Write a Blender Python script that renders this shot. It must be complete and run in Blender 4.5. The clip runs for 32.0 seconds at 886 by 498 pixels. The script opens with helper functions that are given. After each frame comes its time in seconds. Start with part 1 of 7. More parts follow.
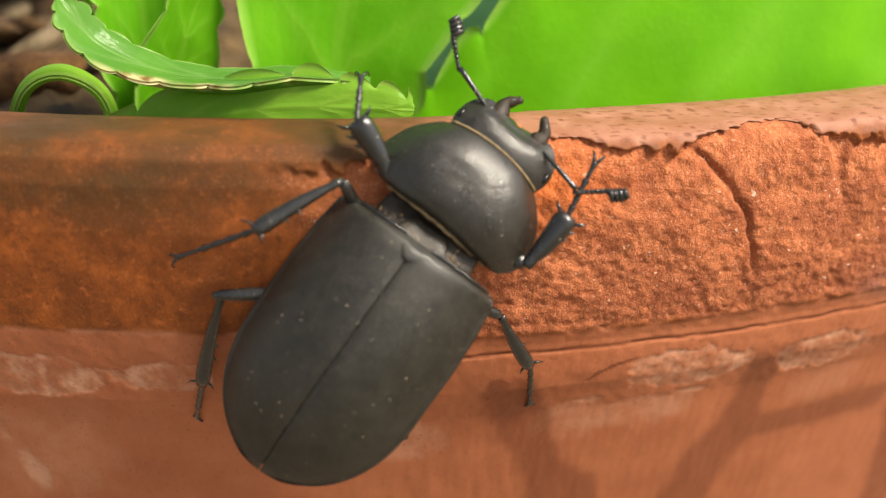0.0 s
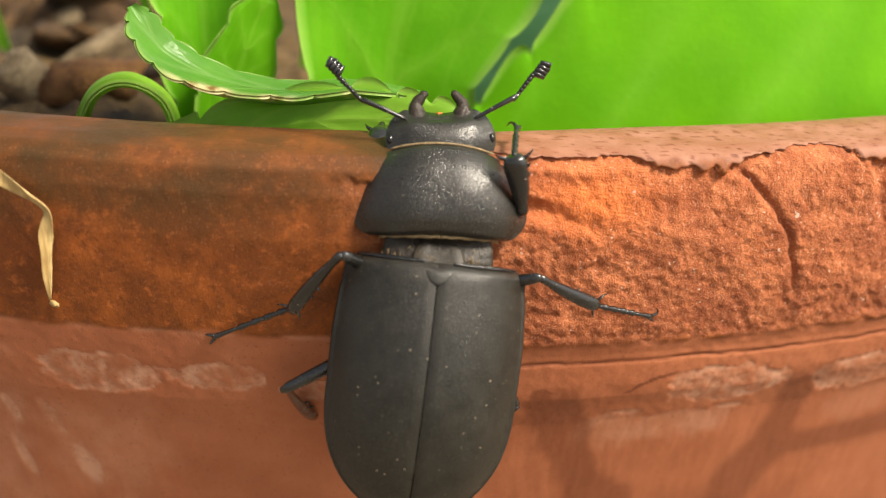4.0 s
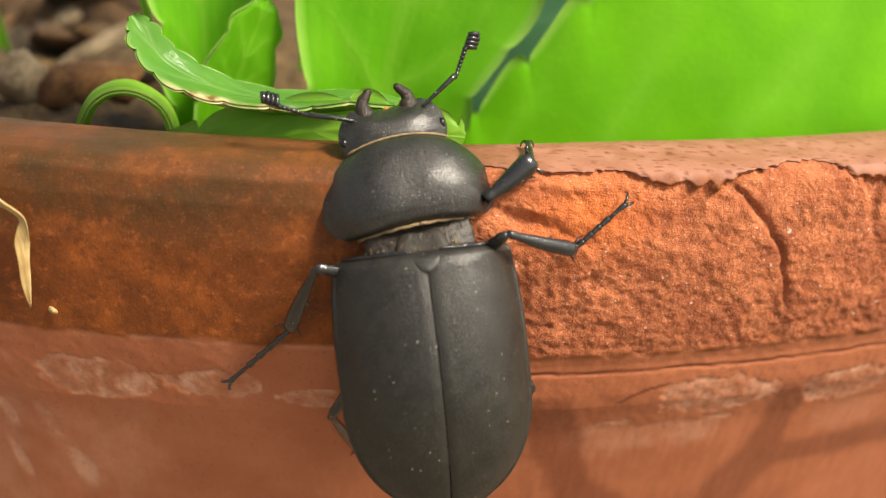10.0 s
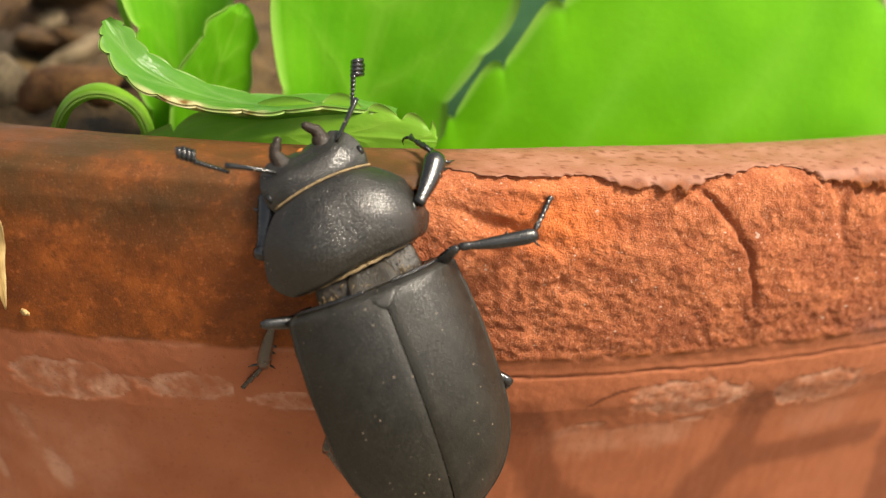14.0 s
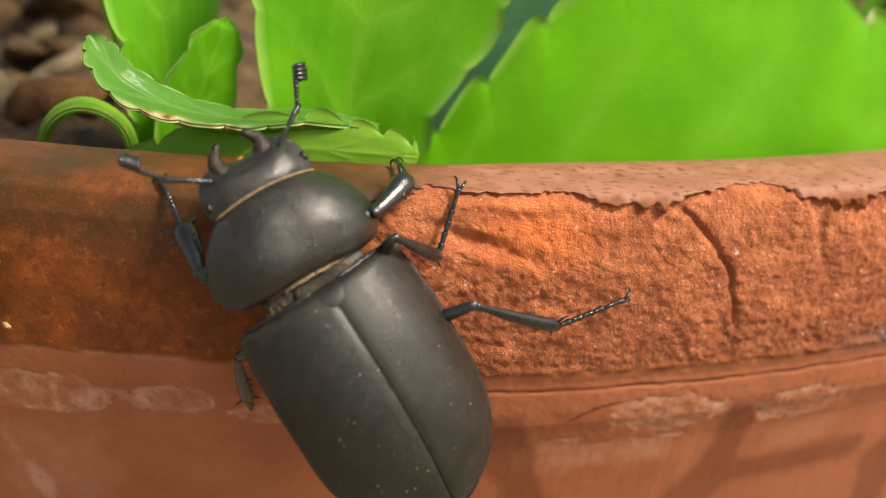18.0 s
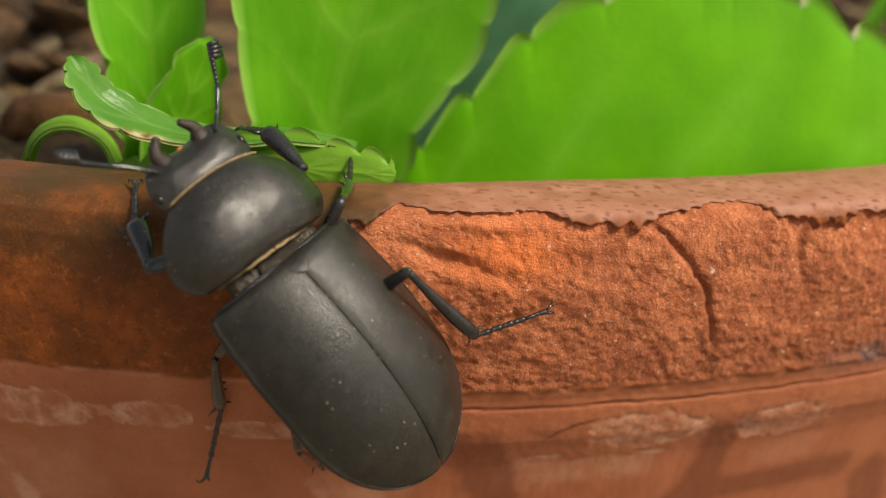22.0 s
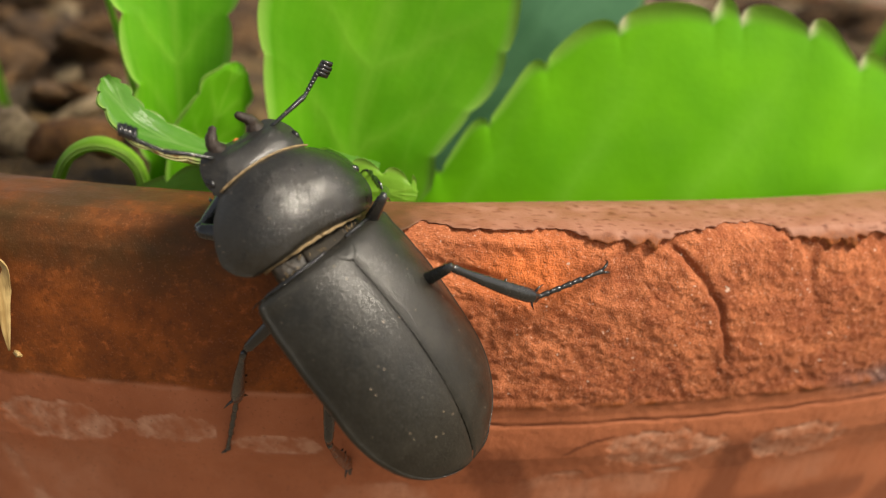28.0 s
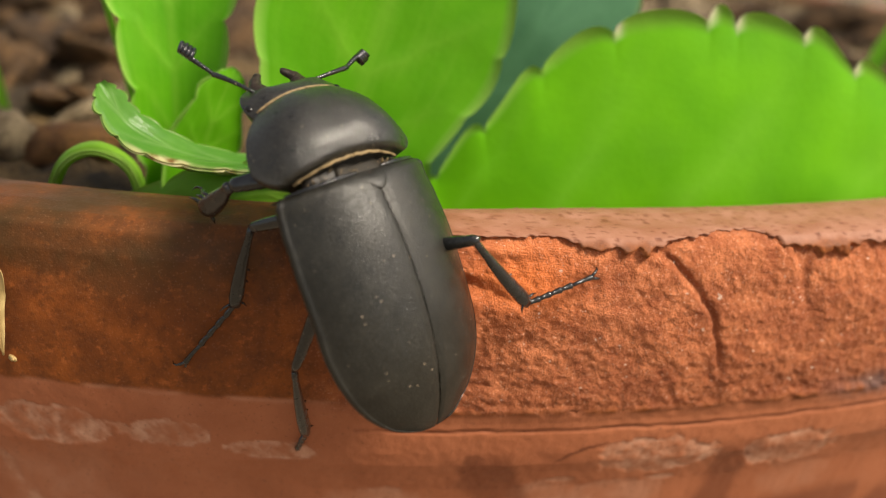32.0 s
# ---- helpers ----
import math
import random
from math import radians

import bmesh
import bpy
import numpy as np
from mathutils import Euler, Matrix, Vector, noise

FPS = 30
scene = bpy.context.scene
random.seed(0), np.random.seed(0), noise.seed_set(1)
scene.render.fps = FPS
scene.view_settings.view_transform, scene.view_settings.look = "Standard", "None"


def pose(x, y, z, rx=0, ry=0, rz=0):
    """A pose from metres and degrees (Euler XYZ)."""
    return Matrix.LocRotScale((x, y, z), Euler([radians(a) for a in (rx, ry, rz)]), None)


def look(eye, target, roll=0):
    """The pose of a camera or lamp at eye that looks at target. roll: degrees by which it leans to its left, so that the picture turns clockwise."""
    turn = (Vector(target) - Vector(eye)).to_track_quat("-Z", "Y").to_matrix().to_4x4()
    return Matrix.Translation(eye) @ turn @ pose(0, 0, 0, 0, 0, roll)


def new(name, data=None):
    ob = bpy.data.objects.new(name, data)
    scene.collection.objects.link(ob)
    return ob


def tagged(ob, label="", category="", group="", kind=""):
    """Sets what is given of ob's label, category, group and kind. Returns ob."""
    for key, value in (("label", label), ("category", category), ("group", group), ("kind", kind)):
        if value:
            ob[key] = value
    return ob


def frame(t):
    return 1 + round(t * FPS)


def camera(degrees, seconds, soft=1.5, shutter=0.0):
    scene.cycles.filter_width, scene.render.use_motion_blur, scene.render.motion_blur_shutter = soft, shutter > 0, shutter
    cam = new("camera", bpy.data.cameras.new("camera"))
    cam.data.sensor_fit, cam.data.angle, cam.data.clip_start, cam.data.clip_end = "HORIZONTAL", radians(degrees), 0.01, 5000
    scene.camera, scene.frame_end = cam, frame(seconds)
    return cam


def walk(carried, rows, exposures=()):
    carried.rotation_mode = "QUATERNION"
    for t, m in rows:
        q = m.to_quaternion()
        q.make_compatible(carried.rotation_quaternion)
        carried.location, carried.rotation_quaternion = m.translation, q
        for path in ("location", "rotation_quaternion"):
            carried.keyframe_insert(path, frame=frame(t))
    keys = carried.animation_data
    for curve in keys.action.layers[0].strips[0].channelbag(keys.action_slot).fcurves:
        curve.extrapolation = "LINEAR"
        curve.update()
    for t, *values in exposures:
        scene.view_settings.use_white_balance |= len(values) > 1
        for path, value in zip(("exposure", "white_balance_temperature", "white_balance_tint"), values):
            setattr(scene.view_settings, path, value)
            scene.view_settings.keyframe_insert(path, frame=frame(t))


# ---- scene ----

cam = camera(50, 32.0, 1.2)
cam.data.dof.use_dof = True
cam.data.dof.focus_distance = 0.0752
cam.data.dof.aperture_fstop = 20
walk(cam, [
    (0.0, pose(0.00086, -0.06294, 0.02172, 65.039, -1.434, -5.368)),
    (0.5, pose(0.00166, -0.06340, 0.02171, 65.093, -1.624, -5.057)),
    (1.0, pose(0.00263, -0.06375, 0.02172, 65.028, -1.456, -4.681)),
    (1.5, pose(0.00141, -0.06360, 0.02124, 64.799, -1.567, -5.004)),
    (2.0, pose(-0.00062, -0.06351, 0.02198, 65.139, -1.672, -4.798)),
    (2.5, pose(-0.00095, -0.06352, 0.02262, 65.186, -1.937, -4.508)),
    (3.0, pose(-0.00230, -0.06452, 0.02244, 65.726, -2.269, -4.168)),
    (3.5, pose(-0.00223, -0.06474, 0.02238, 65.744, -2.457, -4.034)),
    (5.5, pose(-0.00286, -0.06529, 0.02232, 66.063, -2.790, -3.828)),
    (6.0, pose(-0.00305, -0.06517, 0.02272, 65.979, -2.916, -3.860)),
    (6.5, pose(-0.00303, -0.06521, 0.02287, 65.996, -2.872, -3.787)),
    (7.0, pose(-0.00295, -0.06502, 0.02290, 66.186, -2.898, -3.814)),
    (7.5, pose(-0.00318, -0.06504, 0.02258, 65.950, -2.982, -3.933)),
    (8.0, pose(-0.00322, -0.06526, 0.02273, 65.833, -3.088, -3.833)),
    (8.5, pose(-0.00276, -0.06529, 0.02253, 65.894, -2.929, -3.615)),
    (9.0, pose(-0.00252, -0.06516, 0.02330, 65.647, -2.966, -3.602)),
    (9.5, pose(-0.00319, -0.06488, 0.02344, 65.499, -3.132, -3.823)),
    (10.0, pose(-0.00242, -0.06493, 0.02401, 65.384, -3.322, -3.919)),
    (10.5, pose(-0.00250, -0.06522, 0.02375, 65.467, -3.456, -3.965)),
    (11.0, pose(-0.00142, -0.06537, 0.02403, 65.427, -3.332, -3.743)),
    (11.5, pose(-0.00115, -0.06567, 0.02393, 65.773, -3.394, -3.558)),
    (12.0, pose(-0.00089, -0.06550, 0.02419, 65.551, -3.476, -3.874)),
    (12.5, pose(-0.00097, -0.06515, 0.02436, 65.448, -3.467, -3.881)),
    (13.0, pose(-0.00063, -0.06524, 0.02431, 65.529, -3.509, -3.924)),
    (13.5, pose(-0.00043, -0.06556, 0.02423, 65.603, -3.519, -4.028)),
    (15.5, pose(-0.00035, -0.06570, 0.02469, 65.838, -3.705, -3.895)),
    (16.0, pose(-0.00040, -0.06578, 0.02420, 65.860, -3.741, -3.885)),
    (16.5, pose(0.00035, -0.06599, 0.02448, 65.981, -3.659, -3.851)),
    (17.0, pose(0.00017, -0.06551, 0.02503, 65.847, -3.720, -3.983)),
    (17.5, pose(0.00045, -0.06545, 0.02574, 65.908, -3.961, -4.028)),
    (18.0, pose(0.00099, -0.06578, 0.02528, 66.007, -3.863, -4.001)),
    (18.5, pose(0.00282, -0.06605, 0.02544, 65.948, -3.761, -3.634)),
    (19.0, pose(0.00235, -0.06607, 0.02566, 66.194, -3.939, -4.040)),
    (19.5, pose(0.00359, -0.06615, 0.02608, 66.287, -3.849, -3.911)),
    (20.0, pose(0.00335, -0.06606, 0.02610, 66.189, -3.784, -3.522)),
    (20.5, pose(0.00347, -0.06611, 0.02606, 66.203, -3.861, -3.515)),
    (21.0, pose(0.00340, -0.06590, 0.02665, 66.306, -3.916, -3.451)),
    (21.5, pose(0.00573, -0.06569, 0.02669, 66.031, -3.198, -2.295)),
    (22.0, pose(0.00497, -0.06603, 0.02676, 66.185, -3.374, -2.582)),
    (22.5, pose(0.00421, -0.06615, 0.02632, 66.086, -3.435, -2.952)),
    (23.0, pose(-0.00035, -0.06627, 0.02641, 66.525, -3.673, -3.618)),
    (23.5, pose(-0.00091, -0.06628, 0.02549, 66.779, -3.766, -3.677)),
    (24.0, pose(-0.00351, -0.06605, 0.02546, 67.138, -4.106, -3.551)),
    (24.5, pose(-0.00504, -0.06674, 0.02353, 67.569, -4.203, -3.871)),
    (26.5, pose(0.00004, -0.06874, 0.02478, 69.069, -3.536, -2.215)),
    (27.0, pose(0.00218, -0.06856, 0.02513, 68.818, -3.544, -2.357)),
    (27.5, pose(0.00360, -0.06832, 0.02537, 68.713, -3.477, -2.249)),
    (28.0, pose(0.00319, -0.06841, 0.02554, 68.674, -3.676, -2.449)),
    (28.5, pose(0.00362, -0.06847, 0.02537, 68.635, -3.645, -2.481)),
    (29.0, pose(0.00304, -0.06848, 0.02574, 68.773, -3.803, -2.396)),
    (29.5, pose(0.00297, -0.06850, 0.02563, 68.734, -3.783, -2.322)),
    (30.0, pose(0.00342, -0.06831, 0.02613, 68.704, -3.662, -2.359)),
    (30.5, pose(0.00332, -0.06812, 0.02631, 68.564, -3.853, -2.474)),
    (31.0, pose(0.00317, -0.06835, 0.02626, 68.959, -4.045, -2.550)),
    (31.5, pose(0.00289, -0.06829, 0.02615, 68.532, -4.037, -2.532)),
    (32.0, pose(0.00394, -0.06852, 0.02618, 68.676, -3.847, -2.196)),
], ((0, 0.33, 7250, 10), (13.5, 0.30, 7250, 10), (16, 0.10, 7250, 10), (18, 0.05, 7250, 10), (20, -0.18, 7250, 10), (23, -0.26, 7250, 10), (24, -0.10, 7250, 10), (27, -0.04, 7250, 10), (28, -0.10, 7250, 10), (31, -0.10, 7250, 10), (32, -0.04, 7250, 10)))


# the planter's axis stands at x 0, y 0.16; the rim's top is at z 0
R = 0.160
CM = 0.01

world = bpy.data.worlds.new("sky")
world.use_nodes = True
scene.world = world
wn = world.node_tree.nodes
sky = wn.new("ShaderNodeTexSky")
sky.sky_type = "NISHITA"
sky.sun_disc = False
sky.sun_elevation = radians(52.2)
sky.sun_rotation = radians(114)
sky.dust_density = 3.0
haze = wn.new("ShaderNodeHueSaturation")
haze.inputs["Saturation"].default_value = 0.48
world.node_tree.links.new(sky.outputs[0], haze.inputs["Color"])
world.node_tree.links.new(haze.outputs[0], wn["Background"].inputs[0])
wn["Background"].inputs[1].default_value = 0.15

sun = new("sun", bpy.data.lights.new("sun", "SUN"))
sun.data.energy = 4.4
sun.data.angle = radians(15)
sun.data.color = (1.0, 0.95, 0.86)
sun.matrix_world = look((0.56, -0.25, 0.79), (0, 0, 0))


# ---- small tools ----
def lerp(a, b, t):
    return a + (b - a) * t


def step(a, b, x):
    t = min(1.0, max(0.0, (x - a) / (b - a)))
    return t * t * (3 - 2 * t)


def curve1(keys, x):
    """Smooth interpolation through (x, value) pairs."""
    if x <= keys[0][0]:
        return keys[0][1]
    for (a, va), (b, vb) in zip(keys, keys[1:]):
        if x <= b:
            return lerp(va, vb, step(a, b, x))
    return keys[-1][1]


def line1(keys, x):
    """Linear interpolation through (x, value) pairs."""
    return float(np.interp(x, [k[0] for k in keys], [k[1] for k in keys]))


def mesh_of(name, verts, faces, smooth=True):
    me = bpy.data.meshes.new(name)
    me.from_pydata([tuple(v) for v in verts], [], faces)
    me.validate()
    me.update()
    if smooth:
        me.polygons.foreach_set("use_smooth", [True] * len(me.polygons))
    return me


def put(name, me, material, parent=None, label=""):
    me.materials.clear()
    me.materials.append(material)
    ob = new(name, me)
    ob.parent = parent
    return tagged(ob, label)


def part(name, bm, material, parent=None, label="", smooth=True):
    """Links a bmesh as one mesh object under a thing or a part."""
    me = bpy.data.meshes.new(name)
    bmesh.ops.recalc_face_normals(bm, faces=bm.faces)
    bm.to_mesh(me)
    bm.free()
    if smooth:
        me.polygons.foreach_set("use_smooth", [True] * len(me.polygons))
    return put(name, me, material, parent, label)


def grid_faces(n, m, closed=False):
    """Faces of a grid of n rows with m vertices each."""
    out = []
    for i in range(n - 1):
        for j in range(m if closed else m - 1):
            k = (j + 1) % m
            out.append((i * m + j, i * m + k, (i + 1) * m + k, (i + 1) * m + j))
    return out


def fbm(p, octaves=4):
    return noise.fractal(Vector(p), 0.9, 2.1, octaves)


# ---- materials ----
def material(name):
    mat = bpy.data.materials.new(name)
    mat.use_nodes = True
    nt = mat.node_tree
    return mat, nt, nt.nodes["Principled BSDF"]


def node(nt, kind, **values):
    n = nt.nodes.new(kind)
    for key, value in values.items():
        n.inputs[key.replace("_", " ")].default_value = value
    return n


def ramp(nt, source, stops):
    n = nt.nodes.new("ShaderNodeValToRGB")
    while len(n.color_ramp.elements) < len(stops):
        n.color_ramp.elements.new(0.5)
    for e, (at, c) in zip(n.color_ramp.elements, stops):
        e.position = at
        e.color = (c, c, c, 1) if isinstance(c, (int, float)) else (*c, 1)
    nt.links.new(source, n.inputs[0])
    return n.outputs[0]


def mix(nt, fac, a, b, mode="MIX"):
    n = nt.nodes.new("ShaderNodeMix")
    n.data_type = "RGBA"
    n.blend_type = mode
    for socket, value in ((n.inputs[0], fac), (n.inputs[6], a), (n.inputs[7], b)):
        if isinstance(value, (int, float)):
            socket.default_value = value
        elif isinstance(value, tuple):
            socket.default_value = (*value, 1)
        else:
            nt.links.new(value, socket)
    return n.outputs[2]


def math2(nt, op, a, b=0.0, clamp=False):
    n = nt.nodes.new("ShaderNodeMath")
    n.operation = op
    n.use_clamp = clamp
    for socket, value in zip(n.inputs, (a, b)):
        if isinstance(value, (int, float)):
            socket.default_value = value
        else:
            nt.links.new(value, socket)
    return n.outputs[0]


def coords(nt, scale=(1, 1, 1), kind="Object"):
    tc = nt.nodes.new("ShaderNodeTexCoord")
    mp = nt.nodes.new("ShaderNodeMapping")
    mp.inputs["Scale"].default_value = scale
    nt.links.new(tc.outputs[kind], mp.inputs[0])
    return mp.outputs[0]


def noise_tex(nt, vec, scale, detail=4.0, rough=0.55):
    n = node(nt, "ShaderNodeTexNoise", Scale=scale, Detail=detail, Roughness=rough)
    nt.links.new(vec, n.inputs["Vector"])
    return n.outputs[0]


def bump(nt, bsdf, height, strength, distance, normal=None):
    n = node(nt, "ShaderNodeBump", Strength=strength, Distance=distance)
    nt.links.new(height, n.inputs["Height"])
    if normal is not None:
        nt.links.new(normal, n.inputs["Normal"])
    nt.links.new(n.outputs[0], bsdf.inputs["Normal"])
    return n.outputs[0]


def attr(nt, name):
    n = nt.nodes.new("ShaderNodeAttribute")
    n.attribute_name = name
    return n.outputs["Fac"]


def make_terracotta():
    """Fired clay: a smoother brown skin, raw orange where it has flaked, pale scuffs and limescale."""
    mat, nt, b = material("terracotta")
    v = coords(nt)
    big = noise_tex(nt, v, 130, 5)
    mid = noise_tex(nt, v, 420, 5, 0.6)
    fine = noise_tex(nt, v, 2600, 4, 0.65)
    skin = mix(nt, ramp(nt, big, [(0.36, 0.0), (0.64, 1.0)]), (0.180, 0.050, 0.011), (0.360, 0.097, 0.018))
    skin = mix(nt, ramp(nt, mid, [(0.3, 0.0), (0.62, 0.8)]), (0.150, 0.041, 0.011), skin)
    skin = mix(nt, ramp(nt, noise_tex(nt, v, 1300, 5, 0.68), [(0.36, 0.55), (0.50, 0.0)]), skin, (0.115, 0.034, 0.010))
    skin = mix(nt, ramp(nt, noise_tex(nt, v, 1050, 4, 0.7), [(0.57, 0.0), (0.70, 0.55)]), skin, (0.50, 0.140, 0.034))
    raw = mix(nt, ramp(nt, mid, [(0.32, 0.0), (0.66, 1.0)]), (0.36, 0.098, 0.038), (0.64, 0.210, 0.088))
    raw = mix(nt, ramp(nt, noise_tex(nt, v, 3600, 3, 0.6), [(0.40, 0.35), (0.53, 0.0)]), raw, (0.30, 0.078, 0.030))
    raw = mix(nt, ramp(nt, fine, [(0.54, 0.0), (0.70, 0.5)]), raw, (0.80, 0.34, 0.18))
    raw = mix(nt, ramp(nt, noise_tex(nt, v, 210, 4, 0.6), [(0.36, 0.48), (0.54, 0.0)]), raw, (0.33, 0.094, 0.042))
    body = mix(nt, ramp(nt, big, [(0.3, 0.0), (0.7, 1.0)]), (0.360, 0.113, 0.049), (0.465, 0.157, 0.072))
    top = mix(nt, ramp(nt, mid, [(0.35, 0.0), (0.7, 1.0)]), (0.31, 0.125, 0.070), (0.42, 0.200, 0.130))
    col = mix(nt, attr(nt, "raw"), skin, raw)
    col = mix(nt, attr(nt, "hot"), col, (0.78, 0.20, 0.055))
    col = mix(nt, attr(nt, "body"), col, body)
    col = mix(nt, attr(nt, "top"), col, top)
    col = mix(nt, attr(nt, "pale"), col, mix(nt, ramp(nt, mid, [(0.4, 0.0), (0.6, 1.0)]), (0.47, 0.200, 0.112), (0.64, 0.345, 0.225)))
    # dark marks, together with shadows painted into the clay's colour
    col = mix(nt, attr(nt, "stain_shade"), col, (0.16, 0.045, 0.020))
    col = mix(nt, math2(nt, "MULTIPLY", attr(nt, "moss_shade"), ramp(nt, big, [(0.40, 1.0), (0.64, 0.50)])), col, (0.062, 0.034, 0.011))
    col = mix(nt, attr(nt, "soot"), col, (0.10, 0.085, 0.09))
    grit = ramp(nt, noise_tex(nt, v, 5200, 2, 0.5), [(0.62, 0.0), (0.70, 0.6)])
    grit = math2(nt, "MULTIPLY", grit, math2(nt, "ADD", math2(nt, "MULTIPLY", attr(nt, "raw"), 0.75), 0.12))
    col = mix(nt, grit, col, (0.72, 0.40, 0.27))
    chip = ramp(nt, noise_tex(nt, v, 1900, 1, 0.4), [(0.755, 0.0), (0.775, 0.8)])
    col = mix(nt, math2(nt, "MULTIPLY", chip, attr(nt, "raw")), col, (0.74, 0.52, 0.40))
    dark = ramp(nt, noise_tex(nt, v, 3100, 2, 0.5), [(0.30, 0.30), (0.36, 0.0)])
    col = mix(nt, dark, col, (0.09, 0.035, 0.02))
    nt.links.new(col, b.inputs["Base Color"])
    rough = mix(nt, attr(nt, "raw"), ramp(nt, mid, [(0.3, 0.42), (0.7, 0.66)]), (0.85, 0.85, 0.85))
    nt.links.new(rough, b.inputs["Roughness"])
    b.inputs["Specular IOR Level"].default_value = 0.22
    grain = noise_tex(nt, v, 3200, 5, 0.65)
    relief = mix(nt, attr(nt, "raw"), (0.16, 0.16, 0.16), (1, 1, 1))
    h = mix(nt, 1.0, mix(nt, 0.40, grain, noise_tex(nt, v, 6500, 3, 0.6)), relief, "MULTIPLY")
    bump(nt, b, h, 1.0, 0.00034)
    return mat


def spline1(keys, x):
    """Rounded curve through (x, value) pairs."""
    xs, vs = [k[0] for k in keys], [k[1] for k in keys]
    i = min(max(int(np.searchsorted(xs, x)) - 1, 0), len(xs) - 2)
    t = min(1.0, max(0.0, (x - xs[i]) / (xs[i + 1] - xs[i])))
    h = xs[i + 1] - xs[i]
    a, b = max(i - 1, 0), min(i + 2, len(xs) - 1)
    m0 = h * (vs[i + 1] - vs[a]) / (xs[i + 1] - xs[a])
    m1 = h * (vs[b] - vs[i]) / (xs[b] - xs[i])
    return (2 * t ** 3 - 3 * t * t + 1) * vs[i] + (t ** 3 - 2 * t * t + t) * m0 + (3 * t * t - 2 * t ** 3) * vs[i + 1] + (t ** 3 - t * t) * m1


def make_leaf(name, dark, light, vein, rough=0.42, through_light=0.5, veins=(2.2, 9.0, 1.0), ribs=(5.0, 1.1)):
    """A fleshy leaf: waxy skin over green flesh that lets light through."""
    mat, nt, b = material(name)
    v = coords(nt, kind="UV")
    o = coords(nt)
    wave = node(nt, "ShaderNodeTexNoise", Scale=1.0, Detail=3.0)
    nt.links.new(coords(nt, veins, "UV"), wave.inputs["Vector"])
    # a midrib and side veins that run from it towards the tip
    sep = nt.nodes.new("ShaderNodeSeparateXYZ")
    nt.links.new(v, sep.inputs[0])
    off = math2(nt, "ABSOLUTE", sep.outputs["Y"])
    run = math2(nt, "SUBTRACT", math2(nt, "MULTIPLY", sep.outputs["X"], ribs[0]), math2(nt, "MULTIPLY", off, ribs[1]))
    run = math2(nt, "ADD", run, math2(nt, "MULTIPLY", noise_tex(nt, v, 2.5, 2), 0.5))
    away = math2(nt, "ABSOLUTE", math2(nt, "SUBTRACT", math2(nt, "FRACT", run), 0.5))
    rib = math2(nt, "MULTIPLY", ramp(nt, away, [(0.0, 1.0), (0.06, 0.6), (0.22, 0.0)]), ramp(nt, off, [(0.15, 1.0), (0.9, 0.15)]))
    rib = math2(nt, "MAXIMUM", rib, ramp(nt, off, [(0.0, 0.8), (0.12, 0.0)]))
    patch = noise_tex(nt, o, 130, 4)
    fine = noise_tex(nt, o, 1500, 3)
    col = mix(nt, ramp(nt, patch, [(0.3, 0.0), (0.7, 1.0)]), dark, light)
    col = mix(nt, ramp(nt, wave.outputs[0], [(0.50, 0.0), (0.66, 0.12)]), col, vein)
    col = mix(nt, math2(nt, "MULTIPLY", rib, 0.36), col, vein)
    col = mix(nt, attr(nt, "rim"), col, (0.55, 0.70, 0.22))
    col = mix(nt, attr(nt, "tip"), col, (0.86, 0.80, 0.58))
    col = mix(nt, attr(nt, "dry"), col, mix(nt, ramp(nt, noise_tex(nt, o, 700, 3), [(0.36, 0.0), (0.50, 1.0)]), (0.26, 0.10, 0.04), (0.70, 0.62, 0.34)))
    nt.links.new(col, b.inputs["Base Color"])
    b.inputs["Roughness"].default_value = rough
    b.inputs["Specular IOR Level"].default_value = 0.22
    bump(nt, b, mix(nt, 0.35, mix(nt, 0.5, fine, patch), rib), 0.25, 0.0006)
    tr = nt.nodes.new("ShaderNodeBsdfTranslucent")
    nt.links.new(mix(nt, 1.0, col, (1.0, 1.0, 0.55), "MULTIPLY"), tr.inputs["Color"])
    sh = node(nt, "ShaderNodeMixShader", Fac=through_light)
    nt.links.new(b.outputs[0], sh.inputs[1])
    nt.links.new(tr.outputs[0], sh.inputs[2])
    nt.links.new(sh.outputs[0], nt.nodes["Material Output"].inputs[0])
    return mat


def make_soil(name, dark, light, size):
    mat, nt, b = material(name)
    v = coords(nt)
    big = noise_tex(nt, v, size, 5, 0.6)
    fine = noise_tex(nt, v, size * 9, 4, 0.6)
    col = mix(nt, ramp(nt, big, [(0.35, 0.0), (0.68, 1.0)]), dark, light)
    col = mix(nt, ramp(nt, fine, [(0.35, 0.55), (0.6, 0.0)]), col, (0.015, 0.011, 0.008))
    nt.links.new(col, b.inputs["Base Color"])
    b.inputs["Roughness"].default_value = 0.9
    bump(nt, b, mix(nt, 0.5, big, fine), 0.9, 0.002)
    return mat


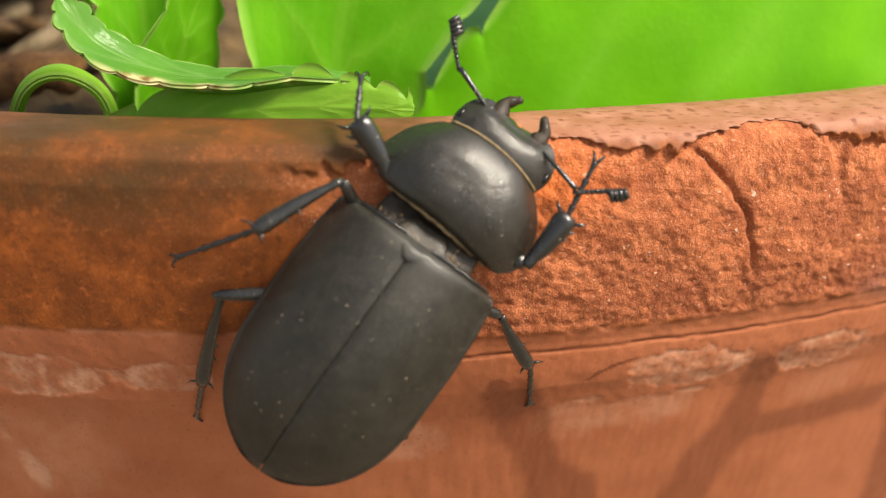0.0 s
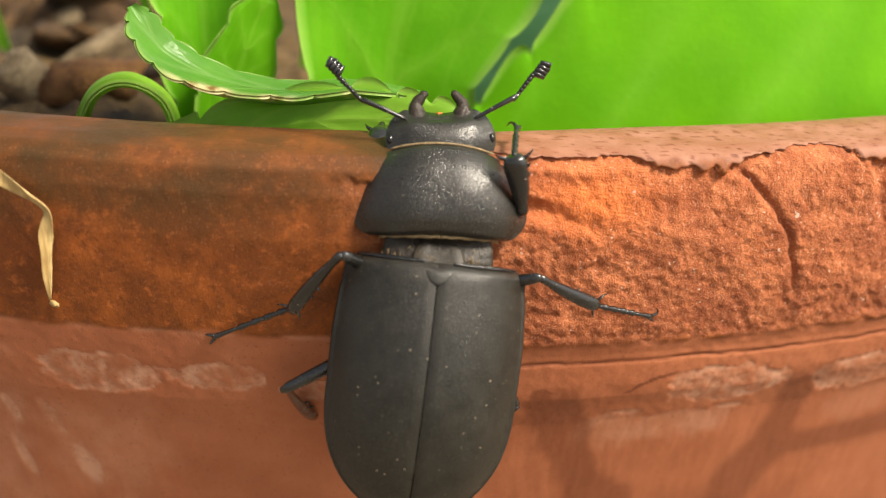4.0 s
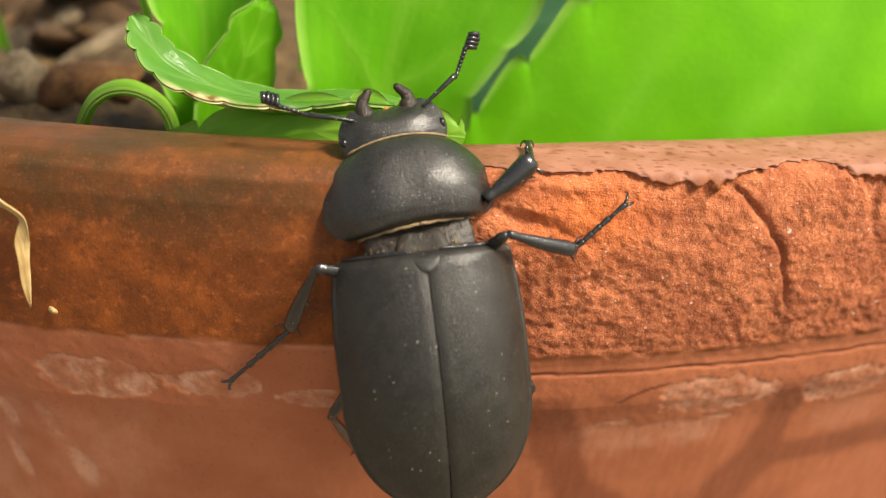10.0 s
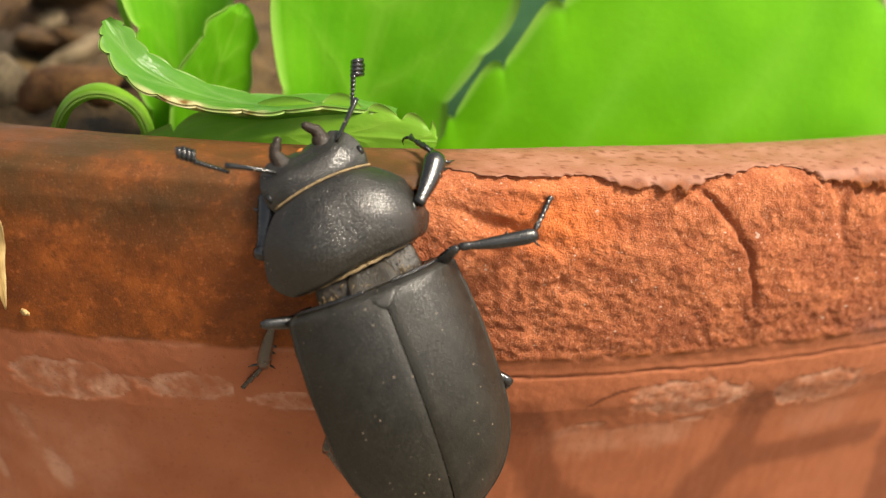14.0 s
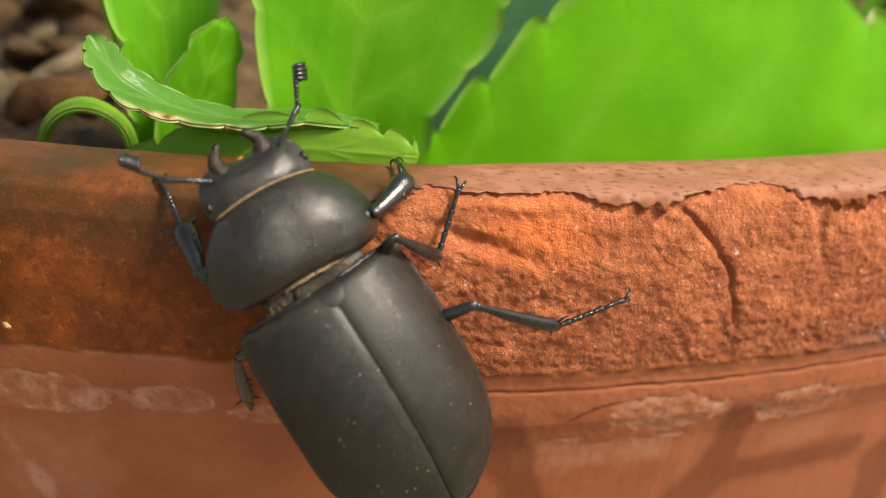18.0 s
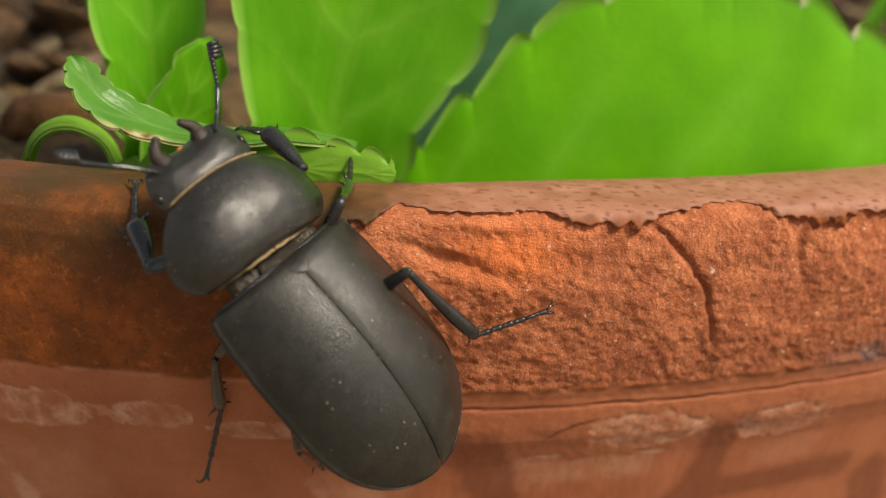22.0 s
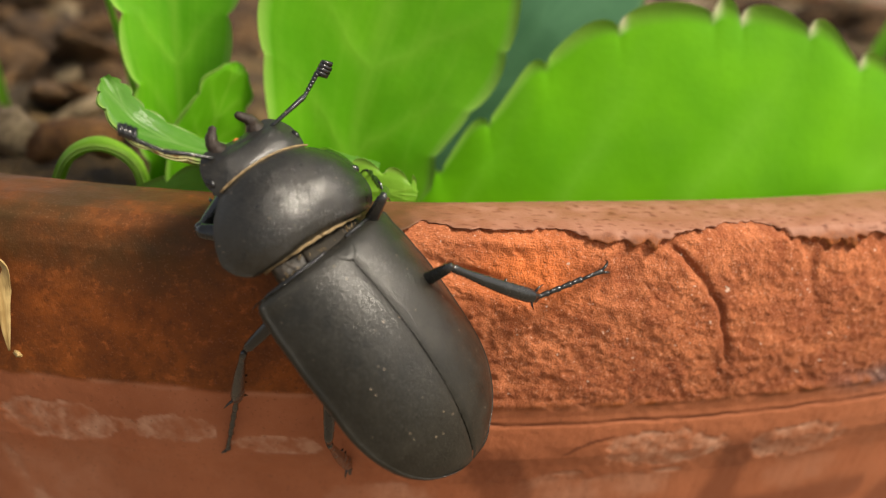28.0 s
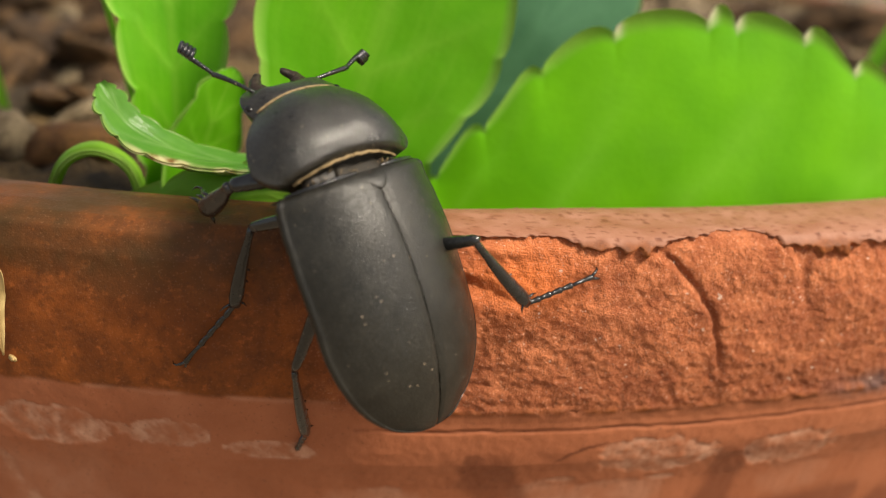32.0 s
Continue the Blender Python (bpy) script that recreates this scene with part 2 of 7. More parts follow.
TERRACOTTA = make_terracotta()
LEAF = make_leaf("leaf_green", (0.130, 0.48, 0.005), (0.190, 0.61, 0.008), (0.30, 0.72, 0.06), 0.6, 0.30, (9.0, 1.6, 1.0))
LEAF_TALL = make_leaf("leaf_deeper_green", (0.10, 0.40, 0.008), (0.155, 0.50, 0.014), (0.30, 0.62, 0.06), 0.45, 0.30)
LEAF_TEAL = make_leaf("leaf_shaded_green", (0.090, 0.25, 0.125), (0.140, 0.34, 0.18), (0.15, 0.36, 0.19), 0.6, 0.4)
LEAF_CURL = make_leaf("leaf_worn_green", (0.070, 0.235, 0.026), (0.13, 0.34, 0.045), (0.27, 0.44, 0.15), 0.28, 0.30)
LEAF_PALE = make_leaf("leaf_pale_green", (0.17, 0.42, 0.025), (0.27, 0.53, 0.05), (0.36, 0.60, 0.08), 0.4, 0.40)
SOIL = make_soil("potting_soil", (0.030, 0.018, 0.007), (0.22, 0.135, 0.050), 110)
EARTH = make_soil("garden_earth", (0.15, 0.115, 0.080), (0.33, 0.265, 0.19), 12)


# ---- planter ----
def front(x, off):
    """y of the planter's outer wall, off metres behind its widest ring."""
    r = R - off
    return R - math.sqrt(max(1e-9, r * r - x * x))


# (depth behind the widest ring, height), from the inside over the top and down the outside
PROFILE = [(0.0135, -0.030), (0.0105, -0.012), (0.0092, -0.0022), (0.0082, -0.0003), (0.0062, 0.0001), (0.0036, 0.0),
           (0.0020, -0.0003), (0.0010, -0.0012), (0.0004, -0.0030), (0.0, -0.0065), (0.0, -0.0105), (0.0002, -0.0145),
           (0.0004, -0.0157), (0.0008, -0.0163), (0.0010, -0.0171), (0.0011, -0.0186), (0.0013, -0.0203), (0.0016, -0.0217), (0.0021, -0.0229),
           (0.0028, -0.0250), (0.0044, -0.0330), (0.0078, -0.0520), (0.0195, -0.110), (0.045, -0.260)]
# how far the skin has flaked off the top of the rim: (x, depth)
LIP = [(-0.01, 0.0004), (0.003, 0.0012), (0.0065, 0.0027), (0.0101, 0.0017), (0.0143, 0.0022), (0.0180, 0.0020), (0.0204, 0.0016), (0.0227, 0.0012), (0.0251, 0.0014), (0.0269, 0.0012),
       (0.0278, 0.0013), (0.0297, 0.0017), (0.0310, 0.0018), (0.0337, 0.0028), (0.0356, 0.0031), (0.0370, 0.0016), (0.0383, 0.0012), (0.0412, 0.0010), (0.0460, 0.0010), (0.0482, 0.0007), (0.056, 0.0010), (0.07, 0.0005)]
# cast shadows painted on the wall: half width and the (x, height) they pass
CAST_SHADE = [(0.0024, ((0.0138, -0.0225), (0.0150, -0.0255), (0.0173, -0.0300), (0.0196, -0.0367), (0.021, -0.045))),
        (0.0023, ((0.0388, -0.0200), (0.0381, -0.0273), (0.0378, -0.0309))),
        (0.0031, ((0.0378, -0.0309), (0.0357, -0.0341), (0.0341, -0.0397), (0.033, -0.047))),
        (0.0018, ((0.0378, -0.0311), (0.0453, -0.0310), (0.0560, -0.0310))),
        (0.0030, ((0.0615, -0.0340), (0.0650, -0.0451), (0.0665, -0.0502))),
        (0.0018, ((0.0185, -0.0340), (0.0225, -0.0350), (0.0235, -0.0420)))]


def from_line(x, z, line):
    """Distance of (x, z) from a broken line."""
    best = 1.0
    for (ax, az), (bx, bz) in zip(line, line[1:]):
        dx, dz = bx - ax, bz - az
        k = min(1.0, max(0.0, ((x - ax) * dx + (z - az) * dz) / (dx * dx + dz * dz)))
        best = min(best, math.hypot(x - ax - k * dx, z - az - k * dz))
    return best


def crack_x(z):
    return line1([(-0.0125, 0.0342), (-0.0119, 0.0340), (-0.0096, 0.0334), (-0.0066, 0.0322), (-0.0043, 0.0306), (-0.0026, 0.0287), (-0.0015, 0.0271)], z)


def make_planter():
    lengths = [0.0]
    for (a, b), (c, d) in zip(PROFILE, PROFILE[1:]):
        lengths.append(lengths[-1] + math.hypot(c - a, d - b))
    near = [0.0, lengths[1], lengths[2]]
    s = lengths[2]
    while s < lengths[21]:
        s += 0.00018 if s < lengths[19] else 0.0010
        near.append(s)
    near += [lengths[22], lengths[23]]
    angles = []
    a = -math.pi
    while a < math.pi - 1e-6:
        angles.append(a)
        x = a * R
        a += 0.00020 / R if -0.046 < x < 0.066 else (0.002 / R if -0.09 < x < 0.11 else radians(3))
    m = len(near)
    verts, masks = [], []
    offs, zs = [p[0] for p in PROFILE], [p[1] for p in PROFILE]
    for a in angles:
        fine = -0.05 < a * R < 0.07
        for s in near:
            o, z = float(np.interp(s, lengths, offs)), float(np.interp(s, lengths, zs))
            x = a * R
            if -0.0203 < z < -0.0145:
                o = lerp(lerp(0.0002, 0.0013, (-0.0145 - z) / 0.0058), o, step(-0.006, 0.006, x))
            raw = hot = body = top = pale = stain_shade = soot = moss_shade = 0.0
            if fine:
                p = Vector((x * 100, z * 100, o * 60))
                wob = 0.0006 * noise.noise(p * 3.1) + 0.0003 * noise.noise(p * 9)
                # raw, flaked clay on one side of the face under a ragged lip
                lip = line1(LIP, x) + 1.3 * wob + 0.00035 * noise.noise(Vector((x * 1500, 3, 0))) + 0.00025 * abs(noise.noise(Vector((x * 4200, 8, 0))))
                side = step(-0.004, 0.007, x + 3 * wob + 0.25 * (z + 0.012))
                low = step(-0.0163, -0.0153, z + 0.8 * wob + 0.0004 * noise.noise(p * 12))
                skin = step(lip - 0.00012, lip + 0.00012, o) if z > -0.0065 else 0.0
                raw = side * (1 - skin) * low if z > -0.02 else 0.0
                if z < -0.012 and o > 0.003:
                    raw = 0.0
                top = step(-0.0016, -0.0005, z + wob) * step(0.0008, 0.0016, o + wob) * step(-0.006, 0.014, x + 6 * wob) * (1 - raw)
                # mossy brown rim top, with the shade under the curled leaf painted in
                moss_shade = 0.95 * step(-0.0085, -0.0015, z + 3 * wob) * (1 - step(0.000, 0.012, x + 4 * wob)) * step(-0.075, -0.030, x) * (1 - raw)
                if z < -0.012:
                    foot = lerp(-0.0147, -0.0160, step(-0.004, 0.007, x)) + 0.5 * wob
                    body = 1 - step(foot - 0.0003, foot + 0.0003, z)
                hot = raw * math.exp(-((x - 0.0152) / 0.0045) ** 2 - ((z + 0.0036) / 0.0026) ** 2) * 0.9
                # the skin overhangs the raw clay
                d = raw * (0.00050 + (0.00028 * math.exp(-((lip - o) / 0.0004) ** 2) if z > -0.0065 else 0.0))
                d += raw * (0.00028 * fbm(Vector((p.x * 0.9 + p.y * 0.8, p.y * 1.9 - p.x * 0.5, 1.7)), 3) + 0.00014 * fbm(p * 4.6, 2) + 0.00013 * fbm(p * 11.0, 3) + 0.00011 * fbm(p * 21, 2) + 0.00005 * noise.noise(p * 41))
                d += (1 - raw) * (0.00007 * fbm(p * 2.5, 3) + 0.000015 * noise.noise(p * 25))
                if -0.0135 < z < -0.0010:
                    g = math.exp(-((x - crack_x(z) - wob * 0.6) / lerp(0.00026, 0.00044, step(-0.010, -0.003, z))) ** 2) * step(-0.0130, -0.0110, z)
                    d += 0.0005 * g * raw
                    stain_shade = 0.18 * g * raw
                    g = math.exp(-((x - 0.0402 + 0.3 * (z + 0.001) - wob) / 0.0008) ** 2) * step(-0.009, -0.006, z)
                    d += 0.0004 * g * raw
                # a scooped hollow under the lip
                d += raw * 0.0007 * math.exp(-((x - 0.0105) / 0.0035) ** 2 - ((z + 0.0040 + 0.3 * (x - 0.0105)) / 0.0007) ** 2)
                # a hairline under the rim
                if -0.0195 < z < -0.0168 and x > 0.002:
                    g = math.exp(-((z + 0.0179 + 0.30 * wob) / 0.00013) ** 2) * (0.55 + 0.45 * step(-0.35, 0.1, noise.noise(p * 2.2)))
                    d += 0.00022 * g
                    stain_shade += 0.7 * g
                # pale scuffs along the band
                rag = 0.55 * noise.noise(p * 7) + 0.40 * noise.noise(p * 19)
                for cx, cz, hx, hz in ((-0.0242, -0.0193, 0.0054, 0.0022), (-0.0141, -0.0192, 0.0042, 0.0016), (-0.0052, -0.0203, 0.0042, 0.0011), (0.0299, -0.0214, 0.0064, 0.0023), (0.0444, -0.0222, 0.0056, 0.0023)):
                    e = ((x - cx) / hx) ** 2 + ((z - cz) / hz) ** 2 + 0.8 * rag
                    inside, rind = 1 - step(0.82, 0.96, e), math.exp(-((e - 0.70) / 0.22) ** 2)
                    pale = max(pale, inside * min(0.9, 0.42 + 0.30 * rind + 0.7 * noise.noise(p * 9) + 0.4 * noise.noise(p * 26)))
                for cx, cz, hx, hz, k in ((0.0200, -0.0262, 0.0042, 0.0024, 0.35), (0.0275, -0.0262, 0.0052, 0.0020, 0.35), (0.004, -0.0272, 0.0056, 0.0028, 0.40), (0.047, -0.0268, 0.0050, 0.0026, 0.2), (0.0212, -0.0240, 0.0015, 0.00035, 0.8), (0.0313, -0.0245, 0.0018, 0.00035, 0.7)):
                    e = ((x - cx) / hx) ** 2 + ((z - cz) / hz) ** 2 + 0.7 * rag
                    pale = max(pale, k * (1 - step(0.6, 1.0, e)))
                # pale wash painted to lighten the wall's dim side; limescale splashes running down
                pale = max(pale, 0.30 * body * (1 - step(-0.030, -0.006, x)) * step(-0.3, 0.4, noise.noise(p * 0.9) + 0.4 * noise.noise(p * 4)))
                for cx, cz, hx, hz, lean in ((-0.0332, -0.0250, 0.0008, 0.0022, 0.25), (-0.0296, -0.0253, 0.0008, 0.0024, 0.3), (-0.0335, -0.031, 0.0007, 0.003, 0.2), (-0.0275, -0.031, 0.0014, 0.003, 0.2), (-0.038, -0.0262, 0.002, 0.0012, 0.0)):
                    e = ((x - cx + lean * (z - cz)) / hx) ** 2 + ((z - cz) / hz) ** 2 + 0.4 * rag
                    pale = max(pale, 0.75 * (1 - step(0.4, 1.0, e)))
                # soft-edged plant shadows painted down the wall
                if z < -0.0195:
                    for half, line in CAST_SHADE:
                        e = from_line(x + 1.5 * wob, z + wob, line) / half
                        stain_shade = max(stain_shade, 0.60 * (1 - step(0.65, 1.25, e)) * step(0.0195, 0.0222, -z))
                # dirt and painted shade on the lower part of the raw clay
                stain_shade = max(stain_shade, raw * 0.38 * step(-0.0085, -0.0150, z + 4 * wob - 0.0020 * noise.noise(p * 2.1)) * (0.7 + 0.6 * noise.noise(p * 13)))
                # scratches and dark specks
                e = ((x - 0.0222) / 0.0028) ** 2 + ((z + 0.0203 - 0.40 * (x - 0.0222) - 0.8 * wob) / 0.00030) ** 2 + 0.7 * rag
                stain_shade = max(stain_shade, 0.9 * (1 - step(0.4, 1.0, e)))
                e = ((x - 0.0127) / 0.0012) ** 2 + ((z + 0.0213) / 0.0010) ** 2 + 0.5 * rag
                stain_shade = max(stain_shade, 0.6 * (1 - step(0.5, 1.0, e)))
                soot = 0.75 * math.exp(-((x - 0.0515) / 0.0042) ** 2 - ((z + 0.0155) / 0.0014) ** 2) * step(0.3, 0.55, 0.5 + 700 * wob)
                # flecks on the top of the rim
                if z > -0.002:
                    fleck = noise.noise(Vector((x * 1100, o * 3600, 4)))
                    stain_shade = max(stain_shade, 0.75 * step(0.30, 0.44, fleck) * top)
                    d += 0.00018 * step(0.42, 0.56, fleck) * top
                # a paler seam where the plain face ends
                pale = max(pale, 0.30 * math.exp(-((z + 0.0147 + 0.5 * wob) / 0.00022) ** 2) * (1 - step(-0.004, 0.006, x)) * step(-0.3, 0.2, noise.noise(p * 3)))
                d += 0.00012 * pale + 0.00004 * noise.noise(p * 14) * body
                o += d + 0.0014 * step(0.0, 0.025, x) * step(0.004, 0.008, o) * (s < lengths[5])
            else:
                body = 1.0 if z < -0.0172 else 0.0
                top = 1.0 if z > -0.0004 else 0.0
                o += 0.0002 * noise.noise(Vector((a * 20, z * 100, 0)))
            r = R - o
            verts.append((r * math.sin(a), R - r * math.cos(a), z))
            masks.append((raw, hot, body, top, pale, stain_shade, soot, moss_shade))
    faces = grid_faces(len(angles), m)
    n = len(angles)
    faces += [((n - 1) * m + j, (n - 1) * m + j + 1, j + 1, j) for j in range(m - 1)]
    me = mesh_of("planter_wall", verts, faces)
    arr = np.clip(np.array(masks, dtype=np.float32), 0, 1)
    for k, key in enumerate(("raw", "hot", "body", "top", "pale", "stain_shade", "soot", "moss_shade")):
        me.attributes.new(key, "FLOAT", "POINT").data.foreach_set("value", arr[:, k].copy())
    pot = new("flower_pot")
    tagged(pot, "weathered round terracotta flower pot with a flaked rim", "flower pot")
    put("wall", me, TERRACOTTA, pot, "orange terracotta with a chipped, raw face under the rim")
    bm = bmesh.new()
    bmesh.ops.create_cone(bm, cap_ends=True, segments=96, radius1=0.116, radius2=0.118, depth=0.012, matrix=Matrix.Translation((0, R, -0.262)))
    part("base", bm, TERRACOTTA, pot)
    return pot


make_planter()


# ---- soil and ground ----
def make_ground():
    me = mesh_of("ground", *disc_sheet(((0.0, 0.3), (0.3, 0.8), (0.8, 3), (3, 20), (20, 400)), 48, -0.268, 0.02))
    tagged(put("ground", me, EARTH), "bare brown garden earth round the flower pot", "ground", kind="structure")


def disc_sheet(rings, m, z, rough):
    radii = [0.0005]
    for a, b in rings:
        radii += [lerp(a, b, k / 6) for k in range(1, 7)]
    verts = []
    for r in radii:
        for j in range(m):
            t = 2 * math.pi * j / m
            x, y = r * math.sin(t), R - r * math.cos(t)
            verts.append((x, y, z + rough * min(1, r) * 0.15 * noise.noise(Vector((x * 3, y * 3, 1)))))
    return verts, grid_faces(len(radii), m, True)


def make_soil_bed():
    n = 260
    verts = []
    for i in range(n):
        for j in range(n):
            x, y = lerp(-0.150, 0.150, i / (n - 1)), lerp(0.006, 0.314, j / (n - 1))
            d = math.hypot(x, y - R)
            k = min(1.0, 0.1485 / max(d, 1e-6))
            x, y = x * k, R + (y - R) * k
            p = Vector((x, y, 0)) * 100
            h = 0.0030 * fbm(p * 0.55, 4) + 0.0016 * abs(noise.noise(p * 2.4)) + 0.0010 * noise.noise(p * 5)
            verts.append((x, y, -0.0085 + 0.25 * max(0, y - 0.02) * 0.1 + h))
    me = mesh_of("soil", verts, [f[::-1] for f in grid_faces(n, n)])
    tagged(put("soil", me, SOIL), "dark crumbly potting soil inside the flower pot", "soil", kind="stuff")


make_ground()
make_soil_bed()


# ---- plant ----
def leaf_mesh(name, spine, side, half, teeth=8, bite=0.05, cup=0.0, thick=0.0011, fold=0.0, dry=None, low=1.0, n=150, m=20, tips=()):
    """A fleshy blade. spine: points from base to tip; side: the way across it at base and tip; half: (s, half width)
    pairs; cup: how far the margins rise; teeth: where the teeth end along the blade, or how many; bite: their depth;
    low: the width of the lower half against the upper."""
    ends = [k / teeth for k in range(teeth + 1)] if isinstance(teeth, int) else teeth
    pts = [Vector(p) * CM for p in spine]
    sides = [Vector(v).normalized() for v in side]

    def at(s):
        x = s * (len(pts) - 1)
        i = min(int(x), len(pts) - 2)
        t = x - i
        a, b = pts[max(i - 1, 0)], pts[min(i + 2, len(pts) - 1)]
        p, q = pts[i], pts[i + 1]
        return 0.5 * ((2 * p) + (q - a) * t + (2 * a - 5 * p + 4 * q - b) * t * t + (3 * p - a - 3 * q + b) * t ** 3)

    verts, rim, dried, tipped, uvs = [], [], [], [], []
    for face in (1, -1):
        for i in range(n):
            s = i / (n - 1)
            p = at(s)
            ahead = (at(min(1, s + 0.01)) - at(max(0, s - 0.01))).normalized()
            x = s * (len(sides) - 1)
            k = min(int(x), len(sides) - 2)
            across = sides[k].lerp(sides[k + 1], x - k)
            across = (across - ahead * across.dot(ahead)).normalized()
            up = across.cross(ahead)
            w = curve1(half, s) * CM
            for j in range(m):
                u = 2 * j / (m - 1) - 1
                ph = 0.5
                for a, b in zip(ends, ends[1:]):
                    if a <= s < b:
                        ph = (s - a) / (b - a)
                tooth = math.sin(math.pi * ph ** 0.8) ** 0.55 - 0.6
                edge = abs(u) ** 9
                ww = w * (low if u < 0 else 1.0) + bite * CM * tooth * edge * (1 if 0.02 < s < 0.985 else 0)
                t = thick * (1 - 0.75 * abs(u) ** 4) * (0.4 + 0.6 * min(1, (1 - s) * 12)) * 0.5
                lift = cup * CM * u * u + fold * CM * (1 - abs(u)) * -1
                lift += 0.00025 * noise.noise(Vector((s * 7, u * 3, len(spine)))) * min(1.0, w / 0.008) - 0.0003 * math.exp(-(u / 0.07) ** 2) * min(1.0, w / 0.008)
                q = p + across * (u * ww) + up * (lift + face * t)
                verts.append(q)
                rim.append(0.42 * step(0.945, 1.0, abs(u)))
                dried.append(dry(s, u) if dry else 0.0)
                tipped.append(max([math.exp(-((s - a) / 0.006) ** 2) for a in tips] + [0.0]) * step(0.95, 0.985, u))
                uvs.append((s, u))
    faces = grid_faces(n, m)
    off = n * m
    faces += [tuple(v + off for v in f[::-1]) for f in grid_faces(n, m)]
    for i in range(n - 1):
        for j in (0, m - 1):
            a, b = i * m + j, (i + 1) * m + j
            faces.append((a, b, b + off, a + off) if j else (b, a, a + off, b + off))
    for i in (0, n - 1):
        for j in range(m - 1):
            a, b = i * m + j, i * m + j + 1
            faces.append((b, a, a + off, b + off) if i else (a, b, b + off, a + off))
    me = mesh_of(name, verts, faces)
    me.attributes.new("rim", "FLOAT", "POINT").data.foreach_set("value", np.array(rim, dtype=np.float32))
    me.attributes.new("tip", "FLOAT", "POINT").data.foreach_set("value", np.array(tipped, dtype=np.float32))
    me.attributes.new("dry", "FLOAT", "POINT").data.foreach_set("value", np.array(dried, dtype=np.float32))
    uv = me.uv_layers.new(name="UVMap")
    idx = np.zeros(len(me.loops), dtype=np.int32)
    me.loops.foreach_get("vertex_index", idx)
    uv.data.foreach_set("uv", np.array(uvs, dtype=np.float32)[idx].ravel())
    return me




plant = new("stonecrop_plant")
tagged(plant, "bright green fleshy plant with toothed leaves growing behind the rim", "plant")

def add_leaf(mat, label, *args, **kw):
    me = leaf_mesh("leaf", *args, **kw)
    return put("leaf", me, mat, plant, label)


# the broad leaf beyond the flaked side of the rim
add_leaf(LEAF, "broad bright green leaf with blunt teeth and a pale margin",
         [(0.2, 2.45, -1.30), (1.8, 2.12, -1.03), (3.45, 2.05, -0.80), (5.35, 2.15, -0.70), (7.55, 2.65, -0.55)],
         [(0.17, 0.20, 1), (0.17, 0.18, 1)], [(0, 0.15), (0.07, 0.55), (0.134, 1.02), (0.205, 1.51), (0.30, 2.05), (0.41, 2.36), (0.527, 2.42), (0.65, 2.27), (0.725, 1.93), (0.80, 1.66), (0.9, 1.05), (1, 0.1)],
         teeth=[0.06, 0.134, 0.205, 0.30, 0.41, 0.527, 0.56, 0.65, 0.725, 0.80, 0.87, 0.94], bite=0.20, cup=0.12, tips=(0.415, 0.53, 0.562, 0.652, 0.727), low=0.15, n=260, m=28)
# the tall leaf in the middle, leaning to one side
add_leaf(LEAF_TALL, "tall upright green leaf leaning over, bluish at its margin",
         [(-0.05, 2.6, -1.2), (0.0, 2.6, 0.2), (0.42, 2.75, 1.8), (0.9, 3.1, 3.6)],
         [(1, 0.25, -0.1), (1, 0.2, -0.25), (1, 0.2, -0.3)], [(0, 0.50), (0.25, 0.82), (0.55, 1.24), (0.8, 1.06), (1, 0.1)],
         teeth=7, bite=0.06, cup=0.22)
# a leaf behind the two, its shade put into a dull blue green
add_leaf(LEAF_TEAL, "leaf with shade put into its dull blue green colour",
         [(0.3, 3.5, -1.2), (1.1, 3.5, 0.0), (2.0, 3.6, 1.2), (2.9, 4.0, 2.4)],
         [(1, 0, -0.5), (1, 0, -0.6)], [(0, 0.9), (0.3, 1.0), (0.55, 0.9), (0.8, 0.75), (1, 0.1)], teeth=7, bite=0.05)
# upright leaves of a young shoot
add_leaf(LEAF_TALL, "narrow upright green leaf with a toothed edge",
         [(-1.7, 2.5, -0.9), (-1.75, 2.55, 0.3), (-1.8, 2.7, 1.4), (-1.9, 3.1, 2.8)],
         [(1, 0.2, 0), (1, 0.3, 0)], [(0, 0.3), (0.4, 0.42), (0.7, 0.58), (1, 0.1)], teeth=5, bite=0.13, cup=0.18)
add_leaf(LEAF_TALL, "small upright green leaf with a toothed edge",
         [(-1.6, 2.3, -0.9), (-1.5, 2.25, -0.2), (-1.34, 2.25, 0.32), (-1.14, 2.3, 0.80)],
         [(1, 0.5, -0.2), (1, 0.6, -0.2)], [(0, 0.28), (0.5, 0.35), (0.8, 0.26), (0.93, 0.14), (1, 0.04)], teeth=[0.35, 0.75, 0.97], bite=0.05, cup=0.04)
add_leaf(LEAF_TALL, "thin upright green leaf stalk",
         [(-1.9, 2.9, -0.9), (-2.1, 2.95, 0.4), (-2.35, 3.1, 1.6), (-2.6, 3.3, 2.9)],
         [(1, 0.4, 0), (1, 0.5, 0)], [(0, 0.06), (0.5, 0.075), (0.8, 0.065), (1, 0.03)], teeth=6, bite=0.01, fold=0.02, m=10)


def worn(s, u):
    n = noise.noise(Vector((s * 17, u * 1.5, 3))) * 0.5 + 0.5
    edge = step(0.84, 0.97, -u + 0.20 * (n - 0.5)) * step(0.15, 0.3, s) * (1 - step(0.70, 0.80, s))
    spot = math.exp(-((s - 0.60) / 0.05) ** 2) * step(0.60, 0.9, -u + 0.3 * (n - 0.5))
    return min(0.9, 0.8 * edge * step(0.36, 0.60, n) + spot)


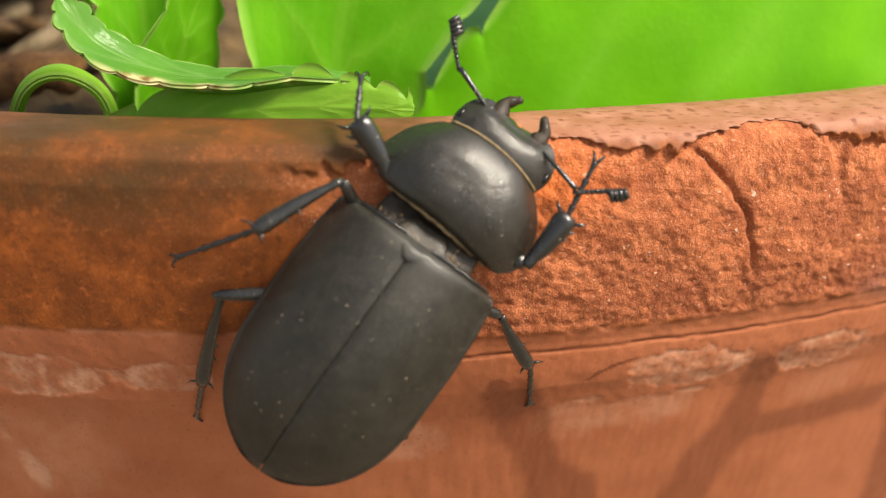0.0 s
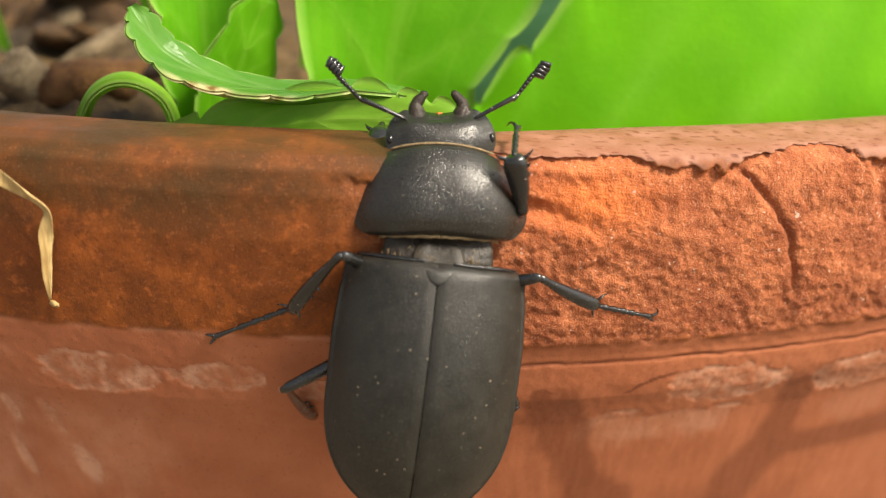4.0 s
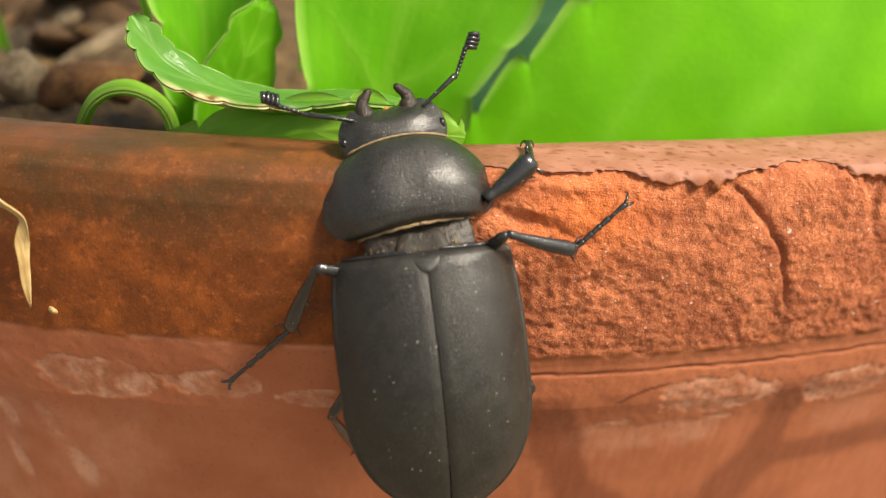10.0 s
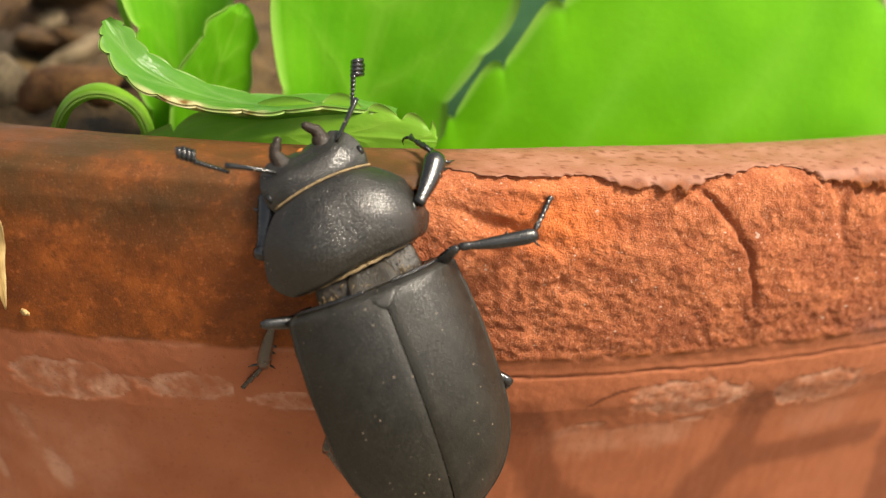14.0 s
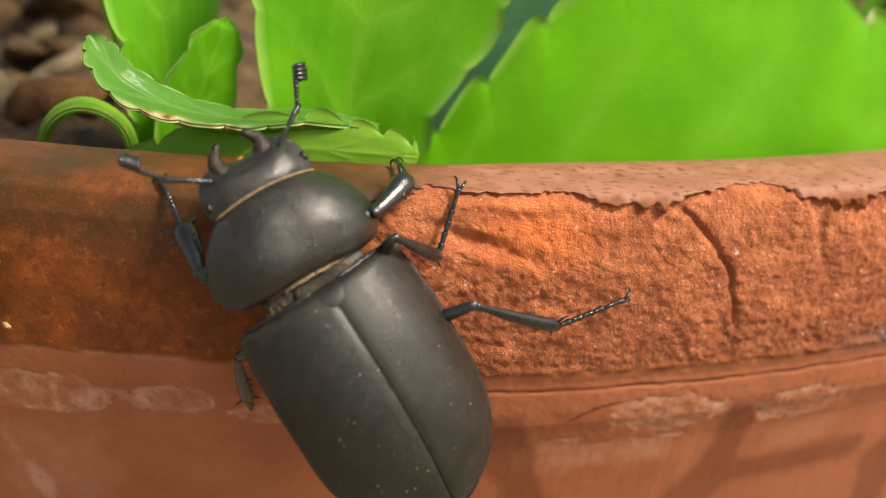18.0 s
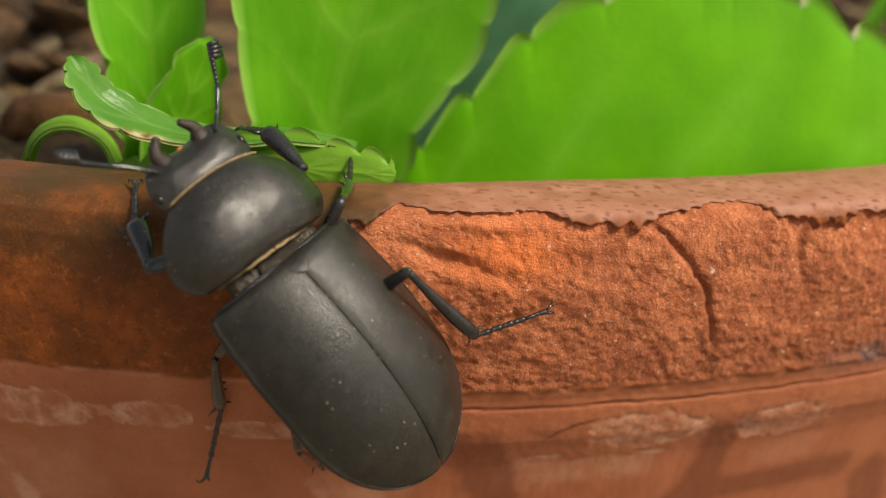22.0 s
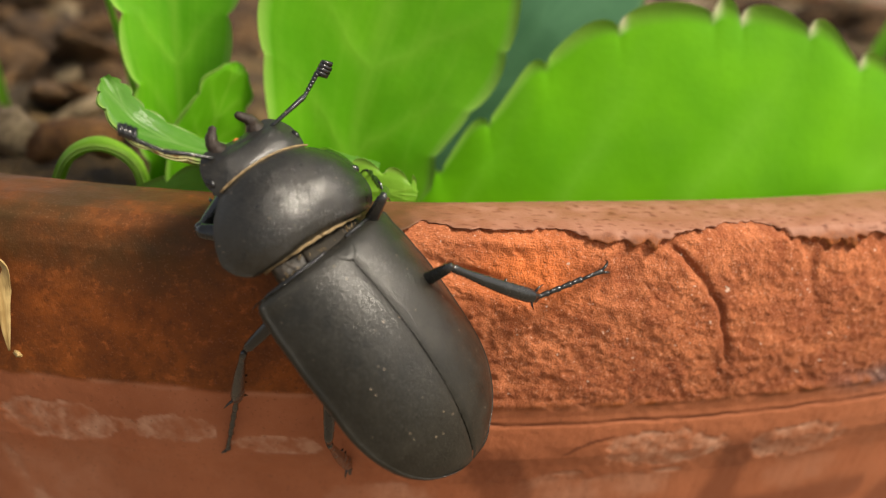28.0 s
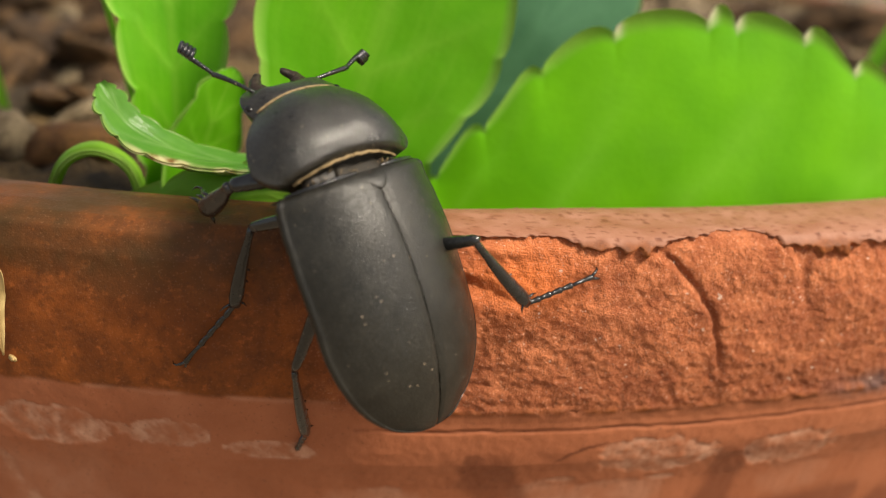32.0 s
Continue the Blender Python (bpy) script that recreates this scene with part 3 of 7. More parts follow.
# the curled leaf that rests on the rim: its blade rises to a tip, its dry margin lies along the rim
add_leaf(LEAF_CURL, "curled leaf with a dry brown margin, resting on the rim",
         [(0.25, 1.2, 0.10), (-0.3, 1.22, 0.17), (-0.85, 1.22, 0.13), (-1.42, 1.25, 0.20), (-1.88, 1.25, 0.44), (-2.11, 1.28, 0.80)],
         [(0, 1, -0.05), (0.02, 1, 0.0), (0.05, 1, 0.12), (0.30, 1, 0.40), (0.65, 0.8, 0.5)], [(0, 0.10), (0.25, 0.18), (0.5, 0.18), (0.72, 0.18), (0.90, 0.14), (1, 0.04)],
         teeth=[0.1, 0.22, 0.33, 0.45, 0.58, 0.70, 0.80, 0.88, 0.94, 0.985], bite=0.05, cup=0.06, dry=worn, low=1.3)
# the leaf under it, leaning against the inside of the rim
add_leaf(LEAF_PALE, "pale green leaf with a toothed end, leaning on the rim",
         [(-2.0, 1.45, -0.42), (-1.3, 1.22, -0.2), (-0.5, 1.08, -0.02), (0.10, 1.02, 0.0), (0.60, 1.0, -0.02)],
         [(0, 0.4, 1), (0, 0.3, 1), (0, 0.2, 1)], [(0, 0.12), (0.3, 0.25), (0.6, 0.28), (0.8, 0.20), (0.95, 0.12), (1, 0.04)],
         teeth=[0.15, 0.35, 0.55, 0.70, 0.83, 0.95], bite=0.15, tips=(0.55, 0.70, 0.83))
add_leaf(LEAF_PALE, "thin pale curved young leaf",
         [(-2.75, 1.7, -0.4), (-2.55, 1.62, 0.0), (-2.25, 1.6, 0.13), (-1.95, 1.6, -0.05), (-1.85, 1.6, -0.5)],
         [(0, 1, 0.3), (0, 1, 0.1), (0, 1, -0.3)], [(0, 0.04), (0.3, 0.10), (0.6, 0.10), (1, 0.06)], teeth=4, bite=0.0, n=60, m=10)



# ---- loose things ----
def make_straw_material():
    mat, nt, b = material("dry_grass")
    v = coords(nt)
    n = noise_tex(nt, coords(nt, (1, 1, 0.15)), 1800, 4)
    col = mix(nt, ramp(nt, n, [(0.3, 0.0), (0.7, 1.0)]), (0.30, 0.17, 0.05), (0.68, 0.50, 0.22))
    col = mix(nt, ramp(nt, noise_tex(nt, v, 350, 2), [(0.5, 0.0), (0.65, 0.7)]), col, (0.34, 0.22, 0.08))
    nt.links.new(col, b.inputs["Base Color"])
    b.inputs["Roughness"].default_value = 0.6
    bump(nt, b, n, 0.5, 0.0003)
    return mat


STRAW = make_straw_material()
BARK = make_soil("bark", (0.036, 0.019, 0.008), (0.22, 0.115, 0.042), 260)
PALE = make_soil("pale_litter", (0.16, 0.11, 0.055), (0.50, 0.38, 0.23), 260)


def ribbon(points, widths, thick, turn):
    """A curled strip: rings of a flat oval along points in centimetres; turn: degrees by which it twists."""
    rings = []
    pts = [Vector(p) for p in points]
    for i, p in enumerate(pts):
        t = (pts[min(i + 1, len(pts) - 1)] - pts[max(i - 1, 0)]).normalized()
        x = t.cross(Vector((0, -1, 0.1))).normalized()
        z = x.cross(t)
        a0 = radians(turn[i])
        x, z = x * math.cos(a0) + z * math.sin(a0), z * math.cos(a0) - x * math.sin(a0)
        ring = []
        for k in range(14):
            a = 2 * math.pi * k / 14
            u = math.cos(a)
            ring.append(p + x * (u * widths[i]) + z * (math.sin(a) * thick + 0.35 * widths[i] * u * u))
        rings.append(ring)
    return rings


def smooth_path(points, n):
    pts = [Vector(p) for p in points]
    out = []
    for k in range(n):
        x = k / (n - 1) * (len(pts) - 1)
        i = min(int(x), len(pts) - 2)
        t = x - i
        a, b = pts[max(i - 1, 0)], pts[min(i + 2, len(pts) - 1)]
        p, q = pts[i], pts[i + 1]
        out.append(0.5 * ((2 * p) + (q - a) * t + (2 * a - 5 * p + 4 * q - b) * t * t + (3 * p - a - 3 * q + b) * t ** 3))
    return out


straw = new("dry_leaf_strip")
tagged(straw, "dry tan curled grass leaf hanging over the rim", "dry leaf")
straw.location = (-0.0258, 0.00153, -0.0043)
STRAW_WAY = smooth_path([(-1.25, 1.0, 0.36), (-0.75, 0.30, 0.28), (-0.40, 0.08, 0.20), (-0.15, 0.03, 0.06), (-0.01, 0.0, -0.06), (-0.05, 0.0, -0.25), (-0.07, 0.0, -0.50), (-0.07, 0.01, -0.80)], 40)
bug = [0.66 * line1([(0, 0.05), (0.35, 0.085), (0.5, 0.07), (0.58, 0.05), (0.72, 0.085), (0.88, 0.06), (1, 0.008)], k / 39) for k in range(40)]


def skin(rings):
    m = len(rings[0])
    verts = [Vector(p) * CM for ring in rings for p in ring]
    faces = grid_faces(len(rings), m, True)
    faces += [tuple(range(m))[::-1], tuple(range(len(verts) - m, len(verts)))]
    return verts, faces


put("blade", mesh_of("blade", *skin(ribbon(STRAW_WAY, bug, 0.010, [50 * math.sin(k * 0.25) for k in range(40)]))), STRAW, straw)


def pebble(name, label, category, at, size, mat, seed, group=""):
    bm = bmesh.new()
    bmesh.ops.create_icosphere(bm, subdivisions=2, radius=1.0)
    for v in bm.verts:
        p = v.co.copy()
        k = 1 + 0.45 * noise.noise(p * 1.3 + Vector((seed, 0, 0))) + 0.30 * noise.noise(p * 3.1 + Vector((0, seed, 0)))
        v.co = Vector((p.x * size[0], p.y * size[1], p.z * size[2])) * k
    rnd = random.Random(seed)
    bmesh.ops.rotate(bm, verts=bm.verts, matrix=Euler((rnd.uniform(-0.6, 0.6), rnd.uniform(-0.6, 0.6), rnd.uniform(0, 6))).to_matrix())
    ob = part(name, bm, mat)
    ob.location = at
    return tagged(ob, label, category, group)


# a grain lying against the rim's face
pebble("seed", "tiny pale oblong seed stuck to the rim's face", "seed", (-0.0262, 0.0021, -0.0128), (0.0007, 0.00024, 0.00026), STRAW, 3)


def soil_z(x, y):
    p = Vector((x, y, 0)) * 100
    h = 0.0030 * fbm(p * 0.55, 4) + 0.0016 * abs(noise.noise(p * 2.4)) + 0.0010 * noise.noise(p * 5)
    return -0.0085 + 0.25 * max(0, y - 0.02) * 0.1 + h


def scatter():
    rnd = random.Random(7)
    for k in range(130):
        x, y = rnd.uniform(-0.085, -0.018), rnd.uniform(0.030, 0.150)
        if rnd.random() < 0.4:
            x = rnd.uniform(0.0, 0.12)
            y = rnd.uniform(0.07, 0.2)
        if math.hypot(x, y - R) > 0.140:
            continue
        s = rnd.uniform(0.002, 0.0065) * (1 + 4 * max(0, y - 0.05))
        bark = rnd.random() < 0.6
        pebble("bark_chip" if bark else "soil_clod", "brown chip of bark lying on the soil" if bark else "pale crumbly clod lying on the soil", "bark chip" if bark else "clod",
               (x, y, soil_z(x, y) + 0.25 * s), (s * rnd.uniform(1.0, 2.6), s * rnd.uniform(0.6, 1.0), s * rnd.uniform(0.2, 0.5)), BARK if bark else PALE, k + 20, "litter on the soil")


scatter()
DRY_LEAF = make_soil("dry_brown_leaf", (0.14, 0.055, 0.015), (0.36, 0.17, 0.05), 300)
pebble("pebble", "rounded pale tan pebble lying on the soil", "pebble", (-0.0395, 0.0398, soil_z(-0.0395, 0.0398) + 0.0022), (0.0034, 0.0030, 0.0030), PALE, 91)
pebble("bark_chip", "large orange brown chip of bark lying on the soil", "bark chip", (-0.0325, 0.0392, soil_z(-0.0325, 0.0392) + 0.0016), (0.0058, 0.0034, 0.0026), DRY_LEAF, 92, "litter on the soil")


def blade_of_grass(points, width):
    pts = smooth_path(points, 16)
    w = [width * (1 - (k / 15) ** 2) + 0.01 for k in range(16)]
    ob = put("grass_blade", mesh_of("grass_blade", *skin(ribbon(pts, w, 0.012, [20] * 16))), LEAF_TALL)
    return tagged(ob, "thin green grass blade growing from the soil", "grass", "grass blades")


for pts, w in (([(-5.2, 5.0, -0.9), (-5.35, 5.1, -0.2), (-5.75, 5.3, 0.35), (-6.4, 5.4, 0.75)], 0.07),
               ([(-2.2, 3.4, -0.9), (-2.45, 3.5, 0.3), (-2.75, 3.6, 1.4), (-3.1, 3.8, 2.6)], 0.04),
               ([(-5.0, 6.5, -0.9), (-5.2, 6.6, -0.1), (-5.7, 6.8, 0.5), (-6.4, 7.0, 0.9)], 0.08),
               ([(8.5, 9.5, -0.8), (9.0, 9.6, 0.6), (9.8, 9.8, 1.6), (11.0, 10, 2.2)], 0.14),
               ([(9.5, 8.5, -0.8), (9.2, 8.6, 0.4), (8.6, 8.8, 1.2), (7.6, 9.0, 1.7)], 0.12),
               ([(-0.2, 6.5, -0.9), (-0.4, 6.6, 0.6), (-0.6, 6.8, 1.8), (-0.9, 7.0, 2.6)], 0.18),
               ([(-0.9, 5.6, -0.9), (-0.8, 5.6, 0.5), (-0.9, 5.7, 1.5), (-1.2, 5.8, 2.2)], 0.2)):
    blade_of_grass(pts, w)



# ---- beetle ----
def make_chitin(name, base, dust, rough, pits, coat=0.25, punctures=0.0, spacing=5200.0, gloss=0.10):
    """Dull black beetle shell with fine punctures, a dusty bloom and a few pale grains."""
    mat, nt, b = material(name)
    v = coords(nt)
    big = noise_tex(nt, v, 260, 4)
    fine = noise_tex(nt, v, 6500, 3, 0.6)
    grain = noise_tex(nt, v, 900, 5, 0.6)
    col = mix(nt, ramp(nt, big, [(0.3, 0.0), (0.7, 1.0)]), base, dust)
    col = mix(nt, ramp(nt, grain, [(0.35, 0.6), (0.6, 0.0)]), col, tuple(0.55 * c for c in base))
    vor = node(nt, "ShaderNodeTexVoronoi", Scale=1500.0)
    nt.links.new(v, vor.inputs["Vector"])
    split = node(nt, "ShaderNodeSeparateColor")
    nt.links.new(vor.outputs["Color"], split.inputs["Color"])
    keep = ramp(nt, split.outputs["Red"], [(0.50, 0.0), (0.90, 1.0)])
    dots = math2(nt, "MULTIPLY", ramp(nt, vor.outputs["Distance"], [(0.07, 1.0), (0.12, 0.0)]), keep)
    col = mix(nt, math2(nt, "MULTIPLY", dots, 0.8), col, (0.45, 0.34, 0.24))
    speck = ramp(nt, noise_tex(nt, v, 4200, 2, 0.6), [(0.62, 0.0), (0.72, 0.6)])
    col = mix(nt, speck, col, tuple(2.1 * c for c in dust))
    nt.links.new(col, b.inputs["Base Color"])
    r = mix(nt, ramp(nt, grain, [(0.3, 0.0), (0.7, 1.0)]), (rough - 0.08,) * 3, (rough + 0.12,) * 3)
    nt.links.new(r, b.inputs["Roughness"])
    b.inputs["Specular IOR Level"].default_value = 0.3
    b.inputs["Coat Weight"].default_value = coat
    b.inputs["Coat Roughness"].default_value = gloss
    wrinkle = noise_tex(nt, coords(nt, (1.0, 0.42, 1.0)), 5200, 4, 0.7)
    h = mix(nt, 0.5, mix(nt, 0.22, fine, grain), wrinkle)
    if punctures:
        pit = node(nt, "ShaderNodeTexVoronoi", Scale=spacing)
        nt.links.new(v, pit.inputs["Vector"])
        h = mix(nt, punctures, h, ramp(nt, pit.outputs["Distance"], [(0.12, 0.0), (0.42, 1.0)]))
    nt.links.new(bump(nt, b, h, pits * 0.8, 0.00028), b.inputs["Coat Normal"])
    bump(nt, b, h, pits, 0.00028)
    return mat


def make_plain(name, color, rough, size=900, amount=0.35, strength=0.3):
    mat, nt, b = material(name)
    v = coords(nt)
    n = noise_tex(nt, v, size, 4)
    nt.links.new(mix(nt, ramp(nt, n, [(0.3, 0.0), (0.7, 1.0)]), tuple(c * (1 - amount) for c in color), color), b.inputs["Base Color"])
    b.inputs["Roughness"].default_value = rough
    bump(nt, b, n, strength, 0.0002)
    return mat


SHELL = make_chitin("wing_case_shell", (0.0158, 0.0145, 0.0101), (0.0275, 0.0245, 0.0180), 0.38, 0.40, 0.34, 0.30, 9000.0, 0.17)
SHELL_HEAD = make_chitin("pitted_shell", (0.0140, 0.0124, 0.0088), (0.0245, 0.0212, 0.0155), 0.33, 0.46, 0.75, 0.35, 7000.0, 0.10)
LIMB = make_chitin("leg_shell", (0.008, 0.0083, 0.008), (0.020, 0.020, 0.018), 0.22, 0.22, 0.95)
NECK = make_plain("brown_membrane", (0.036, 0.025, 0.014), 0.5, 1500, 0.7, 0.8)
NECK_PLATE = make_chitin("neck_shell", (0.024, 0.019, 0.013), (0.044, 0.035, 0.024), 0.45, 0.3, 0.1)
HAIR = make_plain("golden_hair", (0.42, 0.29, 0.14), 0.6, 3000, 0.5, 0.8)
LIP = make_plain("orange_mouth_hair", (0.60, 0.20, 0.03), 0.6, 3000, 0.4, 0.8)
EDGE = make_chitin("glossy_edge_shell", (0.006, 0.0058, 0.0055), (0.010, 0.0095, 0.009), 0.16, 0.55, 0.9)
JAW = make_chitin("jaw_shell", (0.020, 0.013, 0.008), (0.045, 0.028, 0.017), 0.36, 0.6, 0.2)
EYE = make_plain("glossy_eye", (0.010, 0.009, 0.008), 0.08, 900, 0.1, 0.02)


def loft(rings, caps=True):
    """A skin over rings of equally many points (in centimetres)."""
    m = len(rings[0])
    verts = [Vector(p) * CM for ring in rings for p in ring]
    faces = grid_faces(len(rings), m, True)
    if caps:
        for i, flip in ((0, True), (len(rings) - 1, False)):
            c = len(verts)
            ring = verts[i * m:(i + 1) * m]
            verts.append(sum(ring, Vector()) / m)
            for j in range(m):
                a, b = i * m + j, i * m + (j + 1) % m
                faces.append((b, a, c) if flip else (a, b, c))
    return verts, faces


def tube(points, radii, m=10, flat=1.0):
    """Rings along points (centimetres); radii one for each; flat squeezes them across z."""
    rings = []
    pts = [Vector(p) for p in points]
    for i, p in enumerate(pts):
        t = (pts[min(i + 1, len(pts) - 1)] - pts[max(i - 1, 0)]).normalized()
        x = t.cross(Vector((0, 0, 1)))
        x = x.normalized() if x.length > 1e-4 else Vector((1, 0, 0))
        z = x.cross(t)
        rings.append([p + radii[i] * (math.cos(a) * x + math.sin(a) * flat * z) for a in (2 * math.pi * k / m for k in range(m))])
    return rings


def bug_part(name, shape, mat, parent, label=""):
    bm = bmesh.new()
    pieces = shape if isinstance(shape, list) else [shape]
    for verts, faces in pieces:
        vs = [bm.verts.new(v) for v in verts]
        for f in faces:
            try:
                bm.faces.new([vs[k] for k in f])
            except ValueError:
                pass
    return part(name, bm, mat, parent, label)


ELYTRA_W = [(-0.85, 0.702), (-0.45, 0.706), (-0.15, 0.692), (0.02, 0.672), (0.09, 0.664), (0.125, 0.644), (0.145, 0.60)]
ELYTRA_Z = [(-1.775, -0.36), (-1.70, -0.28), (-1.5, -0.15), (-1.2, -0.03), (-0.8, 0.045), (-0.4, 0.05), (0.0, 0.0), (0.10, -0.03), (0.145, -0.07)]


def elytra_w(y):
    if y < -0.85:
        return 0.698 * max(0.0, 1 - ((-y - 0.85) / 0.945) ** 2.35) ** 0.52 + 0.004
    return curve1(ELYTRA_W, y)


def elytra_z(y):
    return spline1(ELYTRA_Z, (y - 0.145) * 1.92 / 1.939 + 0.145)


def elytron(side):
    """One wing case: the domed back, a raised bead along the margin, the edge tucked under, the base turned down."""
    rows = [(-1.794 + 1.939 * (1 - math.cos(math.pi * k / 80)) / 2, 0.0) for k in range(81)]
    rows += [(0.150, -0.03), (0.148, -0.09), (0.135, -0.16)]
    m = 26
    verts = []
    for y, sink in rows:
        w = elytra_w(y) - 0.3 * abs(sink) * 0.2
        z0 = elytra_z(y)
        gap = 0.0038
        drop = spline1([(-1.775, 0.02), (-1.7, 0.12), (-1.4, 0.26), (-0.9, 0.36), (0.0, 0.32), (0.145, 0.25)], y)
        for j in range(m):
            u = 1 - (1 - j / (m - 1)) ** 1.5
            x = gap + (w - gap) * u
            z = z0 - drop * (x / w) ** 2.7 + sink
            seam = math.exp(-((x - gap) / 0.007) ** 2) * (1 - 0.8 * step(-0.02, 0.03, y))
            z -= 0.013 * seam - 0.001 * math.exp(-((x - gap - 0.03) / 0.02) ** 2)
            z += 0.016 * math.exp(-((1 - u) / 0.02) ** 2) + 0.004 * noise.noise(Vector((x * 3, y * 3, side)))
            verts.append((side * x, y, z))
        for dx, dz in ((0.010, -0.012), (0.006, -0.035), (-0.04, -0.07), (-0.14, -0.09)):
            verts.append((side * max(gap, w + dx * min(1, w * 4)), y, z0 - drop + sink + dz * min(1, w * 4)))
    k = m + 4
    faces = grid_faces(len(rows), k)
    return [Vector(v) * CM for v in verts], faces


def elytron_edge(side):
    """The shiny folded front edge of a wing case, thinning out towards the shoulder."""
    pts, radii = [], []
    w, z0 = elytra_w(0.145), elytra_z(0.145)
    for k in range(25):
        x = lerp(0.105, w - 0.012, k / 24)
        pts.append((side * x, 0.152 + 0.004 * noise.noise(Vector((x * 30, side, 4))), z0 - 0.25 * (x / w) ** 2.7 - 0.004))
        radii.append((0.020 + 0.005 * noise.noise(Vector((x * 40, side, 9)))) * math.sin(math.pi * lerp(0.12, 0.9, k / 24)) ** 0.5)
    return loft(tube(pts, radii, 10))


def abdomen():
    rings = []
    for k in range(30):
        y = lerp(-1.74, 0.12, k / 29)
        w = max(0.02, elytra_w(y) - 0.05)
        top = elytra_z(y) - 0.30 * min(1, w * 2) - 0.04
        low = line1([(-1.74, -0.40), (-1.5, -0.50), (-0.9, -0.60), (-0.2, -0.60), (0.12, -0.50)], y)
        low += 0.012 * math.cos(y * 26)
        rings.append([(w * math.cos(a), y, top + (top - low if math.sin(a) < 0 else 0.10) * math.sin(a)) for a in (2 * math.pi * q / 28 for q in range(28))])
    return loft(rings)


PRO_W = [(0.13, 0.485), (0.145, 0.522), (0.18, 0.566), (0.225, 0.602), (0.26, 0.618), (0.31, 0.626), (0.40, 0.608), (0.52, 0.564), (0.62, 0.510), (0.70, 0.455), (0.75, 0.412), (0.78, 0.376), (0.80, 0.330)]
PRO_Z = [(0.13, 0.155), (0.16, 0.195), (0.24, 0.235), (0.36, 0.255), (0.50, 0.245), (0.64, 0.200), (0.76, 0.130), (0.80, 0.085)]


def pronotum():
    rings = []
    ys = [0.13, 0.135, 0.145] + [lerp(0.16, 0.76, k / 26) for k in range(27)] + [0.785, 0.80]
    for y in ys:
        w, top = 1.06 * spline1(PRO_W, y), spline1(PRO_Z, y)
        edge = line1([(0.13, -0.02), (0.3, -0.08), (0.8, -0.02)], y)
        ring = []
        for q in range(27):
            u = math.sin((q / 26 - 0.5) * math.pi)
            x = w * u
            z = top - (top - edge) * abs(u) ** 3.0
            z += 0.013 * math.exp(-((1 - abs(u)) / 0.03) ** 2) + 0.014 * math.exp(-((y - 0.148) / 0.014) ** 2)
            z -= 0.012 * math.exp(-(x / 0.05) ** 2 - ((y - 0.45) / 0.2) ** 2)
            for px, py, s in ((-0.16, 0.50, 0.035), (0.17, 0.52, 0.03), (-0.10, 0.62, 0.02)):
                z -= 0.011 * math.exp(-((x - px) ** 2 + (y - py) ** 2) / s ** 2)
            z += 0.006 * noise.noise(Vector((x * 6, y * 6, 2)))
            bow = -0.045 * u * u * step(0.5, 0.8, y) + 0.035 * (1 - u * u) * (1 - step(0.13, 0.3, y)) * math.cos(u * 3) * 0.5
            ring.append((x, y + bow - 0.02 * (1 - step(0.13, 0.30, y)), z))
        for q in range(1, 14):
            a = math.pi * q / 14
            ring.append((w * 0.93 * math.cos(a), y - 0.045 * math.cos(a) ** 2 * step(0.5, 0.8, y), edge - 0.03 - 0.26 * math.sin(a) * line1([(0.13, 0.8), (0.4, 1.0), (0.8, 0.6)], y)))
        rings.append(ring)
    return loft(rings)


def front_fringe():
    pts = []
    for q in range(25):
        u = lerp(-1, 1, q / 24)
        w = 0.388
        z = 0.085 - (0.085 + 0.02) * abs(u) ** 2.5
        pts.append((w * u, 0.803 - 0.045 * u * u, z + 0.004))
    return loft(tube(pts, [0.007 + 0.003 * math.sin(q * 5.0) ** 2 for q in range(25)], 6))


def hind_fringe(side):
    pts = [(side * lerp(0.0, 0.44, q / 12), 0.108 + 0.004 * math.sin(q * 2), 0.135 - 0.17 * (q / 12) ** 2.3) for q in range(13)]
    return loft(tube(pts, [0.013 for q in range(13)], 6))


HEAD_W = [(-0.14, 0.34), (-0.02, 0.385), (0.05, 0.412), (0.12, 0.418), (0.20, 0.402), (0.27, 0.368), (0.32, 0.315), (0.345, 0.265)]
HEAD_Z = [(-0.14, -0.02), (-0.02, 0.045), (0.06, 0.070), (0.15, 0.060), (0.24, 0.020), (0.32, -0.025), (0.345, -0.05)]


def head_shell():
    rings = []
    for k in range(26):
        y = lerp(-0.14, 0.345, k / 25)
        w, top = spline1(HEAD_W, y), spline1(HEAD_Z, y)
        ring = []
        for q in range(21):
            u = math.sin((q / 20 - 0.5) * math.pi)
            x = w * u
            z = top - (top + 0.07) * abs(u) ** 2.6
            z += 0.020 * math.exp(-((abs(x) - 0.22) / 0.05) ** 2 - ((y - 0.20) / 0.06) ** 2)
            z -= 0.018 * math.exp(-(x / 0.13) ** 2 - ((y - 0.27) / 0.06) ** 2)
            z += 0.006 * noise.noise(Vector((x * 18, y * 18, 5)))
            ring.append((x, y - 0.05 * (1 - u * u) * step(0.2, 0.345, y) + 0.02, z))
        for q in range(1, 10):
            a = math.pi * q / 10
            ring.append((w * 0.95 * math.cos(a), y, -0.09 - 0.16 * math.sin(a)))
        rings.append(ring)
    return loft(rings)


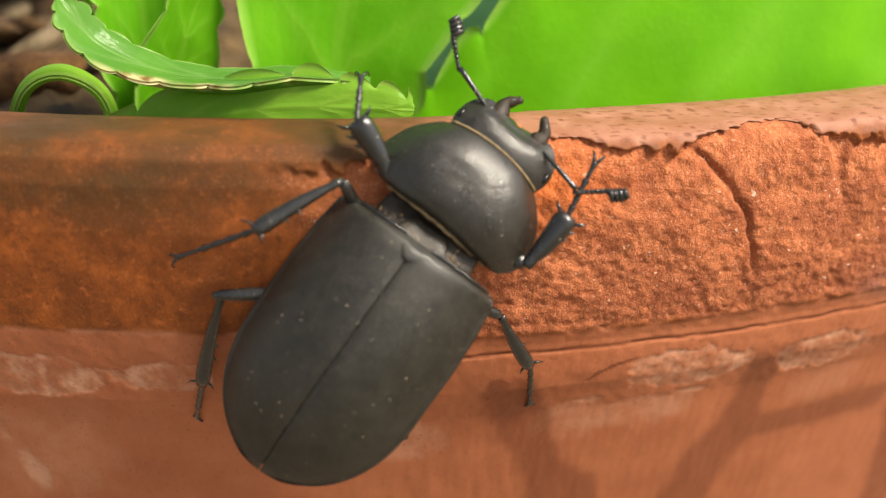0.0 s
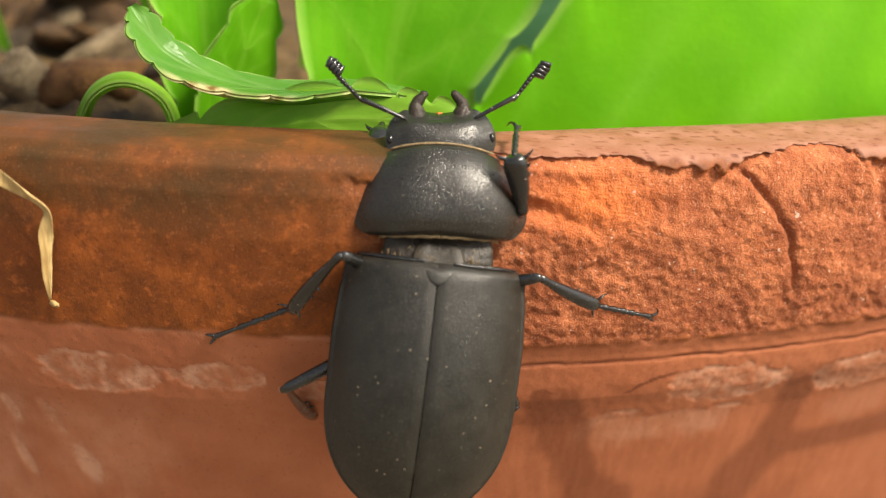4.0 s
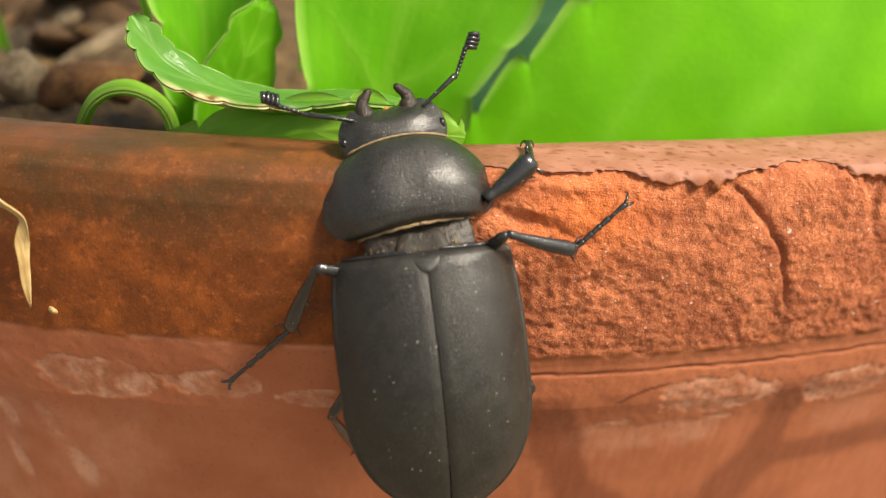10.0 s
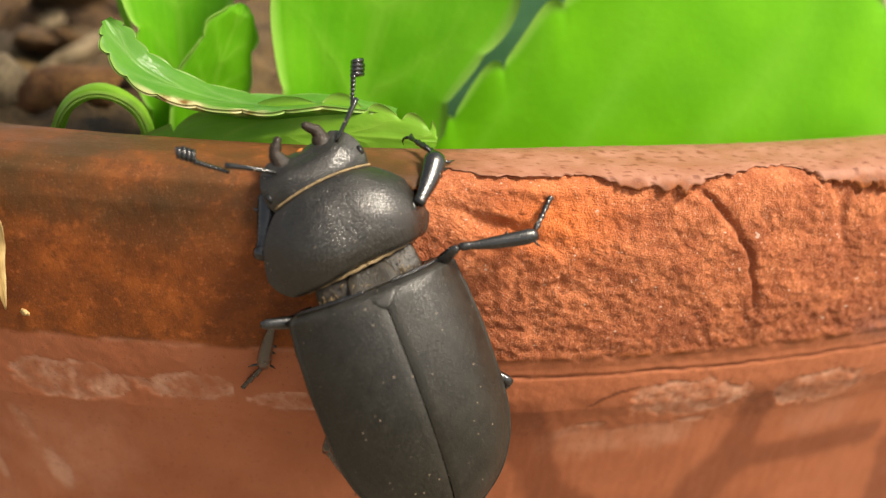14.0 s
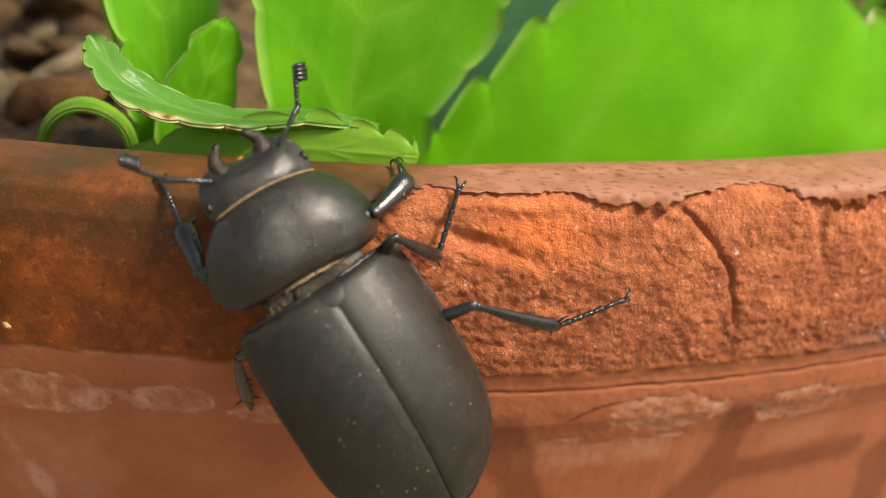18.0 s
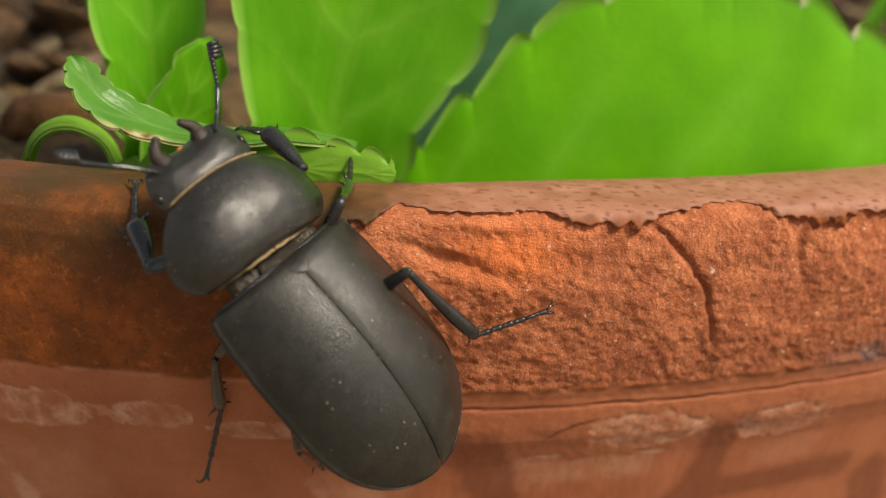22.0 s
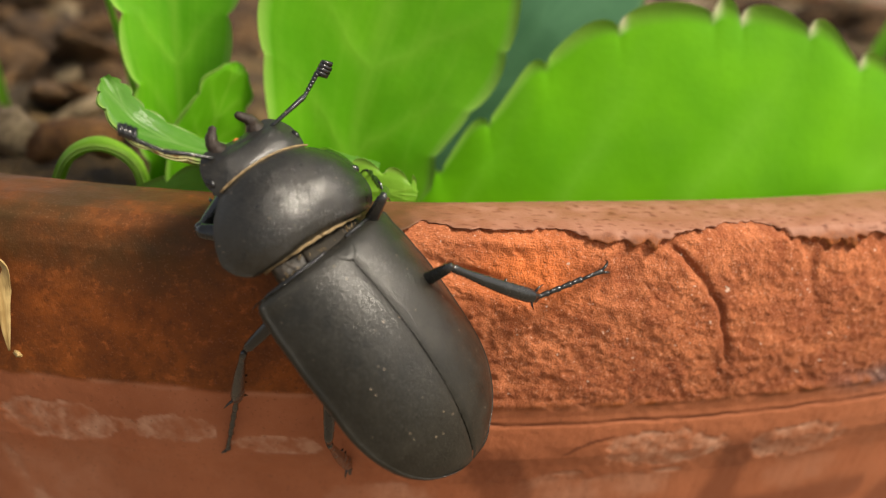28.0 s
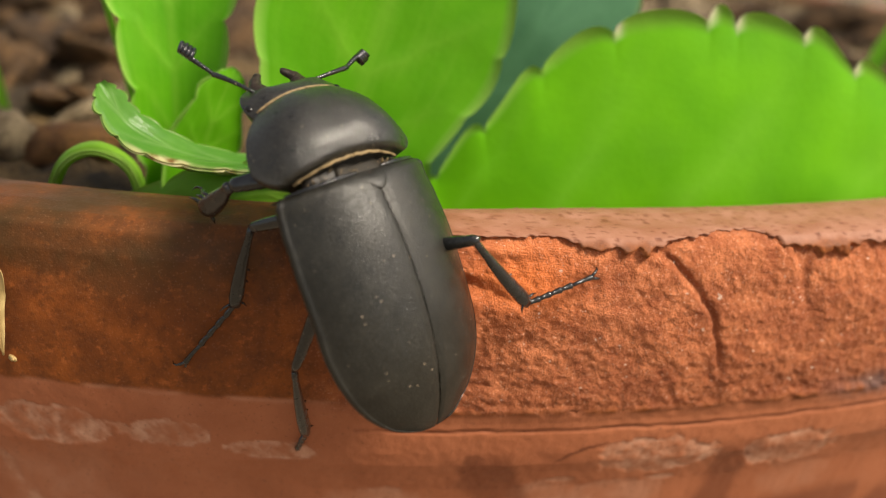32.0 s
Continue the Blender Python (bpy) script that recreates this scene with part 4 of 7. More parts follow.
def mandible(side):
    pts, rad = [], []
    for k in range(14):
        t = k / 13
        pts.append((side * (0.165 + 0.030 * t - 0.085 * step(0.45, 1.0, t) ** 1.3), 0.27 + 0.235 * t, -0.085 + 0.040 * t * t))
        rad.append(line1([(0, 0.082), (0.3, 0.072), (0.55, 0.050), (0.62, 0.047), (0.9, 0.034), (1, 0.016)], t) + 0.009 * noise.noise(Vector((t * 9, side * 3, 1))))
    return loft(tube(pts, rad, 10, 0.8))


def femur(length, r):
    n = 14
    pts = [(0, length * k / (n - 1) * 1.03, 0) for k in range(n)]
    rad = [r * line1([(0, 0.60), (0.15, 0.90), (0.45, 1.0), (0.75, 0.88), (0.90, 0.74), (0.96, 0.76), (1, 0.42)], k / (n - 1)) for k in range(n)]
    return loft(tube(pts, rad, 12, 0.78))


def tibia(length, r, spines, wide):
    n = 18
    pts = [(0.012 * math.sin(3.1 * k / (n - 1)), length * k / (n - 1), 0) for k in range(n)]
    rad = [r * line1([(0, 0.62), (0.06, 0.80), (0.15, 0.72), (0.4, lerp(0.8, wide, 0.45)), (0.7, lerp(0.9, wide, 0.85)), (0.9, wide), (1, wide * 0.72)], k / (n - 1)) for k in range(n)]
    out = [loft(tube(pts, rad, 12, 0.72))]
    for at, s, size in spines:
        y = length * at
        out.append(loft(tube([(s * r * 0.6, y, 0), (s * (r + size * 0.55), y + size * 0.4, 0), (s * (r + size), y + size * 0.9, 0)], [r * 0.34, r * 0.22, 0.003], 6)))
    return out


def tarsus(length, r):
    out = []
    for k in range(5):
        a, b = (0, 0.17, 0.33, 0.49, 0.65)[k] * length, (0.18, 0.34, 0.50, 0.66, 0.97)[k] * length
        pts = [(0, lerp(a, b, t), -0.010 * math.sin(t * 3)) for t in (0, 0.3, 0.65, 0.9, 1)]
        rad = [r * q for q in ((0.62, 0.70, 0.84, 0.98, 0.7) if k < 4 else (0.52, 0.58, 0.66, 0.88, 0.7))]
        out.append(loft(tube(pts, rad, 8)))
    return out


def claw(length, r, side):
    pts = [(side * (0.008 + 0.045 * math.sin(t * 1.5)), length * 0.95 + 0.095 * math.sin(t * 1.8), -0.080 * t * t) for t in (0, 0.25, 0.5, 0.75, 1)]
    return loft(tube(pts, [r * q for q in (0.6, 0.55, 0.45, 0.3, 0.08)], 6))


def antenna_club(length):
    out = []
    for k in range(4):
        y = length * (0.66 + 0.105 * k)
        w = 0.082 if k < 3 else 0.066
        pts = [(-0.012, y, 0), (0.02, y + 0.014, 0), (w, y + 0.030, 0)]
        out.append(loft(tube(pts, [0.020, 0.024, 0.018 if k < 3 else 0.024], 8, 1.5)))
    return out


def flagellum(length):
    out = []
    for k in range(6):
        a, b = length * (0.01 + 0.108 * k), length * (0.125 + 0.108 * k)
        out.append(loft(tube([(0, lerp(a, b, t), 0) for t in (0, 0.4, 0.8, 1)], [0.010 + 0.0012 * k, 0.015 + 0.0012 * k, 0.020 + 0.001 * k, 0.011], 8)))
    out.append(loft(tube([(0, -0.045, 0), (0, -0.01, 0), (0, 0.03, 0)], [0.012, 0.017, 0.012], 8)))
    out.append(loft(tube([(0.0, length * 0.6, 0), (0, length * 0.98, 0)], [0.014, 0.014], 6)))
    return out


BEETLE = {}
beetle = new("stag_beetle")
tagged(beetle, "dull black stag beetle with short jaws climbing the pot's rim", "beetle")


def make_beetle():
    for side, s in (("left", -1), ("right", 1)):
        case = bug_part(side + "_wing_case", elytron(s), SHELL, beetle, "dusty dark grey brown wing case with fine pits")
        bug_part("front_edge", elytron_edge(s), EDGE, case, "glossy black front edge")
    bug_part("abdomen", abdomen(), LIMB, beetle)
    scutellum = [[(0.110 * math.sqrt(max(0, 1 - t * t)) * math.cos(a), lerp(0.145, -0.006, t), elytra_z(lerp(0.145, -0.006, t)) - 0.004 - 0.02 * (1 - t) ** 8 + 0.010 * math.sin(a)) for a in (2 * math.pi * q / 12 for q in range(12))] for t in (0, 0.2, 0.4, 0.6, 0.8, 0.9, 0.97, 1)]
    bug_part("scutellum", loft(scutellum), SHELL, beetle)
    neck = [[(line1([(0.02, 0.36), (0.16, 0.42), (0.30, 0.40), (0.46, 0.33)], y) * math.cos(a), y,
              -0.30 + (line1([(0.02, 0.115), (0.20, 0.10), (0.32, 0.04), (0.46, -0.02)], y) if math.sin(a) > 0 else 0.22) * math.sin(a) + 0.012 * noise.noise(Vector((a * 2, y * 20, 0)))) for a in (2 * math.pi * q / 32 for q in range(32))]
            for y in [lerp(0.02, 0.46, k / 14) for k in range(15)]]
    bug_part("neck", loft(neck), NECK, beetle, "brown hairy neck between wing cases and thorax shield")
    plate = [[(0.200 * math.copysign(abs(math.cos(a)) ** 0.6, math.cos(a)) * line1([(0, 0.95), (0.3, 1), (0.7, 0.9), (1, 0.72)], t), lerp(0.11, 0.30, t), -0.168 - 0.09 * t + 0.028 * math.copysign(abs(math.sin(a)) ** 0.6, math.sin(a)) + -0.022 * math.exp(-(math.cos(a) / 0.14) ** 2) * (math.sin(a) > 0)) for a in (2 * math.pi * q / 20 for q in range(20))] for t in (0, 0.1, 0.2, 0.35, 0.5, 0.7, 0.9, 1)]
    bug_part("neck_plate", loft(plate), NECK_PLATE, beetle, "small shiny grey brown plate on the neck")
    rng = random.Random(5)
    tufts = []
    for k in range(46):
        x = rng.uniform(-0.40, 0.40)
        edge = rng.random() < 0.6 or abs(x) > 0.24
        y = rng.uniform(0.125, 0.165) if edge else rng.uniform(0.14, 0.25)
        if not edge:
            x = math.copysign(rng.uniform(0.20, 0.24), x)
        z = -0.180 - 0.07 * (abs(x) / 0.40) ** 2.2
        dx, dy = rng.uniform(-0.03, 0.03), rng.uniform(0.02, 0.055)
        tufts.append(loft(tube([(x, y, z - 0.01), (x + dx * 0.5, y + dy * 0.6, z + 0.006), (x + dx, y + dy, z + 0.008)], [0.0032, 0.0026, 0.001], 4)))
    bug_part("neck_hair", tufts, HAIR, beetle, "short golden hair on the neck")
    pro = BEETLE["pronotum"] = bug_part("thorax_shield", pronotum(), SHELL_HEAD, beetle, "domed black thorax shield with faint dents")
    bug_part("hair_fringe", front_fringe(), HAIR, pro, "line of short golden hair")
    for s in (-1, 1):
        bug_part("hair_fringe", hind_fringe(s), HAIR, pro, "line of short golden hair")
    hd = BEETLE["head"] = bug_part("head", head_shell(), SHELL_HEAD, beetle, "coarsely pitted black head")
    for s in (-1, 1):
        bug_part("mandible", mandible(s), JAW, hd, "short curved dark brown jaw")
        eye = [[(s * 0.383 + 0.028 * math.cos(b) * math.cos(a), 0.13 + 0.040 * math.sin(b), -0.050 + 0.026 * math.cos(b) * math.sin(a)) for a in (2 * math.pi * q / 12 for q in range(12))] for b in [lerp(-1.5, 1.5, k / 8) for k in range(9)]]
        bug_part("eye", loft(eye), EYE, hd, "small glossy black eye")
    lip = [[(0.05 * math.cos(a) * math.cos(b), 0.318 + 0.04 * math.sin(b), -0.115 + 0.025 * math.sin(a) * math.cos(b)) for a in (2 * math.pi * q / 12 for q in range(12))] for b in [lerp(-1.5, 1.5, k / 8) for k in range(9)]]
    bug_part("upper_lip", loft(lip), LIP, hd, "tuft of orange hair between the jaws")
    sizes = {"left_front": (0.47, 0.48, 0.46), "right_front": (0.47, 0.48, 0.46), "left_middle": (0.57, 0.70, 0.76), "right_middle": (0.56, 0.62, 0.56),
             "left_hind": (0.85, 0.88, 0.56), "right_hind": (0.68, 0.86, 0.64)}
    girth = {"front": (0.080, 0.064, 1.45), "middle": (0.056, 0.042, 1.45), "hind": (0.056, 0.042, 1.45)}
    for side, s in (("left", -1), ("right", 1)):
        for place, (rf, rt, wide) in girth.items():
            key = side + "_" + place
            a, b, c = sizes[key]
            BEETLE[key + "_femur"] = bug_part(key + "_thigh", femur(a, rf), LIMB, beetle)
            if place == "front":
                spines = [(0.62, s, 0.045), (0.76, s, 0.060), (0.92, s, 0.085), (0.96, -s, 0.065)]
            else:
                spines = [(0.52, s, 0.022), (0.66, s, 0.026), (0.60, -s, 0.018), (0.94, s, 0.055), (0.96, -s, 0.075)]
            BEETLE[key + "_tibia"] = bug_part(key + "_shin", tibia(b, rt, spines, wide), LIMB, beetle, "glossy black shin with small spines")
            foot = BEETLE[key + "_tarsus"] = bug_part(key + "_foot", tarsus(c, 0.029), LIMB, beetle, "thin jointed foot")
            for side_of_foot in (-1, 1):
                bug_part("claw", claw(c, 0.024, side_of_foot), LIMB, foot, "hooked black claw")
        n = 10
        pts = [(0, 0.36 * k / (n - 1), 0.018 * math.sin(3.1 * k / (n - 1))) for k in range(n)]
        BEETLE[side + "_antenna_scape"] = bug_part(side + "_feeler_base", loft(tube(pts, [lerp(0.014, 0.023, k / (n - 1)) for k in range(n)], 8)), LIMB, beetle, "thin black feeler stalk")
        fl = BEETLE[side + "_antenna_flagellum"] = bug_part(side + "_feeler_tip", flagellum(0.32), LIMB, beetle, "beaded black feeler")
        bug_part("club", antenna_club(0.32), LIMB, fl, "comb-like feeler club")


make_beetle()



def motions():
    walk(beetle, [
        (0, pose(0.00447, -0.00522, -0.00604, 56.3, 29.1, -24.5)), (1, pose(0.00484, -0.00522, -0.00612, 58.6, 31.0, -23.0)),
        (2, pose(0.00347, -0.00557, -0.00734, 61.9, 22.2, -11.5)), (2.5, pose(0.00335, -0.00508, -0.00734, 61.5, 18.3, -7.2)),
        (3, pose(0.00346, -0.00464, -0.00763, 65.2, 13.8, -6.1)), (3.5, pose(0.00315, -0.00469, -0.00762, 66.1, 8.3, -5.1)),
        (6, pose(0.00228, -0.00466, -0.00661, 66.5, 0.4, 1.0)), (7, pose(0.00195, -0.00438, -0.00659, 68.2, -2.0, -0.5)),
        (8, pose(0.00184, -0.00457, -0.00573, 63.1, -2.6, -0.6)), (9, pose(0.00225, -0.00438, -0.00632, 66.2, -4.6, 1.7)),
        (10, pose(0.00236, -0.00483, -0.00539, 63.7, -6.4, 5.4)), (11, pose(0.00166, -0.00559, -0.00514, 63.2, -10.6, 6.8)),
        (12, pose(0.00154, -0.00504, -0.00621, 66.5, -12.2, 5.2)), (13, pose(0.00186, -0.00519, -0.00767, 68.0, -14.0, 12.5)),
        (16, pose(0.00103, -0.00771, -0.00606, 62.0, -18.1, 23.6)), (16.5, pose(0.00036, -0.00817, -0.00556, 61.6, -21.2, 23.4)),
        (17, pose(0.00017, -0.00795, -0.00549, 62.5, -22.3, 24.2)), (18, pose(-0.00011, -0.00794, -0.00491, 59.5, -24.1, 28.5)),
        (19, pose(0.00080, -0.00866, -0.00460, 56.6, -24.9, 32.0)), (20, pose(-0.00098, -0.00737, -0.00387, 68.7, -33.8, 13.6)),
        (21, pose(-0.00212, -0.00660, -0.00362, 63.8, -30.4, 25.2)), (22, pose(-0.00024, -0.00554, -0.00200, 49.8, -20.7, 46.9)),
        (23, pose(-0.00031, -0.00456, -0.00131, 48.9, -18.8, 42.7)), (24, pose(-0.00064, -0.00468, -0.00075, 48.3, -22.4, 42.3)),
        (27, pose(0.00042, -0.00630, -0.00028, 51.8, -22.7, 46.0)), (28, pose(0.00109, -0.00564, -0.00001, 52.0, -19.2, 48.4)),
        (29, pose(0.00154, -0.00567, 0.00075, 54.7, -18.1, 45.6)), (30, pose(0.00197, -0.00587, 0.00129, 60.5, -17.7, 43.9)),
        (31, pose(0.00258, -0.00548, 0.00242, 62.5, -14.2, 43.5)), (32, pose(0.00345, -0.00455, 0.00567, 61.2, -5.5, 41.9))])
    walk(BEETLE["pronotum"], [
        (0, pose(-0.00000, 0.00221, -0.00300, -1.4, 4.9, -4.3)), (1, pose(-0.00000, 0.00221, -0.00300, -2.9, 4.6, -2.4)),
        (2, pose(-0.00000, 0.00221, -0.00300, -1.1, -0.6, 2.2)), (2.5, pose(-0.00000, 0.00221, -0.00300, -3.3, -1.3, 5.1)),
        (3, pose(-0.00000, 0.00221, -0.00300, -4.3, -0.8, 1.7)), (3.5, pose(-0.00000, 0.00221, -0.00300, -4.2, 0.5, 3.3)),
        (6, pose(-0.00000, 0.00221, -0.00300, -4.0, 0.2, 5.2)), (7, pose(0.00000, 0.00221, -0.00300, -1.1, -0.7, 3.2)),
        (8, pose(0.00000, 0.00221, -0.00300, -2.3, -0.2, 2.6)), (9, pose(0.00000, 0.00221, -0.00300, -3.7, 0.4, 4.7)),
        (10, pose(0.00000, 0.00221, -0.00300, -9.2, 2.4, 5.0)), (11, pose(0.00000, 0.00221, -0.00300, -4.3, 3.4, 7.4)),
        (12, pose(0.00000, 0.00221, -0.00300, -2.9, 1.3, 4.8)), (13, pose(0.00000, 0.00221, -0.00300, -4.4, 1.0, 6.6)),
        (16, pose(0.00000, 0.00141, -0.00300, 0.1, 1.6, 1.0)), (16.5, pose(0.00000, 0.00141, -0.00300, -1.0, 2.1, 1.0)),
        (17, pose(0.00000, 0.00141, -0.00300, -1.5, 1.4, -0.0)), (18, pose(0.00000, 0.00140, -0.00300, 0.1, 0.2, -3.1)),
        (19, pose(0.00000, 0.00139, -0.00300, -1.1, 3.8, -5.4)), (20, pose(0.00000, 0.00139, -0.00300, 1.8, 1.9, -1.7)),
        (21, pose(0.00000, 0.00138, -0.00300, -0.1, 3.5, -2.5)), (22, pose(-0.00040, 0.00152, -0.00240, 2.9, -1.7, -3.1)),
        (23, pose(-0.00058, 0.00151, -0.00208, 1.1, -3.0, -2.5)), (24, pose(-0.00047, 0.00149, -0.00212, -2.7, -2.4, -3.1)),
        (27, pose(-0.00032, 0.00148, -0.00233, -0.1, -4.1, -5.7)), (28, pose(-0.00029, 0.00145, -0.00241, -3.7, -6.6, -5.5)),
        (29, pose(-0.00056, 0.00149, -0.00225, -3.8, -4.6, -6.8)), (30, pose(-0.00082, 0.00159, -0.00210, -12.5, -4.5, -4.1)),
        (31, pose(-0.00073, 0.00148, -0.00196, -17.3, -3.1, -4.1)), (32, pose(-0.00064, 0.00125, -0.00182, -26.1, -4.5, -0.9))])
    walk(BEETLE["head"], [
        (0, pose(0.00056, 0.00962, -0.00318, -8.0, 1.0, -3.0)), (1, pose(0.00032, 0.00962, -0.00337, -9.7, 0.9, -0.1)),
        (2, pose(-0.00029, 0.00963, -0.00315, -8.0, -0.2, 7.7)), (2.5, pose(-0.00065, 0.00960, -0.00342, -10.1, -1.0, 7.7)),
        (3, pose(-0.00021, 0.00962, -0.00355, -11.2, -0.6, 3.5)), (3.5, pose(-0.00043, 0.00961, -0.00355, -11.5, 1.1, 7.2)),
        (6, pose(-0.00067, 0.00959, -0.00352, 1.7, 0.3, 8.9)), (7, pose(-0.00041, 0.00963, -0.00314, 2.6, -0.6, 0.0)),
        (8, pose(-0.00033, 0.00963, -0.00330, -33.4, -0.4, 2.1)), (9, pose(-0.00061, 0.00960, -0.00349, -26.1, 0.6, 5.3)),
        (10, pose(-0.00069, 0.00951, -0.00419, -9.1, 2.6, 6.5)), (11, pose(-0.00098, 0.00955, -0.00356, -9.3, 3.6, 9.1)),
        (12, pose(-0.00063, 0.00960, -0.00337, -37.8, 1.4, 4.9)), (13, pose(-0.00086, 0.00957, -0.00356, -10.2, 1.4, 9.7)),
        (16, pose(-0.00013, 0.00884, -0.00298, -4.8, 1.7, 3.8)), (16.5, pose(-0.00014, 0.00883, -0.00313, -6.5, 2.4, 5.4)),
        (17, pose(-0.00000, 0.00883, -0.00320, -7.4, 1.7, 4.4)), (18, pose(0.00040, 0.00882, -0.00298, -6.9, 0.3, -1.2)),
        (19, pose(0.00070, 0.00879, -0.00314, -6.7, 3.8, -4.9)), (20, pose(0.00023, 0.00881, -0.00277, -1.8, 1.9, 4.9)),
        (21, pose(0.00033, 0.00880, -0.00301, -5.2, 3.6, 1.0)), (22, pose(-0.00002, 0.00892, -0.00202, -2.0, -1.7, 1.1)),
        (23, pose(-0.00025, 0.00893, -0.00193, -4.2, -2.8, 1.3)), (24, pose(-0.00006, 0.00890, -0.00247, -8.8, -2.2, -1.0)),
        (27, pose(0.00042, 0.00887, -0.00234, -5.3, -4.0, -3.3)), (28, pose(0.00047, 0.00882, -0.00289, -10.7, -6.3, -3.3)),
        (29, pose(0.00037, 0.00885, -0.00275, -9.5, -4.6, -6.4)), (30, pose(-0.00017, 0.00881, -0.00370, -47.4, -4.4, -4.0)),
        (31, pose(-0.00010, 0.00854, -0.00416, -22.6, -2.0, -1.1)), (32, pose(-0.00027, 0.00792, -0.00508, -41.1, -4.5, -0.8))])
    walk(BEETLE["left_front_femur"], [
        (0, pose(-0.00182, 0.00589, -0.00596, 48.4, 0.0, 125.9)), (1, pose(-0.00193, 0.00575, -0.00606, 41.8, 5.8, 119.3)),
        (2, pose(-0.00257, 0.00570, -0.00581, 17.6, 23.5, 90.0)), (2.5, pose(-0.00278, 0.00558, -0.00598, 11.6, 24.3, 75.0)),
        (3, pose(-0.00272, 0.00572, -0.00597, 14.8, 20.9, 73.7)), (3.5, pose(-0.00282, 0.00570, -0.00587, 21.2, 19.8, 66.4)),
        (6, pose(-0.00251, 0.00539, -0.00604, 10.0, 18.0, 62.1)), (7, pose(-0.00236, 0.00563, -0.00589, 11.2, 15.0, 64.1)),
        (8, pose(-0.00234, 0.00560, -0.00595, 9.4, 11.5, 71.0)), (9, pose(-0.00249, 0.00543, -0.00601, 9.5, 11.1, 59.7)),
        (10, pose(-0.00260, 0.00510, -0.00625, 6.4, 10.3, 52.9)), (11, pose(-0.00279, 0.00526, -0.00593, 12.6, 8.4, 56.5)),
        (12, pose(-0.00255, 0.00547, -0.00593, 12.6, 5.2, 66.4)), (13, pose(-0.00263, 0.00531, -0.00603, 13.7, 3.1, 73.2)),
        (16, pose(-0.00234, 0.00498, -0.00573, 7.1, 3.7, 67.9)), (16.5, pose(-0.00237, 0.00492, -0.00578, 9.8, 2.9, 70.1)),
        (17, pose(-0.00227, 0.00493, -0.00584, 17.2, 2.2, 71.5)), (18, pose(-0.00201, 0.00512, -0.00578, 15.1, 1.1, 74.4)),
        (19, pose(-0.00204, 0.00515, -0.00571, -30.6, 2.2, 69.1)), (20, pose(-0.00217, 0.00514, -0.00561, 26.9, 15.6, 99.9)),
        (21, pose(-0.00220, 0.00508, -0.00567, 31.1, 12.1, 102.0)), (22, pose(-0.00232, 0.00536, -0.00507, -11.5, 22.9, 63.9)),
        (23, pose(-0.00247, 0.00525, -0.00491, -3.4, 13.0, 39.9)), (24, pose(-0.00235, 0.00507, -0.00518, -5.0, 10.5, 39.6)),
        (27, pose(-0.00195, 0.00526, -0.00528, -28.5, 7.4, 37.5)), (28, pose(-0.00180, 0.00502, -0.00567, -24.9, 5.4, 37.8)),
        (29, pose(-0.00208, 0.00511, -0.00546, -25.8, 9.8, 52.5)), (30, pose(-0.00252, 0.00462, -0.00578, -27.4, 9.9, 57.0)),
        (31, pose(-0.00252, 0.00421, -0.00581, -26.2, 11.7, 65.3)), (32, pose(-0.00247, 0.00329, -0.00608, -28.7, 13.4, 75.4))])
